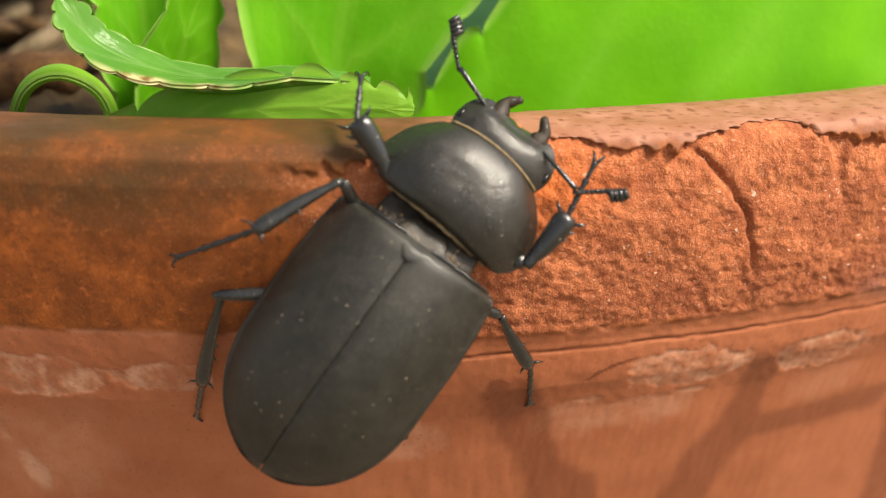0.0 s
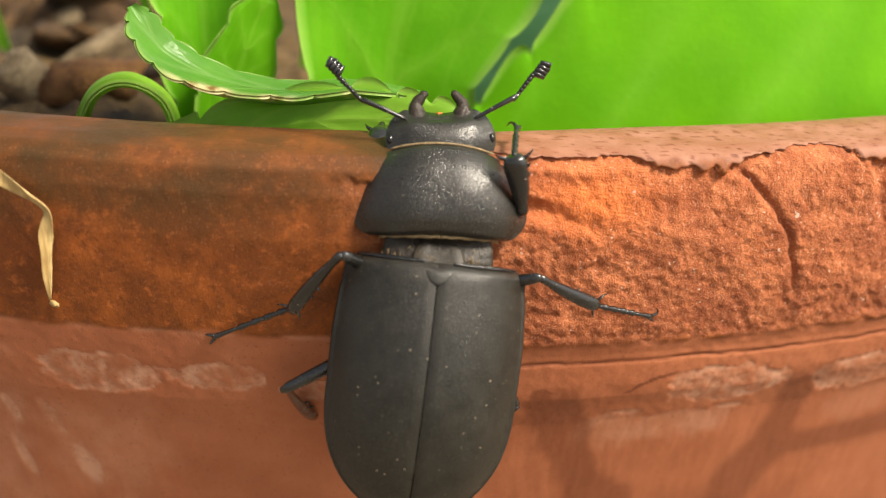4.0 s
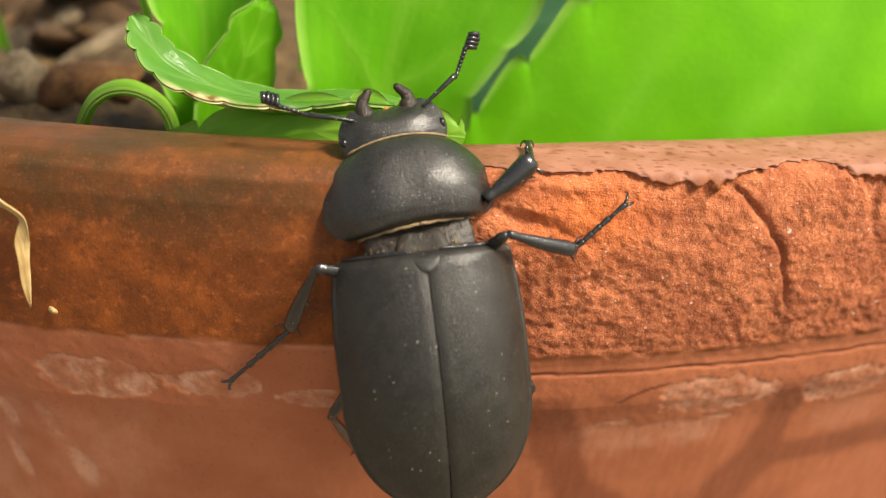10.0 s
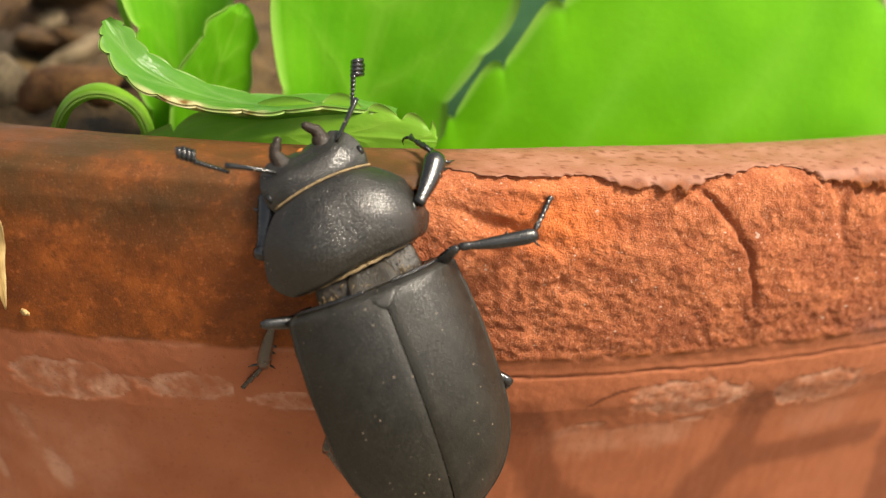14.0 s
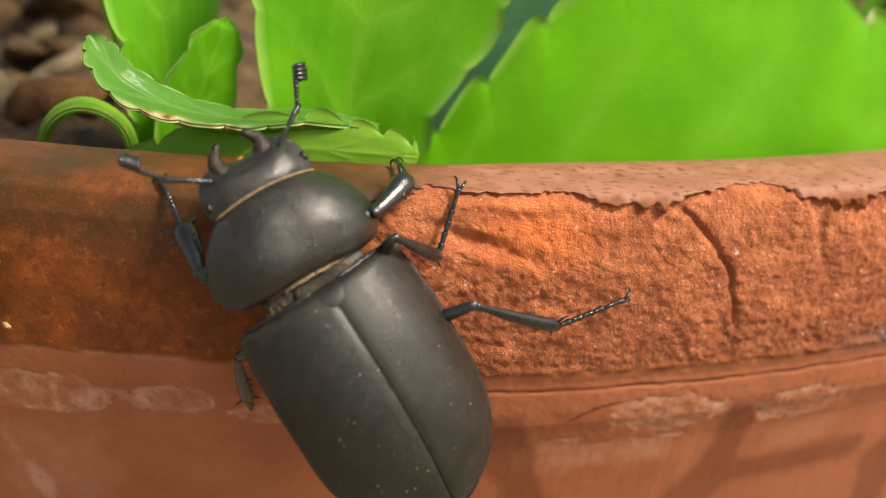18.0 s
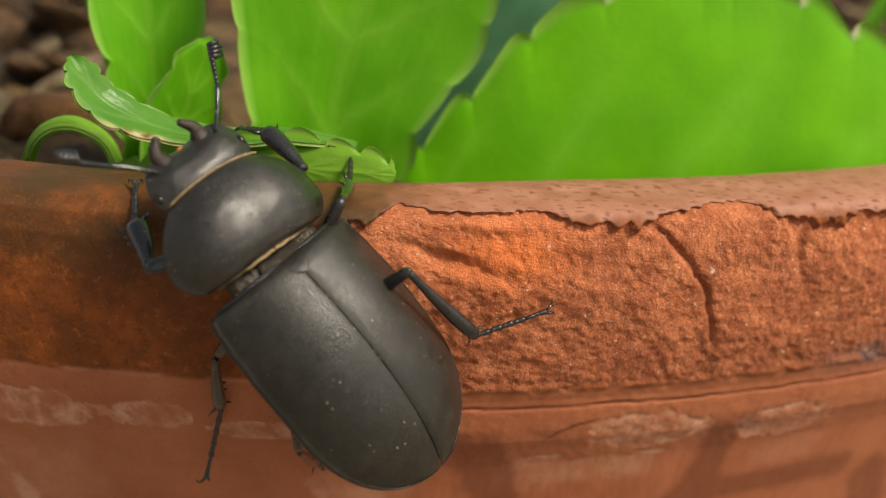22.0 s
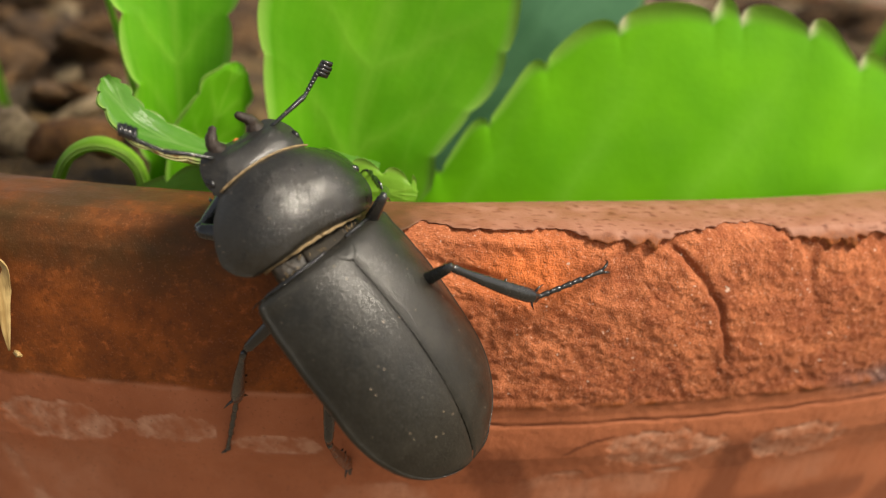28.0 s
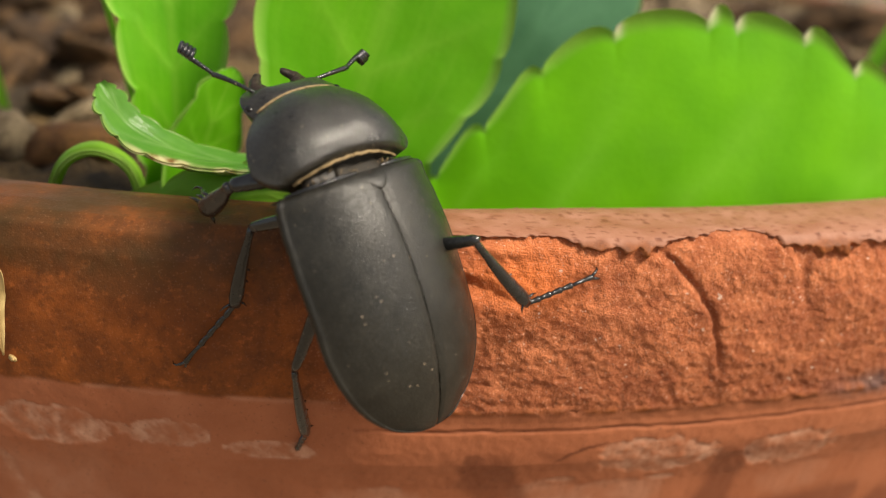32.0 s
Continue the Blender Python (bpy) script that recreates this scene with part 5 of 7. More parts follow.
    walk(BEETLE["left_front_tibia"], [
        (0, pose(-0.00435, 0.00406, -0.00245, 15.8, -0.0, 65.7)), (1, pose(-0.00518, 0.00430, -0.00292, -9.3, -0.3, 66.8)),
        (2, pose(-0.00705, 0.00627, -0.00451, -36.4, -10.6, 2.6)), (2.5, pose(-0.00713, 0.00715, -0.00512, -22.1, -19.6, -14.9)),
        (3, pose(-0.00696, 0.00740, -0.00484, -23.3, -21.4, -23.5)), (3.5, pose(-0.00660, 0.00798, -0.00427, -46.6, -11.4, -5.0)),
        (6, pose(-0.00613, 0.00757, -0.00533, -29.8, -24.3, -23.8)), (7, pose(-0.00600, 0.00764, -0.00510, -30.2, -22.6, -29.3)),
        (8, pose(-0.00627, 0.00710, -0.00527, -3.5, -24.0, -41.8)), (9, pose(-0.00608, 0.00769, -0.00532, -19.8, -19.9, -34.3)),
        (10, pose(-0.00597, 0.00777, -0.00577, -26.1, -17.7, -37.5)), (11, pose(-0.00615, 0.00765, -0.00501, -24.9, -15.7, -39.7)),
        (12, pose(-0.00628, 0.00719, -0.00501, -5.6, -15.5, -46.0)), (13, pose(-0.00646, 0.00652, -0.00504, -3.3, -13.1, -45.2)),
        (16, pose(-0.00658, 0.00674, -0.00516, -22.3, -2.7, 17.4)), (16.5, pose(-0.00669, 0.00652, -0.00499, -21.0, -7.2, 2.5)),
        (17, pose(-0.00647, 0.00639, -0.00446, -31.3, -5.8, 3.2)), (18, pose(-0.00632, 0.00635, -0.00458, -35.0, -10.2, -7.8)),
        (19, pose(-0.00576, 0.00648, -0.00805, -3.5, -9.2, -9.3)), (20, pose(-0.00653, 0.00498, -0.00350, -37.3, -6.1, 13.1)),
        (21, pose(-0.00628, 0.00473, -0.00328, -64.9, -9.8, 5.2)), (22, pose(-0.00651, 0.00702, -0.00592, -37.1, -28.6, -12.2)),
        (23, pose(-0.00551, 0.00878, -0.00518, -31.5, -37.8, -59.9)), (24, pose(-0.00542, 0.00864, -0.00557, -33.4, -33.1, -63.6)),
        (27, pose(-0.00468, 0.00835, -0.00749, -14.1, -32.4, -73.5)), (28, pose(-0.00454, 0.00827, -0.00764, -12.9, -27.1, -71.4)),
        (29, pose(-0.00568, 0.00741, -0.00747, -19.6, -22.2, -70.1)), (30, pose(-0.00619, 0.00658, -0.00789, -44.0, -18.1, -70.0)),
        (31, pose(-0.00660, 0.00562, -0.00788, -59.8, -11.2, -66.4)), (32, pose(-0.00669, 0.00383, -0.00833, -95.1, -7.7, -67.0))])
    walk(BEETLE["left_front_tarsus"], [
        (0, pose(-0.00855, 0.00596, -0.00114, -34.0, -0.0, 35.2)), (1, pose(-0.00946, 0.00614, -0.00368, -39.7, -1.5, 32.6)),
        (2, pose(-0.00671, 0.01015, -0.00731, -37.1, -6.2, 25.1)), (2.5, pose(-0.00540, 0.01129, -0.00682, -42.5, -8.8, 18.9)),
        (3, pose(-0.00457, 0.01117, -0.00661, -45.8, -7.7, 18.1)), (3.5, pose(-0.00563, 0.01121, -0.00769, -73.0, -7.8, 16.1)),
        (6, pose(-0.00361, 0.01091, -0.00745, -63.7, -11.6, 12.7)), (7, pose(-0.00322, 0.01073, -0.00727, -64.3, -9.3, 12.0)),
        (8, pose(-0.00309, 0.01048, -0.00553, -64.2, -6.7, 11.9)), (9, pose(-0.00316, 0.01101, -0.00681, -66.8, -5.6, 11.4)),
        (10, pose(-0.00291, 0.01073, -0.00774, -61.8, -9.8, 7.6)), (11, pose(-0.00302, 0.01059, -0.00692, -61.4, -11.9, 4.1)),
        (12, pose(-0.00283, 0.01035, -0.00545, -72.2, -7.0, 5.4)), (13, pose(-0.00307, 0.00980, -0.00531, -58.2, -14.1, 0.3)),
        (16, pose(-0.00782, 0.01102, -0.00698, -29.7, -3.3, 6.3)), (16.5, pose(-0.00667, 0.01094, -0.00667, -37.2, -6.6, -2.0)),
        (17, pose(-0.00645, 0.01043, -0.00690, -34.6, -7.3, -5.2)), (18, pose(-0.00532, 0.01011, -0.00724, -29.9, -7.5, -7.7)),
        (19, pose(-0.00494, 0.01117, -0.00833, -25.0, -6.6, -8.5)), (20, pose(-0.00708, 0.00868, -0.00632, -23.5, -3.7, -3.9)),
        (21, pose(-0.00574, 0.00678, -0.00746, -10.2, -8.9, -20.7)), (22, pose(-0.00436, 0.01044, -0.00843, -28.1, -9.2, -41.5)),
        (23, pose(-0.00122, 0.00950, -0.00715, -35.6, -12.1, -54.3)), (24, pose(-0.00122, 0.00913, -0.00777, -32.1, -12.6, -58.8)),
        (27, pose(-0.00005, 0.00907, -0.00847, -36.6, -11.8, -59.6)), (28, pose(0.00002, 0.00929, -0.00859, -30.0, -13.3, -65.4)),
        (29, pose(-0.00123, 0.00838, -0.00896, -40.3, -9.4, -63.1)), (30, pose(-0.00261, 0.00678, -0.01105, -59.4, 4.1, -47.8)),
        (31, pose(-0.00407, 0.00584, -0.01192, -53.9, -1.2, -51.6)), (32, pose(-0.00682, 0.00308, -0.01305, -51.0, -0.1, -51.5))])
    walk(BEETLE["right_front_femur"], [
        (0, pose(0.00256, 0.00556, -0.00580, 24.8, -0.0, -102.3)), (1, pose(0.00246, 0.00557, -0.00588, 23.7, -1.1, -99.4)),
        (2, pose(0.00209, 0.00584, -0.00585, 28.5, -2.2, -95.9)), (2.5, pose(0.00196, 0.00584, -0.00595, 30.1, -1.7, -96.3)),
        (3, pose(0.00214, 0.00566, -0.00603, 35.1, 1.8, -102.8)), (3.5, pose(0.00197, 0.00572, -0.00608, 36.9, -5.5, -90.7)),
        (6, pose(0.00187, 0.00579, -0.00605, 34.7, 4.2, -104.8)), (7, pose(0.00203, 0.00588, -0.00584, 45.6, 2.0, -102.3)),
        (8, pose(0.00205, 0.00579, -0.00593, 43.6, 5.2, -106.7)), (9, pose(0.00189, 0.00579, -0.00605, 33.8, 4.7, -107.4)),
        (10, pose(0.00178, 0.00549, -0.00643, 47.1, 0.5, -101.3)), (11, pose(0.00156, 0.00582, -0.00619, 41.2, -8.6, -90.7)),
        (12, pose(0.00183, 0.00584, -0.00603, 40.9, -4.9, -93.5)), (13, pose(0.00174, 0.00582, -0.00610, 46.3, -5.6, -91.3)),
        (16, pose(0.00206, 0.00506, -0.00585, 43.1, -1.2, -95.1)), (16.5, pose(0.00203, 0.00500, -0.00594, 39.8, 0.3, -96.8)),
        (17, pose(0.00213, 0.00493, -0.00595, 39.9, 1.4, -98.5)), (18, pose(0.00238, 0.00488, -0.00580, 39.2, 3.9, -102.6)),
        (19, pose(0.00233, 0.00474, -0.00600, 17.1, -10.2, -82.3)), (19.4, pose(0.00229, 0.00485, -0.00590, -1.1, -12.0, -70.2)),
        (20, pose(0.00222, 0.00501, -0.00576, -28.4, -14.7, -52.0)), (21, pose(0.00218, 0.00488, -0.00593, 0.7, -21.1, -75.8)),
        (22, pose(0.00207, 0.00513, -0.00494, 26.3, -15.7, -89.3)), (23, pose(0.00192, 0.00506, -0.00469, 27.6, -12.2, -88.8)),
        (24, pose(0.00203, 0.00482, -0.00498, 27.9, -9.6, -89.7)), (27, pose(0.00243, 0.00482, -0.00496, 25.5, -11.9, -81.3)),
        (28, pose(0.00227, 0.00458, -0.00510, 32.2, -5.8, -87.8)), (29, pose(0.00227, 0.00458, -0.00510, 32.2, -5.8, -87.8)),
        (30, pose(0.00185, 0.00431, -0.00543, 23.8, -5.1, -85.8)), (31, pose(0.00185, 0.00391, -0.00557, 8.6, -5.1, -84.9)),
        (32, pose(0.00192, 0.00322, -0.00573, -10.6, -7.5, -61.1))])
    walk(BEETLE["right_front_tibia"], [
        (0, pose(0.00691, 0.00462, -0.00374, 3.2, -0.0, -4.7)), (1, pose(0.00692, 0.00487, -0.00390, 6.6, -0.2, 0.6)),
        (2, pose(0.00644, 0.00549, -0.00348, 5.0, 3.5, -40.7)), (2.5, pose(0.00632, 0.00543, -0.00341, 16.4, 3.9, -54.5)),
        (3, pose(0.00613, 0.00466, -0.00314, 13.4, 1.5, -47.1)), (3.5, pose(0.00597, 0.00595, -0.00310, 19.7, -9.9, 18.0)),
        (6, pose(0.00577, 0.00455, -0.00324, 46.0, 0.9, -17.3)), (7, pose(0.00544, 0.00501, -0.00225, 47.9, 6.5, -31.3)),
        (8, pose(0.00543, 0.00445, -0.00250, 50.2, 6.3, -39.8)), (9, pose(0.00577, 0.00433, -0.00329, 48.1, 4.7, -34.9)),
        (10, pose(0.00513, 0.00478, -0.00274, -3.8, 13.3, -58.0)), (11, pose(0.00538, 0.00628, -0.00289, -53.3, 11.8, -45.1)),
        (12, pose(0.00570, 0.00589, -0.00270, -48.3, 10.9, -43.3)), (13, pose(0.00528, 0.00610, -0.00242, -29.7, 6.3, -46.0)),
        (16, pose(0.00568, 0.00480, -0.00245, -23.6, -1.3, -59.6)), (16.5, pose(0.00577, 0.00454, -0.00280, -24.3, -4.3, -68.2)),
        (17, pose(0.00586, 0.00429, -0.00279, -25.2, -4.4, -70.5)), (18, pose(0.00606, 0.00384, -0.00269, -21.7, -6.3, -77.2)),
        (19, pose(0.00692, 0.00561, -0.00459, -32.0, 6.8, -41.8)), (19.4, pose(0.00652, 0.00623, -0.00594, 10.1, 12.5, -35.0)),
        (20, pose(0.00591, 0.00715, -0.00797, -12.5, 25.5, 11.7)), (21, pose(0.00688, 0.00609, -0.00588, -24.9, 17.1, -7.3)),
        (22, pose(0.00650, 0.00579, -0.00283, -25.9, 11.7, -14.2)), (23, pose(0.00624, 0.00562, -0.00249, -24.9, 13.2, -5.2)),
        (24, pose(0.00637, 0.00523, -0.00273, -29.0, 10.6, -4.8)), (27, pose(0.00670, 0.00590, -0.00292, -16.3, 6.7, -5.4)),
        (28, pose(0.00638, 0.00501, -0.00251, -56.0, 2.5, -28.1)), (29, pose(0.00638, 0.00501, -0.00251, -56.0, 2.5, -28.1)),
        (30, pose(0.00624, 0.00480, -0.00348, -60.9, 2.2, -28.6)), (31, pose(0.00654, 0.00439, -0.00486, -56.8, 3.7, -27.1)),
        (32, pose(0.00604, 0.00536, -0.00660, -61.8, -4.7, -33.8))])
    walk(BEETLE["right_front_tarsus"], [
        (0, pose(0.00730, 0.00939, -0.00348, -6.7, -0.0, 7.5)), (1, pose(0.00687, 0.00964, -0.00335, -12.1, -0.1, 6.8)),
        (2, pose(0.00961, 0.00913, -0.00306, -8.0, -2.3, -5.8)), (2.5, pose(0.01021, 0.00810, -0.00202, -5.8, -3.1, -15.8)),
        (3, pose(0.00957, 0.00782, -0.00203, -11.4, -4.5, -41.6)), (3.5, pose(0.00434, 0.01009, -0.00153, -54.4, -0.8, -24.5)),
        (6, pose(0.00681, 0.00772, 0.00021, -47.5, 14.5, -9.0)), (7, pose(0.00746, 0.00755, 0.00129, -48.4, 17.5, -3.2)),
        (8, pose(0.00771, 0.00655, 0.00117, -42.6, 17.5, 0.7)), (9, pose(0.00785, 0.00679, 0.00027, -46.4, 10.8, 0.9)),
        (10, pose(0.00904, 0.00731, -0.00304, -63.9, -7.6, -9.1)), (11, pose(0.00683, 0.00881, -0.00658, -61.6, 26.4, 14.4)),
        (12, pose(0.00736, 0.00862, -0.00615, -59.8, 22.7, 17.0)), (13, pose(0.00803, 0.00910, -0.00472, -65.5, 11.0, 12.5)),
        (16, pose(0.00944, 0.00696, -0.00434, -63.7, -9.3, 1.5)), (16.5, pose(0.00985, 0.00601, -0.00475, -65.6, -11.6, -2.0)),
        (17, pose(0.00996, 0.00558, -0.00481, -67.1, -12.0, -4.5)), (18, pose(0.01041, 0.00463, -0.00444, -66.9, -14.7, -8.6)),
        (19, pose(0.00940, 0.00884, -0.00710, -71.4, -18.6, -14.1)), (19.4, pose(0.00938, 0.00999, -0.00512, 15.7, -26.2, -53.0)),
        (20, pose(0.00452, 0.01165, -0.00891, -62.8, 20.0, 2.6)), (21, pose(0.00684, 0.01048, -0.00781, -74.4, 12.1, 0.9)),
        (22, pose(0.00715, 0.01007, -0.00487, -65.4, -5.7, -5.3)), (23, pose(0.00618, 0.00999, -0.00445, -63.3, 10.4, 4.6)),
        (24, pose(0.00629, 0.00944, -0.00501, -65.1, 6.5, 4.4)), (27, pose(0.00697, 0.01049, -0.00426, -48.4, -32.3, -21.2)),
        (28, pose(0.00749, 0.00744, -0.00647, -65.5, -11.7, -9.4)), (29, pose(0.00749, 0.00744, -0.00647, -65.5, -11.7, -9.4)),
        (30, pose(0.00721, 0.00692, -0.00766, -70.6, -9.9, -10.9)), (31, pose(0.00750, 0.00682, -0.00884, -77.5, -8.3, -12.2)),
        (32, pose(0.00757, 0.00703, -0.01075, -74.2, -11.8, -15.6))])
    walk(BEETLE["left_middle_femur"], [
        (0, pose(-0.00300, -0.00020, -0.00500, 41.4, 0.0, 61.0)), (1, pose(-0.00300, -0.00020, -0.00500, 43.0, -0.0, 61.0)),
        (2, pose(-0.00300, -0.00020, -0.00500, 43.7, -1.8, 63.4)), (2.5, pose(-0.00300, -0.00020, -0.00500, 42.9, -6.4, 69.9)),
        (3, pose(-0.00300, -0.00020, -0.00500, 42.7, -3.8, 68.0)), (3.5, pose(-0.00300, -0.00020, -0.00500, 43.2, -2.9, 67.9)),
        (6, pose(-0.00300, -0.00020, -0.00500, 41.0, 1.7, 62.6)), (7, pose(-0.00300, -0.00020, -0.00500, 38.5, -5.1, 71.8)),
        (8, pose(-0.00300, -0.00020, -0.00500, 37.2, -3.8, 71.2)), (9, pose(-0.00300, -0.00020, -0.00500, 35.1, -2.5, 70.3)),
        (10, pose(-0.00300, -0.00020, -0.00500, 30.0, -2.9, 71.8)), (11, pose(-0.00300, -0.00020, -0.00500, 22.9, -2.5, 71.9)),
        (12, pose(-0.00300, -0.00020, -0.00500, 33.6, 0.4, 64.9)), (13, pose(-0.00300, -0.00020, -0.00500, 29.2, 0.9, 63.8)),
        (16, pose(-0.00300, -0.00020, -0.00500, -44.0, -14.4, 99.1)), (16.5, pose(-0.00300, -0.00020, -0.00500, -42.6, -12.6, 97.7)),
        (17, pose(-0.00300, -0.00020, -0.00500, -42.4, -9.2, 99.0)), (18, pose(-0.00300, -0.00020, -0.00500, -48.7, -7.5, 99.0)),
        (19, pose(-0.00300, -0.00020, -0.00500, -55.3, -9.5, 94.9)), (20, pose(-0.00300, -0.00020, -0.00500, -20.0, -2.7, 99.1)),
        (21, pose(-0.00300, -0.00020, -0.00500, -34.3, 0.1, 106.7)), (22, pose(-0.00339, 0.00000, -0.00445, -64.4, 1.3, 111.5)),
        (23, pose(-0.00357, 0.00003, -0.00416, -49.6, -15.4, 101.2)), (24, pose(-0.00344, 0.00001, -0.00422, -41.1, -13.1, 100.5)),
        (27, pose(-0.00322, -0.00002, -0.00450, -55.8, -8.3, 103.9)), (28, pose(-0.00317, -0.00005, -0.00461, -49.8, -3.0, 107.0)),
        (29, pose(-0.00347, -0.00001, -0.00440, -54.1, -2.4, 108.2)), (30, pose(-0.00377, 0.00009, -0.00418, -54.1, -1.4, 109.6)),
        (31, pose(-0.00366, 0.00002, -0.00410, -52.0, 1.6, 110.7)), (32, pose(-0.00355, -0.00013, -0.00403, -68.9, -10.3, 98.3))])
    walk(BEETLE["left_middle_tibia"], [
        (0, pose(-0.00685, 0.00194, -0.00112, 10.8, -0.0, 157.7)), (1, pose(-0.00678, 0.00189, -0.00097, 2.0, -0.3, 159.3)),
        (2, pose(-0.00687, 0.00159, -0.00093, -27.1, 0.1, 149.7)), (2.5, pose(-0.00725, 0.00087, -0.00098, -38.3, 0.7, 151.1)),
        (3, pose(-0.00716, 0.00119, -0.00097, -29.7, 1.4, 152.4)), (3.5, pose(-0.00709, 0.00124, -0.00094, -32.2, -1.1, 147.7)),
        (6, pose(-0.00685, 0.00193, -0.00118, -34.5, -2.4, 144.8)), (7, pose(-0.00742, 0.00092, -0.00140, -31.9, -0.4, 147.5)),
        (8, pose(-0.00743, 0.00107, -0.00151, -34.5, -0.9, 146.5)), (9, pose(-0.00749, 0.00125, -0.00170, -34.1, 0.1, 148.0)),
        (10, pose(-0.00772, 0.00120, -0.00217, -42.3, 0.4, 148.6)), (11, pose(-0.00797, 0.00132, -0.00280, -45.0, -4.4, 142.1)),
        (12, pose(-0.00734, 0.00186, -0.00181, -42.3, -3.5, 142.1)), (13, pose(-0.00744, 0.00204, -0.00222, -47.4, 0.1, 146.1)),
        (16, pose(-0.00722, 0.00013, -0.00884, -56.3, 6.9, 154.1)), (16.5, pose(-0.00733, 0.00008, -0.00881, -56.1, 7.8, 156.4)),
        (17, pose(-0.00730, -0.00025, -0.00883, -55.2, 7.5, 157.8)), (18, pose(-0.00684, -0.00024, -0.00929, -55.2, 7.3, 159.3)),
        (19, pose(-0.00638, 0.00031, -0.00974, -59.8, 6.4, 160.0)), (20, pose(-0.00843, -0.00097, -0.00699, -42.2, -5.0, 152.4)),
        (21, pose(-0.00753, -0.00157, -0.00823, -43.8, 2.8, 161.6)), (22, pose(-0.00582, -0.00108, -0.00998, -59.2, 5.1, 165.4)),
        (23, pose(-0.00748, 0.00044, -0.00841, -59.6, 3.0, 164.9)), (24, pose(-0.00784, 0.00007, -0.00789, -60.7, 2.6, 165.0)),
        (27, pose(-0.00660, -0.00013, -0.00931, -58.4, -0.4, 162.3)), (28, pose(-0.00691, -0.00094, -0.00915, -63.2, 3.8, 164.9)),
        (29, pose(-0.00683, -0.00090, -0.00919, -56.9, 1.0, 164.4)), (30, pose(-0.00701, -0.00095, -0.00885, -57.5, 2.9, 167.4)),
        (31, pose(-0.00700, -0.00138, -0.00873, -54.9, 2.9, 165.8)), (32, pose(-0.00571, 0.00051, -0.00923, -40.4, 3.0, 164.0))])
    walk(BEETLE["left_middle_tarsus"], [
        (0, pose(-0.00937, -0.00418, 0.00014, -25.6, -0.0, 140.8)), (1, pose(-0.00916, -0.00442, -0.00074, -21.2, -0.2, 140.1)),
        (2, pose(-0.00995, -0.00369, -0.00405, -18.9, -5.1, 124.8)), (2.5, pose(-0.00980, -0.00385, -0.00521, -23.7, -2.5, 131.2)),
        (3, pose(-0.00982, -0.00409, -0.00435, -23.7, -4.3, 125.0)), (3.5, pose(-0.01025, -0.00362, -0.00458, -21.9, -5.2, 120.7)),
        (6, pose(-0.01030, -0.00267, -0.00512, -29.2, -4.5, 120.3)), (7, pose(-0.01064, -0.00408, -0.00511, -37.4, -1.6, 124.8)),
        (8, pose(-0.01069, -0.00374, -0.00550, -41.3, -2.5, 122.9)), (9, pose(-0.01058, -0.00372, -0.00566, -37.5, -3.4, 121.0)),
        (10, pose(-0.01042, -0.00330, -0.00695, -28.8, -0.3, 124.8)), (11, pose(-0.01135, -0.00239, -0.00779, -28.6, -4.8, 118.2)),
        (12, pose(-0.01075, -0.00207, -0.00652, -32.3, 3.3, 128.0)), (13, pose(-0.01009, -0.00193, -0.00740, -41.8, -2.8, 120.6)),
        (16, pose(-0.00829, -0.00369, -0.01464, -63.4, 15.1, 140.8)), (16.5, pose(-0.00818, -0.00384, -0.01461, -63.4, 14.2, 143.3)),
        (17, pose(-0.00812, -0.00426, -0.01456, -60.2, 13.7, 145.8)), (18, pose(-0.00757, -0.00426, -0.01502, -62.7, 13.2, 148.2)),
        (19, pose(-0.00696, -0.00328, -0.01584, -64.0, 11.8, 149.9)), (20, pose(-0.01124, -0.00544, -0.01175, -50.7, 6.3, 148.4)),
        (21, pose(-0.00891, -0.00646, -0.01310, -50.5, 14.0, 158.3)), (22, pose(-0.00622, -0.00491, -0.01633, -46.1, -5.2, 146.2)),
        (23, pose(-0.00810, -0.00307, -0.01448, -70.7, 3.4, 153.3)), (24, pose(-0.00846, -0.00331, -0.01398, -63.3, 0.0, 152.2)),
        (27, pose(-0.00777, -0.00367, -0.01536, -67.5, 3.8, 153.9)), (28, pose(-0.00735, -0.00414, -0.01548, -61.7, 5.5, 155.5)),
        (29, pose(-0.00778, -0.00468, -0.01516, -56.6, 2.6, 155.8)), (30, pose(-0.00755, -0.00470, -0.01477, -57.4, -2.1, 154.3)),
        (31, pose(-0.00771, -0.00540, -0.01451, -55.8, 2.5, 155.6)), (32, pose(-0.00693, -0.00462, -0.01371, -54.6, -6.6, 145.9))])
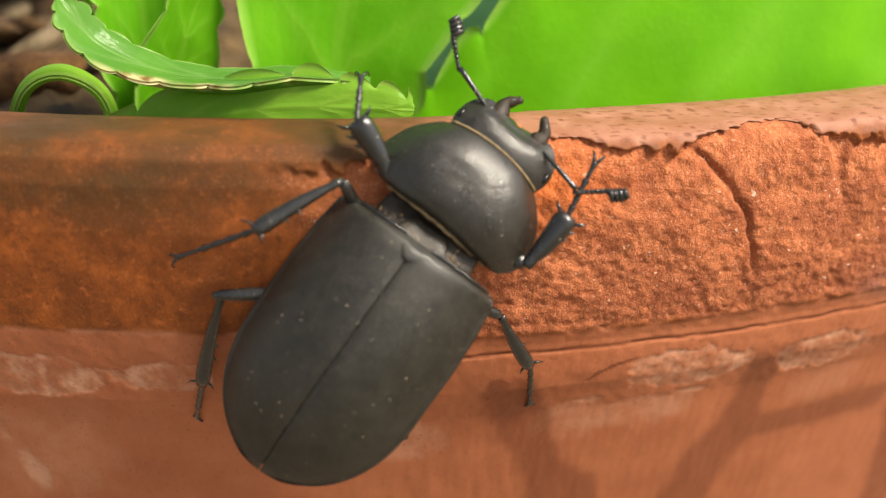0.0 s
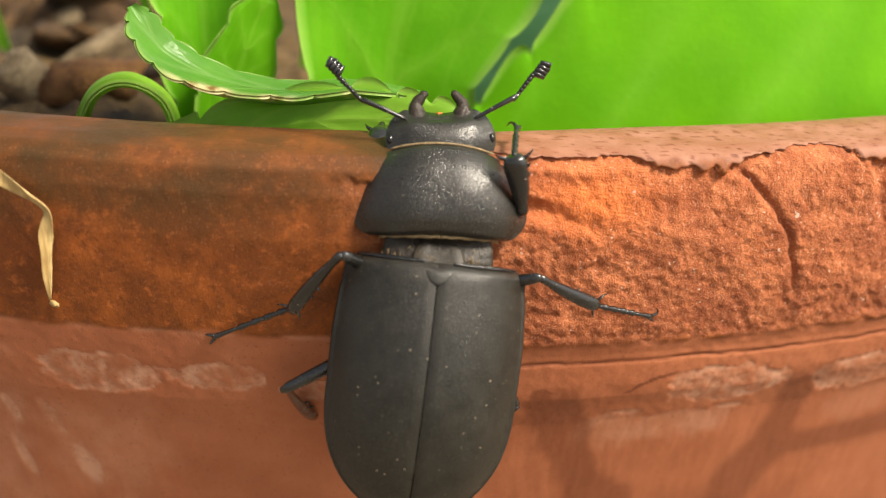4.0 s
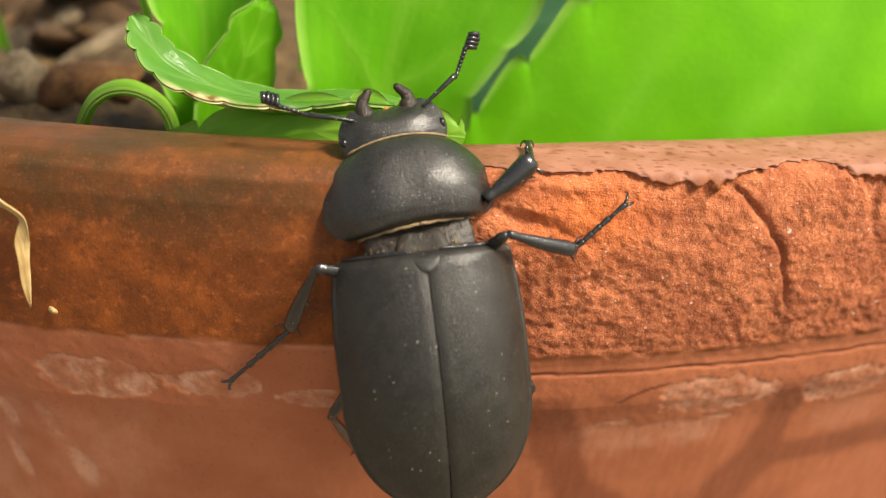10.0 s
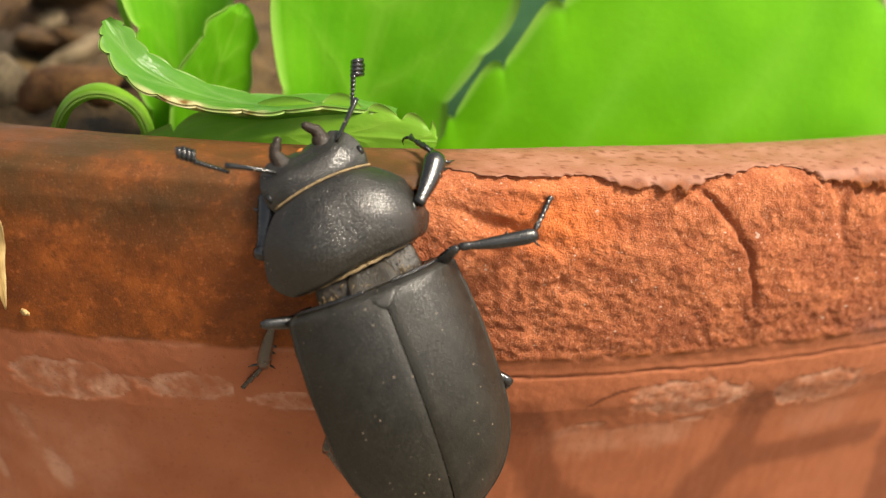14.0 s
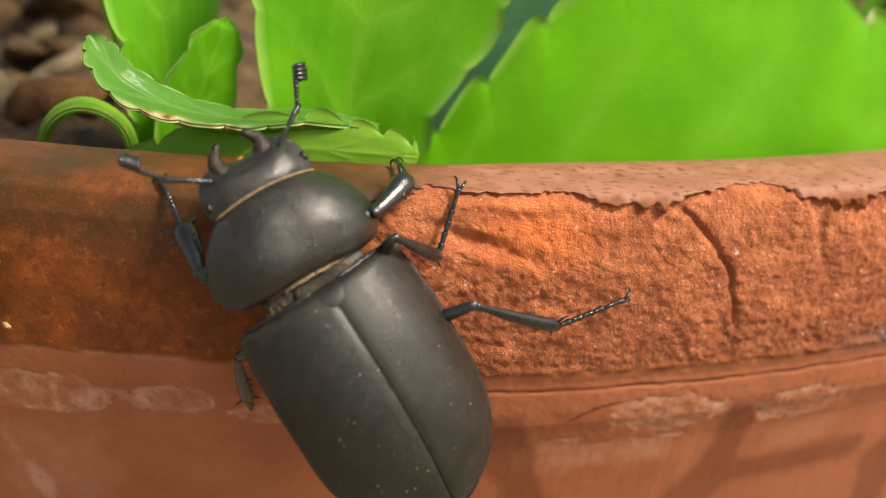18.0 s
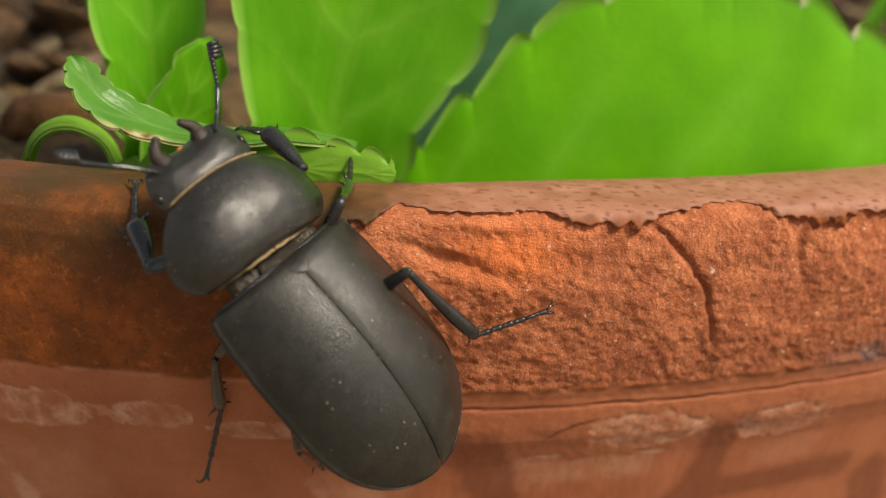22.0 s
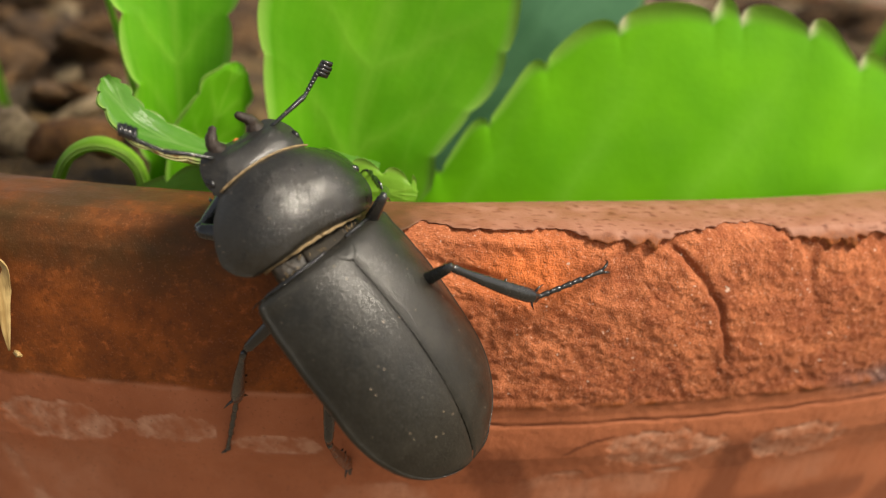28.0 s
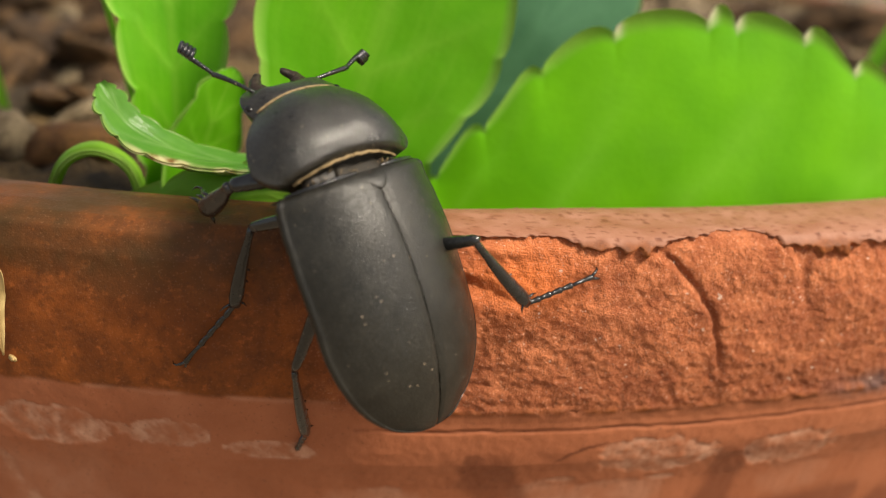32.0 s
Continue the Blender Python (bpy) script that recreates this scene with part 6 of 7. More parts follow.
    walk(BEETLE["right_middle_femur"], [
        (0, pose(0.00300, -0.00020, -0.00500, -31.3, -0.0, -76.9)), (1, pose(0.00300, -0.00020, -0.00500, -28.8, -0.9, -78.7)),
        (2, pose(0.00300, -0.00020, -0.00500, -22.6, -3.1, -83.7)), (2.5, pose(0.00300, -0.00020, -0.00500, 14.4, 5.3, -61.3)),
        (3, pose(0.00300, -0.00020, -0.00500, 32.9, 2.9, -54.0)), (3.5, pose(0.00300, -0.00020, -0.00500, 32.5, 5.4, -59.7)),
        (6, pose(0.00300, -0.00020, -0.00500, 23.1, 13.9, -78.9)), (7, pose(0.00300, -0.00020, -0.00500, 44.3, 1.2, -52.5)),
        (8, pose(0.00300, -0.00020, -0.00500, 45.7, 2.1, -53.9)), (9, pose(0.00300, -0.00020, -0.00500, 46.5, 0.2, -52.1)),
        (10, pose(0.00300, -0.00020, -0.00500, 48.5, 0.9, -53.0)), (11, pose(0.00300, -0.00020, -0.00500, 40.3, 7.0, -60.1)),
        (12, pose(0.00300, -0.00020, -0.00500, 35.7, 7.2, -62.3)), (13, pose(0.00300, -0.00020, -0.00500, 38.7, 5.0, -60.8)),
        (16, pose(0.00300, -0.00020, -0.00500, 47.2, -1.3, -52.6)), (16.5, pose(0.00300, -0.00020, -0.00500, 51.0, -0.7, -53.0)),
        (17, pose(0.00300, -0.00020, -0.00500, 50.0, 0.5, -54.1)), (18, pose(0.00300, -0.00020, -0.00500, 50.6, 1.5, -55.3)),
        (19, pose(0.00300, -0.00020, -0.00500, 43.2, 2.7, -56.9)), (20, pose(0.00300, -0.00020, -0.00500, 39.9, 4.9, -60.5)),
        (21, pose(0.00300, -0.00020, -0.00500, 40.7, 4.4, -61.1)), (22, pose(0.00261, 0.00000, -0.00444, 42.4, 1.4, -56.2)),
        (23, pose(0.00243, 0.00003, -0.00413, 50.8, -1.1, -52.1)), (24, pose(0.00256, 0.00002, -0.00414, 56.3, -0.2, -52.7)),
        (27, pose(0.00278, 0.00003, -0.00425, 53.4, -3.0, -50.8)), (28, pose(0.00282, 0.00001, -0.00430, 55.6, -2.7, -50.7)),
        (29, pose(0.00253, 0.00008, -0.00421, 59.7, -4.5, -47.2)), (30, pose(0.00222, 0.00021, -0.00413, 6.1, 20.7, -66.5)),
        (31, pose(0.00234, 0.00003, -0.00392, 14.2, 17.0, -65.9)), (32, pose(0.00244, -0.00024, -0.00371, -18.5, 17.8, -86.2))])
    walk(BEETLE["right_middle_tibia"], [
        (0, pose(0.00776, 0.00091, -0.00797, -40.4, -0.0, -112.5)), (1, pose(0.00793, 0.00074, -0.00776, -38.3, 0.2, -112.3)),
        (2, pose(0.00835, 0.00027, -0.00723, -35.2, 0.8, -111.3)), (2.5, pose(0.00780, 0.00228, -0.00362, -24.5, 5.7, -102.4)),
        (3, pose(0.00692, 0.00246, -0.00194, -26.1, 6.4, -98.3)), (3.5, pose(0.00722, 0.00194, -0.00200, -28.0, 3.5, -102.7)),
        (6, pose(0.00817, 0.00027, -0.00286, -19.6, -3.8, -117.9)), (7, pose(0.00635, 0.00226, -0.00094, -19.0, 5.1, -90.5)),
        (8, pose(0.00636, 0.00206, -0.00085, -23.6, 3.1, -94.4)), (9, pose(0.00616, 0.00223, -0.00079, -17.8, 1.1, -98.6)),
        (10, pose(0.00610, 0.00205, -0.00067, -21.9, -1.4, -107.2)), (11, pose(0.00702, 0.00159, -0.00132, -20.8, -3.5, -114.0)),
        (12, pose(0.00736, 0.00161, -0.00164, -11.2, -2.6, -113.1)), (13, pose(0.00711, 0.00173, -0.00139, 2.3, -2.0, -111.9)),
        (16, pose(0.00608, 0.00227, -0.00074, -16.7, -2.5, -80.6)), (16.5, pose(0.00587, 0.00204, -0.00051, -32.4, -7.2, -101.8)),
        (17, pose(0.00605, 0.00196, -0.00054, -33.5, -10.3, -110.3)), (18, pose(0.00609, 0.00180, -0.00051, -41.3, -15.1, -123.3)),
        (19, pose(0.00667, 0.00197, -0.00101, -33.3, 10.9, -92.2)), (20, pose(0.00695, 0.00168, -0.00136, -52.4, -2.1, -112.0)),
        (21, pose(0.00696, 0.00166, -0.00126, -36.3, 3.1, -107.3)), (22, pose(0.00618, 0.00228, -0.00056, -50.6, 11.6, -94.8)),
        (23, pose(0.00523, 0.00230, 0.00029, -58.0, 10.5, -94.6)), (24, pose(0.00505, 0.00193, 0.00058, -57.1, 7.0, -95.7)),
        (27, pose(0.00524, 0.00234, 0.00028, -58.1, 4.2, -96.4)), (28, pose(0.00515, 0.00222, 0.00037, -53.5, 4.9, -95.1)),
        (29, pose(0.00435, 0.00230, 0.00064, -56.5, 3.9, -95.4)), (30, pose(0.00751, 0.00227, -0.00357, -57.2, -0.7, -98.9)),
        (31, pose(0.00743, 0.00187, -0.00262, -61.7, -1.8, -101.3)), (32, pose(0.00776, 0.00066, -0.00542, -56.9, 4.0, -99.2))])
    walk(BEETLE["right_middle_tarsus"], [
        (0, pose(0.01226, -0.00095, -0.01211, -53.6, -1.1, -137.6)), (1, pose(0.01257, -0.00114, -0.01172, -51.7, -2.4, -138.5)),
        (2, pose(0.01328, -0.00161, -0.01096, -42.0, -0.1, -137.8)), (2.5, pose(0.01345, 0.00130, -0.00623, -38.7, 28.6, -111.6)),
        (3, pose(0.01252, 0.00196, -0.00466, -29.3, 29.0, -101.6)), (3.5, pose(0.01266, 0.00089, -0.00494, -28.7, 23.0, -104.4)),
        (6, pose(0.01336, -0.00263, -0.00497, -23.7, 17.8, -107.4)), (7, pose(0.01206, 0.00238, -0.00291, -11.8, 24.9, -57.7)),
        (8, pose(0.01190, 0.00177, -0.00327, -8.3, 21.8, -53.9)), (9, pose(0.01186, 0.00141, -0.00264, -9.6, 18.5, -53.9)),
        (10, pose(0.01147, 0.00032, -0.00293, -5.2, 15.1, -58.5)), (11, pose(0.01220, -0.00086, -0.00349, -9.8, 12.6, -61.2)),
        (12, pose(0.01284, -0.00079, -0.00283, -15.1, 11.1, -58.1)), (13, pose(0.01276, -0.00053, -0.00114, -10.7, 8.4, -62.3)),
        (16, pose(0.01176, 0.00314, -0.00247, -49.8, 9.8, -42.9)), (16.5, pose(0.01076, 0.00061, -0.00370, -26.8, 9.6, -40.7)),
        (17, pose(0.01053, -0.00033, -0.00380, -20.0, 8.3, -40.1)), (18, pose(0.00930, -0.00154, -0.00435, 2.0, 3.8, -50.3)),
        (19, pose(0.01173, 0.00241, -0.00426, -55.0, 2.8, -37.9)), (20, pose(0.01032, 0.00012, -0.00619, -66.5, 10.6, -30.0)),
        (21, pose(0.01171, 0.00038, -0.00486, -67.2, -22.3, -49.2)), (22, pose(0.01016, 0.00291, -0.00522, -37.3, -16.1, -50.9)),
        (23, pose(0.00855, 0.00299, -0.00486, -33.5, -12.8, -51.8)), (24, pose(0.00844, 0.00223, -0.00456, -40.4, -9.2, -48.9)),
        (27, pose(0.00852, 0.00236, -0.00496, -46.5, -12.0, -53.8)), (28, pose(0.00884, 0.00231, -0.00457, -50.5, -6.2, -49.3)),
        (29, pose(0.00780, 0.00233, -0.00450, -57.6, -5.3, -50.2)), (30, pose(0.01081, 0.00169, -0.00878, 52.5, 30.1, 103.8)),
        (31, pose(0.01025, 0.00113, -0.00802, -73.2, -12.7, -66.7)), (32, pose(0.01115, 0.00047, -0.01059, 36.2, 12.3, 109.6))])
    walk(BEETLE["left_hind_femur"], [
        (0, pose(-0.00320, -0.00480, -0.00520, 6.6, -0.0, 127.3)), (1, pose(-0.00320, -0.00480, -0.00520, 2.6, -0.2, 129.8)),
        (2, pose(-0.00320, -0.00480, -0.00520, -4.0, 0.2, 118.7)), (2.5, pose(-0.00320, -0.00480, -0.00520, -2.1, 0.0, 116.1)),
        (3, pose(-0.00320, -0.00480, -0.00520, -4.6, 0.2, 122.2)), (3.5, pose(-0.00320, -0.00480, -0.00520, -0.4, 0.2, 122.3)),
        (6, pose(-0.00320, -0.00480, -0.00520, -18.0, 0.2, 135.8)), (7, pose(-0.00320, -0.00480, -0.00520, -10.7, 0.8, 138.1)),
        (8, pose(-0.00320, -0.00480, -0.00520, -22.8, 1.0, 140.1)), (9, pose(-0.00320, -0.00480, -0.00520, -21.7, 0.0, 137.7)),
        (10, pose(-0.00320, -0.00480, -0.00520, -27.9, 0.6, 139.5)), (11, pose(-0.00320, -0.00480, -0.00520, -32.6, -0.4, 137.3)),
        (12, pose(-0.00320, -0.00480, -0.00520, -23.7, -2.7, 132.8)), (13, pose(-0.00320, -0.00480, -0.00520, -27.4, 0.3, 139.7)),
        (16, pose(-0.00320, -0.00480, -0.00520, -45.5, 2.7, 145.5)), (16.5, pose(-0.00320, -0.00480, -0.00520, -40.0, 2.7, 146.2)),
        (17, pose(-0.00320, -0.00480, -0.00520, -37.5, 2.7, 146.9)), (18, pose(-0.00320, -0.00480, -0.00520, -41.3, 3.0, 148.2)),
        (19, pose(-0.00320, -0.00480, -0.00520, -45.6, 1.2, 146.5)), (20, pose(-0.00320, -0.00480, -0.00520, -16.3, -5.1, 139.0)),
        (21, pose(-0.00320, -0.00480, -0.00520, -24.0, -1.5, 150.3)), (22, pose(-0.00359, -0.00459, -0.00479, -41.6, 2.7, 161.8)),
        (23, pose(-0.00377, -0.00456, -0.00457, -38.9, 1.9, 161.7)), (24, pose(-0.00363, -0.00458, -0.00462, -37.8, -1.4, 156.7)),
        (27, pose(-0.00337, -0.00461, -0.00486, -39.9, 0.1, 156.4)), (28, pose(-0.00331, -0.00464, -0.00497, -41.0, 2.4, 158.6)),
        (29, pose(-0.00359, -0.00460, -0.00478, -39.7, 2.3, 160.7)), (30, pose(-0.00388, -0.00450, -0.00457, -35.5, 0.6, 160.8)),
        (31, pose(-0.00384, -0.00457, -0.00446, -48.2, 0.1, 156.9)), (32, pose(-0.00381, -0.00472, -0.00441, -42.7, 3.1, 157.6))])
    walk(BEETLE["left_hind_tibia"], [
        (0, pose(-0.00959, -0.00967, -0.00427, -34.3, -0.3, -165.2)), (1, pose(-0.00944, -0.01000, -0.00483, -31.3, -0.6, -165.8)),
        (2, pose(-0.01039, -0.00874, -0.00577, -49.2, 4.3, -156.9)), (2.5, pose(-0.01048, -0.00836, -0.00550, -55.5, 4.1, -156.1)),
        (3, pose(-0.01021, -0.00921, -0.00587, -59.7, -6.7, -165.0)), (3.5, pose(-0.01024, -0.00926, -0.00525, -63.6, 3.1, -158.7)),
        (6, pose(-0.00875, -0.01051, -0.00778, -58.6, 4.4, -157.1)), (7, pose(-0.00868, -0.01094, -0.00675, -56.8, 1.9, -158.3)),
        (8, pose(-0.00812, -0.01079, -0.00846, -57.6, 1.2, -158.5)), (9, pose(-0.00843, -0.01055, -0.00830, -53.9, 0.7, -158.7)),
        (10, pose(-0.00802, -0.01051, -0.00915, -57.4, 2.2, -157.1)), (11, pose(-0.00805, -0.01001, -0.00975, -57.5, -0.7, -159.1)),
        (12, pose(-0.00892, -0.00989, -0.00856, -52.4, 0.8, -158.0)), (13, pose(-0.00805, -0.01055, -0.00910, -42.1, -0.6, -159.2)),
        (16, pose(-0.00634, -0.00988, -0.01126, -43.3, -0.6, -159.3)), (16.5, pose(-0.00661, -0.01037, -0.01067, -44.8, -2.6, -162.1)),
        (17, pose(-0.00668, -0.01060, -0.01038, -43.2, -3.1, -163.5)), (18, pose(-0.00632, -0.01040, -0.01081, -44.1, -3.0, -164.1)),
        (19, pose(-0.00638, -0.00984, -0.01129, -45.7, -2.8, -164.6)), (20, pose(-0.00873, -0.01083, -0.00758, -45.2, -11.3, -176.0)),
        (21, pose(-0.00713, -0.01151, -0.00866, -43.4, -6.1, -172.3)), (22, pose(-0.00536, -0.01087, -0.01057, -62.3, 10.2, -154.0)),
        (23, pose(-0.00572, -0.01107, -0.01005, -51.5, 14.9, -149.1)), (24, pose(-0.00648, -0.01087, -0.00997, -54.8, 10.2, -151.1)),
        (27, pose(-0.00603, -0.01076, -0.01047, -51.4, 8.5, -151.4)), (28, pose(-0.00546, -0.01081, -0.01065, -53.8, 7.1, -151.9)),
        (29, pose(-0.00558, -0.01098, -0.01031, -50.7, 4.2, -152.7)), (30, pose(-0.00617, -0.01122, -0.00962, -53.2, -1.0, -156.4)),
        (31, pose(-0.00606, -0.00983, -0.01083, -45.8, -2.5, -160.4)), (32, pose(-0.00595, -0.01071, -0.01027, -43.2, 0.8, -160.3))])
    walk(BEETLE["left_hind_tarsus"], [
        (0, pose(-0.00775, -0.01670, -0.00923, -53.9, 3.8, -177.8)), (1, pose(-0.00764, -0.01730, -0.00941, -52.6, 4.6, -176.8)),
        (2, pose(-0.00767, -0.01385, -0.01242, -67.1, 9.1, -172.5)), (2.5, pose(-0.00800, -0.01271, -0.01273, -67.6, 13.2, -168.2)),
        (3, pose(-0.00992, -0.01373, -0.01342, -48.2, -27.1, 168.9)), (3.5, pose(-0.00842, -0.01275, -0.01312, -43.9, -34.3, 150.4)),
        (6, pose(-0.00645, -0.01449, -0.01524, -45.8, -32.7, 142.5)), (7, pose(-0.00669, -0.01531, -0.01408, -47.0, -29.8, 137.7)),
        (8, pose(-0.00626, -0.01511, -0.01585, -53.2, -24.3, 137.0)), (9, pose(-0.00648, -0.01532, -0.01538, -42.9, -27.3, 127.7)),
        (10, pose(-0.00591, -0.01476, -0.01654, -48.0, -22.3, 127.5)), (11, pose(-0.00646, -0.01445, -0.01716, -53.5, -16.5, 128.8)),
        (12, pose(-0.00684, -0.01479, -0.01547, -49.6, -16.2, 125.4)), (13, pose(-0.00578, -0.01668, -0.01499, -70.4, 32.2, 178.8)),
        (16, pose(-0.00413, -0.01591, -0.01732, -65.0, 33.2, -173.6)), (16.5, pose(-0.00496, -0.01643, -0.01690, -62.8, 27.9, -170.5)),
        (17, pose(-0.00517, -0.01688, -0.01642, -58.9, 25.4, -166.5)), (18, pose(-0.00489, -0.01659, -0.01696, -56.6, 23.7, -162.4)),
        (19, pose(-0.00503, -0.01588, -0.01762, -55.5, 21.6, -159.0)), (20, pose(-0.00951, -0.01713, -0.01372, -60.8, 7.3, -167.2)),
        (21, pose(-0.00690, -0.01796, -0.01469, -55.4, 13.0, -161.2)), (22, pose(-0.00228, -0.01399, -0.01835, -46.9, 6.9, -164.6)),
        (23, pose(-0.00132, -0.01493, -0.01682, -74.0, -2.5, -174.2)), (24, pose(-0.00285, -0.01474, -0.01715, -72.9, -3.3, -175.4)),
        (27, pose(-0.00245, -0.01516, -0.01738, -69.0, -1.7, -175.7)), (28, pose(-0.00220, -0.01504, -0.01777, -58.1, 6.8, -171.8)),
        (29, pose(-0.00254, -0.01578, -0.01720, -58.8, 8.9, -168.2)), (30, pose(-0.00413, -0.01618, -0.01678, -54.3, 7.8, -166.5)),
        (31, pose(-0.00424, -0.01575, -0.01720, -66.5, -2.3, -176.6)), (32, pose(-0.00366, -0.01679, -0.01637, -65.6, 5.8, -174.2))])
    walk(BEETLE["right_hind_femur"], [
        (0, pose(0.00320, -0.00480, -0.00520, -6.4, -0.0, -145.6)), (1, pose(0.00320, -0.00480, -0.00520, -2.0, 0.1, -144.8)),
        (2, pose(0.00320, -0.00480, -0.00520, -12.6, 0.1, -142.1)), (2.5, pose(0.00320, -0.00480, -0.00520, -7.3, 0.2, -141.6)),
        (3, pose(0.00320, -0.00480, -0.00520, -18.8, 0.2, -141.5)), (3.5, pose(0.00320, -0.00480, -0.00520, -22.9, 1.8, -135.9)),
        (6, pose(0.00320, -0.00480, -0.00520, -11.6, 3.7, -129.4)), (7, pose(0.00320, -0.00480, -0.00520, -8.4, 2.6, -132.8)),
        (8, pose(0.00320, -0.00480, -0.00520, -16.1, 2.1, -133.6)), (9, pose(0.00320, -0.00480, -0.00520, -6.7, 1.5, -134.8)),
        (10, pose(0.00320, -0.00480, -0.00520, -4.7, 0.8, -139.8)), (11, pose(0.00320, -0.00480, -0.00520, -2.9, 0.4, -143.7)),
        (12, pose(0.00320, -0.00480, -0.00520, -0.9, 0.4, -142.3)), (13, pose(0.00320, -0.00480, -0.00520, 6.3, 0.3, -142.1)),
        (16, pose(0.00320, -0.00480, -0.00520, 17.3, -2.4, -112.3)), (16.5, pose(0.00320, -0.00480, -0.00520, -9.1, -4.3, -103.8)),
        (17, pose(0.00320, -0.00480, -0.00520, -6.3, -3.1, -99.8)), (18, pose(0.00320, -0.00480, -0.00520, 33.5, -2.7, -100.7)),
        (19, pose(0.00320, -0.00480, -0.00520, 30.6, -4.8, -95.9)), (20, pose(0.00320, -0.00480, -0.00520, 23.9, -0.3, -103.5)),
        (21, pose(0.00320, -0.00480, -0.00520, 47.0, -1.5, -99.9)), (22, pose(0.00281, -0.00459, -0.00477, 65.7, -2.1, -96.9)),
        (23, pose(0.00263, -0.00456, -0.00453, 48.3, 9.0, -102.8)), (24, pose(0.00277, -0.00457, -0.00452, 66.5, 4.0, -98.7)),
        (27, pose(0.00303, -0.00456, -0.00459, 65.6, 3.7, -98.5)), (28, pose(0.00308, -0.00458, -0.00464, 72.3, 0.1, -96.3)),
        (29, pose(0.00281, -0.00450, -0.00458, 70.2, 0.1, -95.6)), (30, pose(0.00252, -0.00438, -0.00452, 65.6, -2.4, -93.4)),
        (31, pose(0.00256, -0.00456, -0.00427, 70.3, -2.3, -93.9)), (32, pose(0.00258, -0.00484, -0.00406, 70.8, 6.0, -98.5))])
    walk(BEETLE["right_hind_tibia"], [
        (0, pose(0.00705, -0.01043, -0.00597, -37.3, -0.0, 114.7)), (1, pose(0.00717, -0.01042, -0.00545, -36.4, 1.7, 117.4)),
        (2, pose(0.00732, -0.01009, -0.00670, -45.0, 6.6, 126.2)), (2.5, pose(0.00746, -0.01017, -0.00608, -47.0, 9.5, 131.5)),
        (3, pose(0.00725, -0.00988, -0.00741, -32.2, 14.0, 139.4)), (3.5, pose(0.00765, -0.00928, -0.00786, -28.4, 11.0, 138.4)),
        (6, pose(0.00844, -0.00900, -0.00658, -31.8, 6.7, 132.9)), (7, pose(0.00821, -0.00939, -0.00621, -29.1, 5.5, 132.7)),
        (8, pose(0.00802, -0.00930, -0.00710, -33.0, 3.5, 130.5)), (9, pose(0.00807, -0.00960, -0.00600, -31.5, 3.2, 131.1)),
        (10, pose(0.00765, -0.01005, -0.00576, -35.7, 2.2, 130.1)), (11, pose(0.00732, -0.01041, -0.00555, -35.8, 0.7, 128.3)),
        (12, pose(0.00746, -0.01031, -0.00530, -31.1, 0.4, 127.9)), (13, pose(0.00745, -0.01026, -0.00443, -33.2, -0.1, 127.1)),
        (16, pose(0.00919, -0.00717, -0.00320, -54.7, 16.9, 161.5)), (16.5, pose(0.00962, -0.00646, -0.00626, -18.1, 43.0, -155.5)),
        (17, pose(0.00967, -0.00596, -0.00592, -16.8, 32.7, -168.7)), (18, pose(0.00871, -0.00566, -0.00152, -20.3, 31.0, -145.1)),
        (19, pose(0.00887, -0.00511, -0.00186, -22.5, 23.8, -152.6)), (20, pose(0.00896, -0.00617, -0.00258, -31.9, 10.4, -176.4)),
        (21, pose(0.00773, -0.00546, -0.00029, -25.5, 13.7, -166.0)), (22, pose(0.00559, -0.00470, 0.00136, -20.3, 12.6, -164.9)),
        (23, pose(0.00677, -0.00629, 0.00035, -28.8, 7.2, -176.2)), (24, pose(0.00537, -0.00542, 0.00164, -11.7, 20.2, -140.2)),
        (27, pose(0.00571, -0.00536, 0.00151, -11.7, 17.8, -143.1)), (28, pose(0.00512, -0.00482, 0.00178, -6.2, 16.2, -141.4)),
        (29, pose(0.00507, -0.00474, 0.00174, -10.2, 13.4, -142.1)), (30, pose(0.00530, -0.00428, 0.00158, -8.4, 10.4, -144.9)),
        (31, pose(0.00481, -0.00447, 0.00200, -9.5, 10.0, -144.2)), (32, pose(0.00461, -0.00580, 0.00213, -17.3, 10.3, -143.8))])
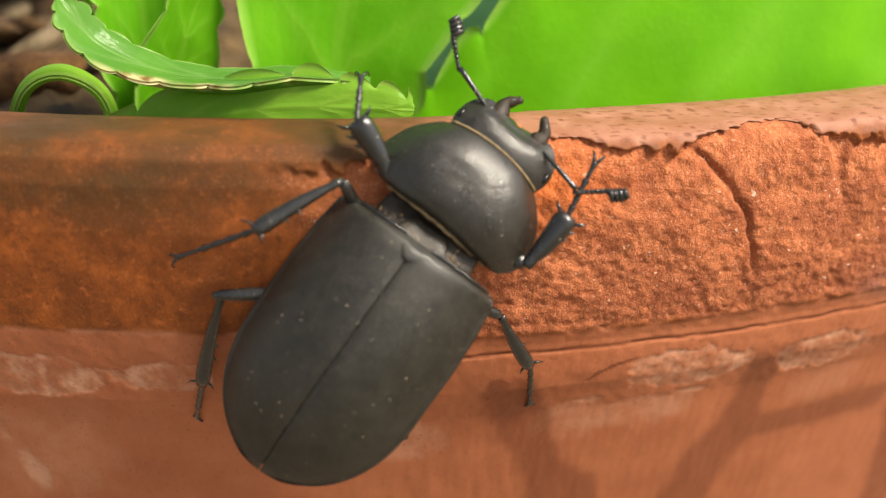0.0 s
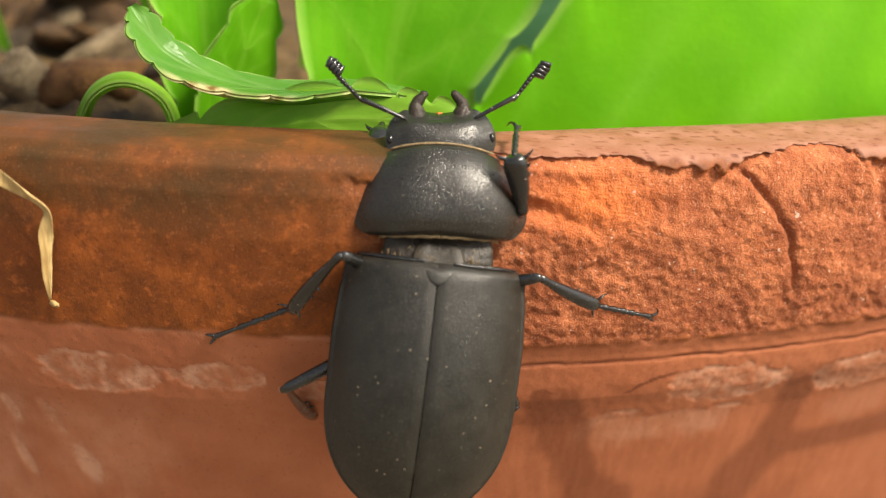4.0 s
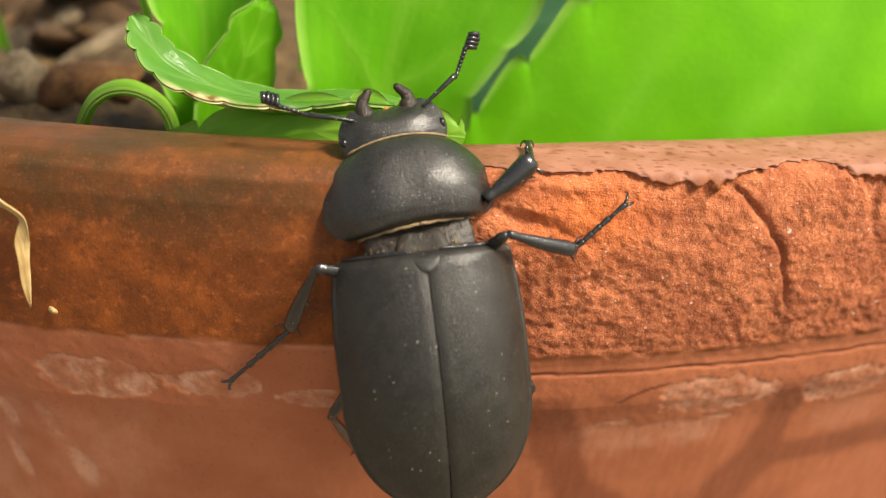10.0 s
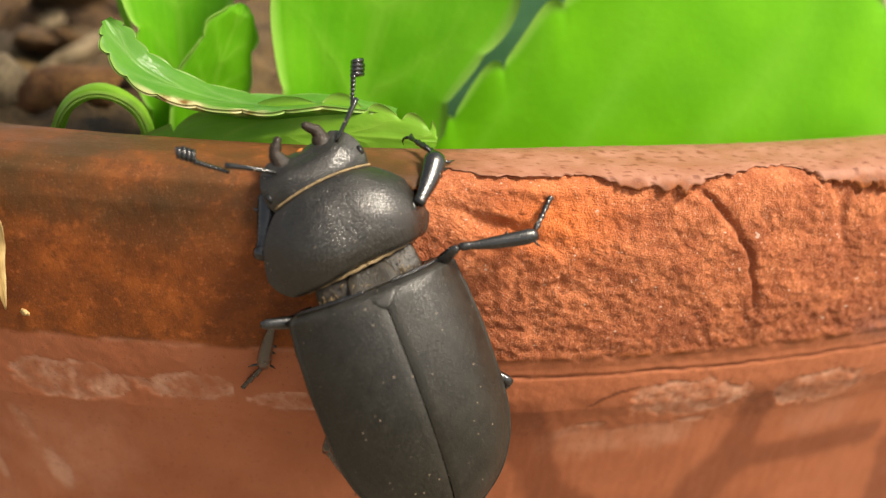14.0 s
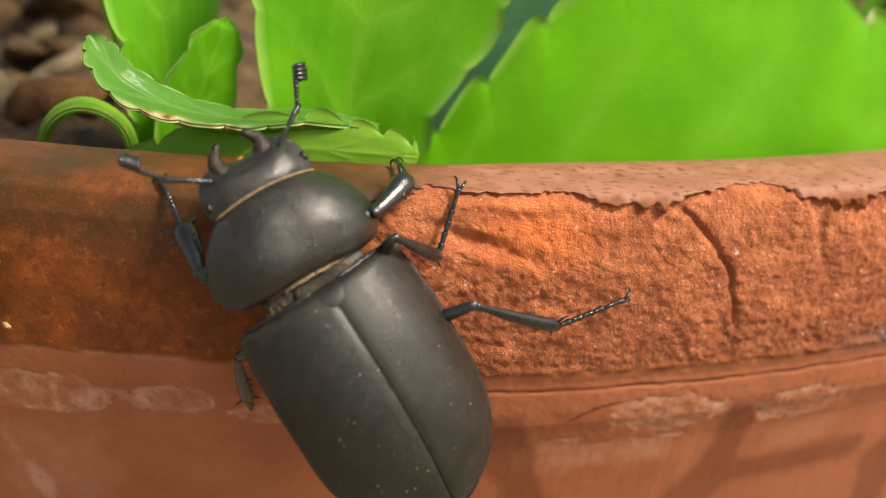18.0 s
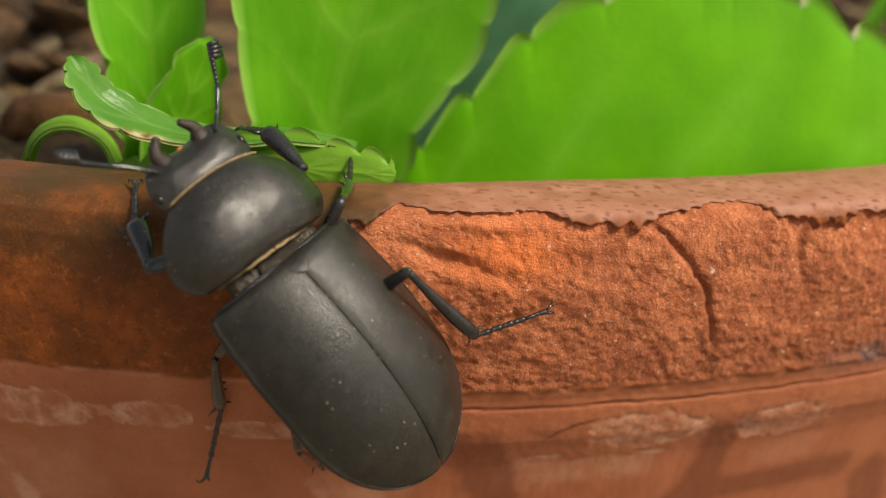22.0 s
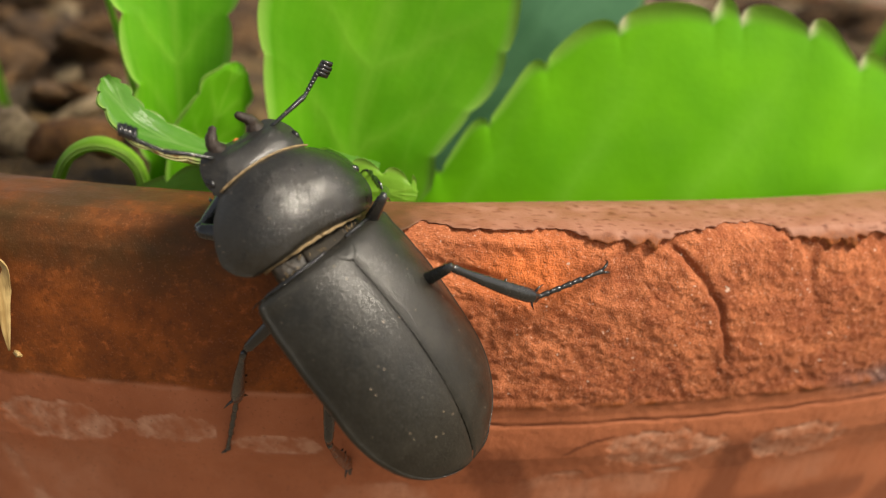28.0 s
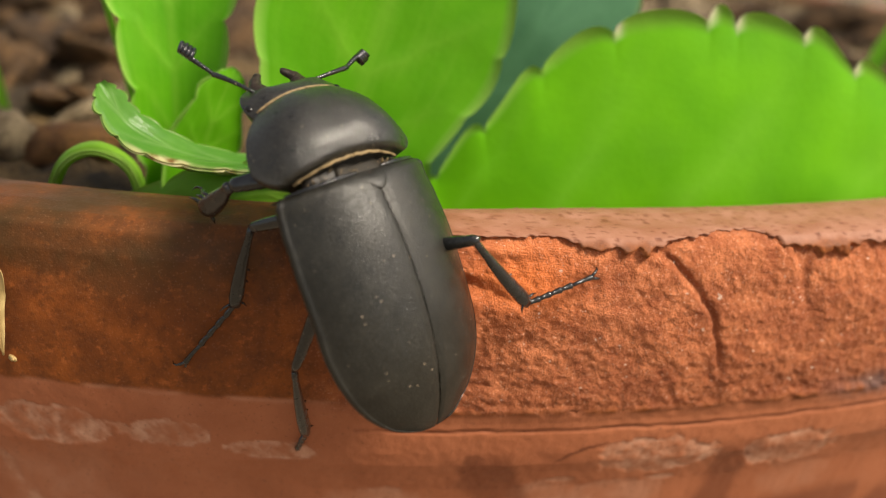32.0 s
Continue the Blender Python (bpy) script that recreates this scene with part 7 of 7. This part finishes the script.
    walk(BEETLE["right_hind_tarsus"], [
        (0, pose(0.00080, -0.01330, -0.01121, -42.3, -0.0, 161.9)), (1, pose(0.00105, -0.01377, -0.01058, -40.7, 1.0, 163.3)),
        (2, pose(0.00279, -0.01429, -0.01280, -43.6, 3.4, 167.0)), (2.5, pose(0.00372, -0.01488, -0.01234, -50.4, 2.0, 166.0)),
        (3, pose(0.00331, -0.01619, -0.01191, -42.0, 1.4, 165.8)), (3.5, pose(0.00316, -0.01553, -0.01193, -37.1, -0.5, 163.6)),
        (6, pose(0.00339, -0.01442, -0.01113, -39.7, 0.5, 165.0)), (7, pose(0.00290, -0.01483, -0.01042, -37.6, -0.8, 163.2)),
        (8, pose(0.00267, -0.01426, -0.01183, -42.8, -1.5, 161.9)), (9, pose(0.00264, -0.01467, -0.01054, -39.8, -1.7, 161.2)),
        (10, pose(0.00237, -0.01475, -0.01084, -43.2, -2.0, 160.3)), (11, pose(0.00181, -0.01484, -0.01064, -44.2, -4.1, 157.0)),
        (12, pose(0.00160, -0.01491, -0.00979, -39.7, -4.5, 155.4)), (13, pose(0.00164, -0.01463, -0.00920, -38.8, -3.7, 155.4)),
        (16, pose(0.00956, -0.01254, -0.00993, -61.1, 15.3, -175.5)), (16.5, pose(0.01474, -0.01321, -0.00824, -24.9, 40.2, -145.9)),
        (17, pose(0.01263, -0.01382, -0.00803, -13.2, 38.4, -127.6)), (18, pose(0.01462, -0.01143, -0.00410, 0.3, 34.5, -103.1)),
        (19, pose(0.01375, -0.01160, -0.00490, 1.8, 29.5, -105.6)), (20, pose(0.01025, -0.01353, -0.00713, -28.1, 20.9, -145.0)),
        (21, pose(0.01048, -0.01284, -0.00392, -3.7, 28.9, -102.0)), (22, pose(0.00835, -0.01239, -0.00158, 15.6, 26.1, -106.0)),
        (23, pose(0.00780, -0.01392, -0.00385, -12.8, 26.2, -146.8)), (24, pose(0.01125, -0.01151, 0.00000, 11.1, 24.2, -103.7)),
        (27, pose(0.01120, -0.01180, -0.00016, 13.8, 20.9, -102.9)), (28, pose(0.01067, -0.01136, 0.00090, 17.5, 18.2, -102.5)),
        (29, pose(0.01056, -0.01122, 0.00024, 17.3, 14.7, -98.3)), (30, pose(0.01038, -0.01115, 0.00033, 17.6, 12.0, -95.2)),
        (31, pose(0.01000, -0.01124, 0.00059, 17.4, 9.2, -92.5)), (32, pose(0.00987, -0.01220, -0.00042, 18.0, 6.7, -88.4))])
    walk(BEETLE["left_antenna_scape"], [
        (0, pose(-0.00182, 0.01238, -0.00394, 2.5, -0.0, 69.3)), (1, pose(-0.00219, 0.01224, -0.00422, -0.1, -0.1, 70.9)),
        (2, pose(-0.00317, 0.01190, -0.00383, 1.8, -0.0, 71.1)), (2.5, pose(-0.00351, 0.01184, -0.00423, 0.8, -0.2, 75.5)),
        (3, pose(-0.00291, 0.01205, -0.00440, 0.3, -0.1, 71.4)), (3.5, pose(-0.00330, 0.01185, -0.00433, 2.0, -0.1, 73.4)),
        (6, pose(-0.00361, 0.01187, -0.00373, 5.3, 0.2, 65.0)), (7, pose(-0.00296, 0.01234, -0.00334, 5.6, 0.8, 56.4)),
        (8, pose(-0.00295, 0.01162, -0.00505, -7.8, -0.1, 66.2)), (9, pose(-0.00338, 0.01164, -0.00491, -5.4, -0.5, 62.5)),
        (10, pose(-0.00355, 0.01182, -0.00480, 4.1, 0.7, 77.2)), (11, pose(-0.00395, 0.01173, -0.00413, 4.0, 0.8, 73.2)),
        (12, pose(-0.00338, 0.01132, -0.00520, 21.3, -1.8, 116.8)), (13, pose(-0.00383, 0.01170, -0.00428, 3.3, 9.5, 81.5)),
        (16, pose(-0.00286, 0.01133, -0.00343, 3.0, 8.5, 54.5)), (16.5, pose(-0.00295, 0.01123, -0.00363, 3.5, 6.8, 62.8)),
        (17, pose(-0.00276, 0.01127, -0.00377, 1.4, 6.1, 55.3)), (18, pose(-0.00210, 0.01151, -0.00359, 5.2, 5.1, 58.9)),
        (19, pose(-0.00165, 0.01164, -0.00358, 5.6, 4.7, 54.2)), (20, pose(-0.00255, 0.01127, -0.00307, 4.3, 4.6, 46.4)),
        (21, pose(-0.00230, 0.01142, -0.00339, 2.5, 4.2, 40.8)), (22, pose(-0.00261, 0.01156, -0.00249, 4.3, 1.8, 49.3)),
        (23, pose(-0.00283, 0.01154, -0.00256, -1.1, 0.7, 48.4)), (24, pose(-0.00253, 0.01156, -0.00328, -3.1, 0.0, 49.7)),
        (27, pose(-0.00192, 0.01167, -0.00306, -1.5, -1.4, 44.8)), (28, pose(-0.00182, 0.01155, -0.00396, -6.5, -1.9, 48.1)),
        (29, pose(-0.00181, 0.01172, -0.00369, -4.0, -1.8, 44.6)), (30, pose(-0.00242, 0.01058, -0.00609, -23.8, -0.6, 59.5)),
        (31, pose(-0.00255, 0.01097, -0.00557, -9.0, -4.4, 50.1)), (32, pose(-0.00263, 0.00979, -0.00727, -36.7, -6.7, 37.4))])
    walk(BEETLE["left_antenna_flagellum"], [
        (0, pose(-0.00546, 0.01375, -0.00377, 4.0, 0.0, 45.1)), (1, pose(-0.00564, 0.01343, -0.00422, 1.1, -0.1, 47.1)),
        (2, pose(-0.00695, 0.01319, -0.00370, 1.4, -0.2, 52.7)), (2.5, pose(-0.00747, 0.01286, -0.00417, 1.0, -0.3, 58.5)),
        (3, pose(-0.00658, 0.01328, -0.00438, -2.3, -0.1, 50.2)), (3.5, pose(-0.00720, 0.01302, -0.00419, 1.3, -0.1, 51.6)),
        (6, pose(-0.00724, 0.01357, -0.00336, 6.9, -0.0, 50.5)), (7, pose(-0.00598, 0.01435, -0.00299, 6.9, 1.4, 37.1)),
        (8, pose(-0.00641, 0.01315, -0.00557, -13.9, -0.2, 50.4)), (9, pose(-0.00692, 0.01350, -0.00529, -4.8, -0.2, 50.6)),
        (10, pose(-0.00726, 0.01267, -0.00453, 3.7, 1.1, 67.5)), (11, pose(-0.00755, 0.01282, -0.00386, 3.8, 1.0, 64.9)),
        (12, pose(-0.00647, 0.00971, -0.00385, -7.6, 0.3, 74.4)), (13, pose(-0.00743, 0.01227, -0.00407, 1.2, -0.8, 64.8)),
        (16, pose(-0.00573, 0.01341, -0.00325, 6.2, -0.3, 43.0)), (16.5, pose(-0.00605, 0.01285, -0.00342, 2.9, -1.0, 51.4)),
        (17, pose(-0.00570, 0.01331, -0.00368, 0.2, -0.5, 42.8)), (18, pose(-0.00472, 0.01313, -0.00331, 2.0, -0.4, 41.1)),
        (19, pose(-0.00439, 0.01365, -0.00324, 5.4, -0.2, 36.9)), (20, pose(-0.00510, 0.01373, -0.00280, 6.1, -0.7, 44.1)),
        (21, pose(-0.00447, 0.01395, -0.00324, 2.3, -0.3, 40.5)), (22, pose(-0.00519, 0.01378, -0.00224, 10.0, -2.0, 51.6)),
        (23, pose(-0.00564, 0.01403, -0.00263, 1.3, -1.1, 41.9)), (24, pose(-0.00537, 0.01397, -0.00348, -2.5, -1.5, 40.4)),
        (27, pose(-0.00447, 0.01423, -0.00316, -1.4, -2.9, 33.8)), (28, pose(-0.00443, 0.01391, -0.00435, -9.2, -3.4, 30.8)),
        (29, pose(-0.00429, 0.01423, -0.00393, -4.9, -2.2, 34.0)), (30, pose(-0.00522, 0.01225, -0.00753, -39.7, -1.0, 40.7)),
        (31, pose(-0.00510, 0.01314, -0.00610, -16.1, -7.3, 31.9)), (32, pose(-0.00415, 0.01220, -0.00936, -27.3, -8.2, 29.2))])
    walk(BEETLE["right_antenna_scape"], [
        (0, pose(0.00327, 0.01211, -0.00376, 6.8, 0.0, -104.8)), (1, pose(0.00291, 0.01223, -0.00403, 7.4, 0.3, -107.4)),
        (2, pose(0.00189, 0.01258, -0.00381, 5.7, -2.6, -81.5)), (2.5, pose(0.00154, 0.01253, -0.00414, 3.7, -3.8, -60.1)),
        (3, pose(0.00218, 0.01236, -0.00435, 3.8, -2.6, -71.1)), (3.5, pose(0.00176, 0.01249, -0.00442, 0.2, -2.8, -59.2)),
        (6, pose(0.00143, 0.01266, -0.00376, 6.7, -2.4, -50.7)), (7, pose(0.00214, 0.01234, -0.00329, 7.0, -0.8, -62.4)),
        (8, pose(0.00215, 0.01181, -0.00502, -4.6, 0.2, -71.2)), (9, pose(0.00170, 0.01212, -0.00497, -8.0, 1.4, -53.0)),
        (10, pose(0.00152, 0.01240, -0.00503, 0.8, 1.3, -52.2)), (11, pose(0.00107, 0.01253, -0.00445, -1.0, 0.9, -41.9)),
        (12, pose(0.00170, 0.01176, -0.00532, -42.6, 0.7, -46.9)), (13, pose(0.00119, 0.01256, -0.00440, -9.1, 1.2, -46.1)),
        (16, pose(0.00223, 0.01166, -0.00358, -4.0, 0.9, -47.1)), (16.5, pose(0.00212, 0.01171, -0.00384, -8.2, 0.3, -53.9)),
        (17, pose(0.00232, 0.01165, -0.00392, -9.1, 0.8, -49.2)), (18, pose(0.00300, 0.01141, -0.00362, -2.5, -0.5, -57.8)),
        (19, pose(0.00342, 0.01121, -0.00392, -2.6, -0.2, -52.3)), (20, pose(0.00253, 0.01170, -0.00324, 1.5, 0.1, -45.8)),
        (21, pose(0.00279, 0.01151, -0.00372, -2.8, 0.3, -57.8)), (22, pose(0.00249, 0.01166, -0.00234, 5.6, 1.9, -41.4)),
        (23, pose(0.00226, 0.01165, -0.00230, 7.5, 3.5, -54.7)), (24, pose(0.00257, 0.01147, -0.00308, 4.6, 3.3, -58.8)),
        (27, pose(0.00315, 0.01138, -0.00270, 9.4, 2.4, -65.2)), (28, pose(0.00324, 0.01127, -0.00340, 12.3, 4.4, -81.4)),
        (29, pose(0.00324, 0.01115, -0.00328, 9.2, 4.0, -79.3)), (30, pose(0.00265, 0.01022, -0.00569, -8.1, 4.2, -79.1)),
        (31, pose(0.00253, 0.01087, -0.00539, -7.6, 4.7, -63.9)), (32, pose(0.00246, 0.00972, -0.00687, -3.1, 1.8, -84.1))])
    walk(BEETLE["right_antenna_flagellum"], [
        (0, pose(0.00696, 0.01113, -0.00330, 3.8, -0.0, -52.3)), (1, pose(0.00662, 0.01106, -0.00352, 2.9, 0.3, -57.9)),
        (2, pose(0.00555, 0.01315, -0.00344, 3.1, -1.1, -26.9)), (2.5, pose(0.00469, 0.01435, -0.00391, 4.4, -1.0, -25.3)),
        (3, pose(0.00567, 0.01357, -0.00410, 1.4, -0.3, -33.3)), (3.5, pose(0.00484, 0.01433, -0.00441, -0.5, -0.3, -30.7)),
        (6, pose(0.00432, 0.01504, -0.00332, 8.1, -0.3, -30.9)), (7, pose(0.00547, 0.01408, -0.00283, 8.1, 1.6, -45.8)),
        (8, pose(0.00548, 0.01294, -0.00530, -20.0, 1.2, -44.7)), (9, pose(0.00456, 0.01429, -0.00547, -14.8, 6.7, -25.4)),
        (10, pose(0.00452, 0.01472, -0.00497, 1.4, 5.8, -24.9)), (11, pose(0.00361, 0.01536, -0.00451, -1.1, 4.8, -19.2)),
        (12, pose(0.00338, 0.01338, -0.00747, -36.1, 2.6, -56.8)), (13, pose(0.00338, 0.01468, -0.00489, -12.8, 17.1, -29.6)),
        (16, pose(0.00461, 0.01388, -0.00381, -15.0, 14.7, -28.7)), (16.5, pose(0.00463, 0.01354, -0.00429, -22.5, 13.1, -25.6)),
        (17, pose(0.00464, 0.01366, -0.00441, -21.1, 10.0, -28.4)), (18, pose(0.00581, 0.01317, -0.00376, -12.1, 7.0, -32.9)),
        (19, pose(0.00621, 0.01337, -0.00407, -6.3, 4.2, -41.9)), (20, pose(0.00498, 0.01408, -0.00315, -10.5, 5.7, -13.3)),
        (21, pose(0.00563, 0.01329, -0.00388, -15.5, 2.0, -30.4)), (22, pose(0.00487, 0.01435, -0.00198, 1.0, 2.5, -29.6)),
        (23, pose(0.00525, 0.01373, -0.00183, 4.2, 2.8, -39.9)), (24, pose(0.00568, 0.01335, -0.00278, 0.9, 2.1, -38.8)),
        (27, pose(0.00648, 0.01289, -0.00210, 12.8, 0.8, -53.2)), (28, pose(0.00681, 0.01175, -0.00262, 10.7, 2.6, -64.4)),
        (29, pose(0.00677, 0.01179, -0.00270, 10.6, 3.4, -66.2)), (30, pose(0.00604, 0.01091, -0.00618, -25.3, 3.5, -63.8)),
        (31, pose(0.00558, 0.01240, -0.00584, -14.3, 8.9, -46.3)), (32, pose(0.00586, 0.01008, -0.00705, -17.0, 2.4, -67.9))])
    walk(straw, [(0, pose(-0.02580, 0.00153, -0.00430, 0, 0, 0)), (2, pose(-0.02460, 0.00153, -0.00430, 0, 3, 0)), (3, pose(-0.02440, 0.00153, -0.00430, 0, 4, 0)), (3.5, pose(-0.02460, 0.00153, -0.00430, 0, 3, 0)), (5.5, pose(-0.02800, 0.00153, -0.00430, 0, -4, 0)), (6, pose(-0.02800, 0.00153, -0.00430, 0, -4, 0)), (7, pose(-0.02740, 0.00153, -0.00430, 0, -2, 0)), (9, pose(-0.02720, 0.00153, -0.00430, 0, -2, 0)), (13, pose(-0.02720, 0.00153, -0.00430, 0, -2, 0)), (16, pose(-0.02600, 0.00153, -0.00430, 0, 0, 0)), (24, pose(-0.02580, 0.00153, -0.00430, 0, 0, 0)), (27, pose(-0.02600, 0.00153, -0.00430, 0, -1, 0)), (32, pose(-0.02610, 0.00153, -0.00430, 0, -1, 0))])


motions()
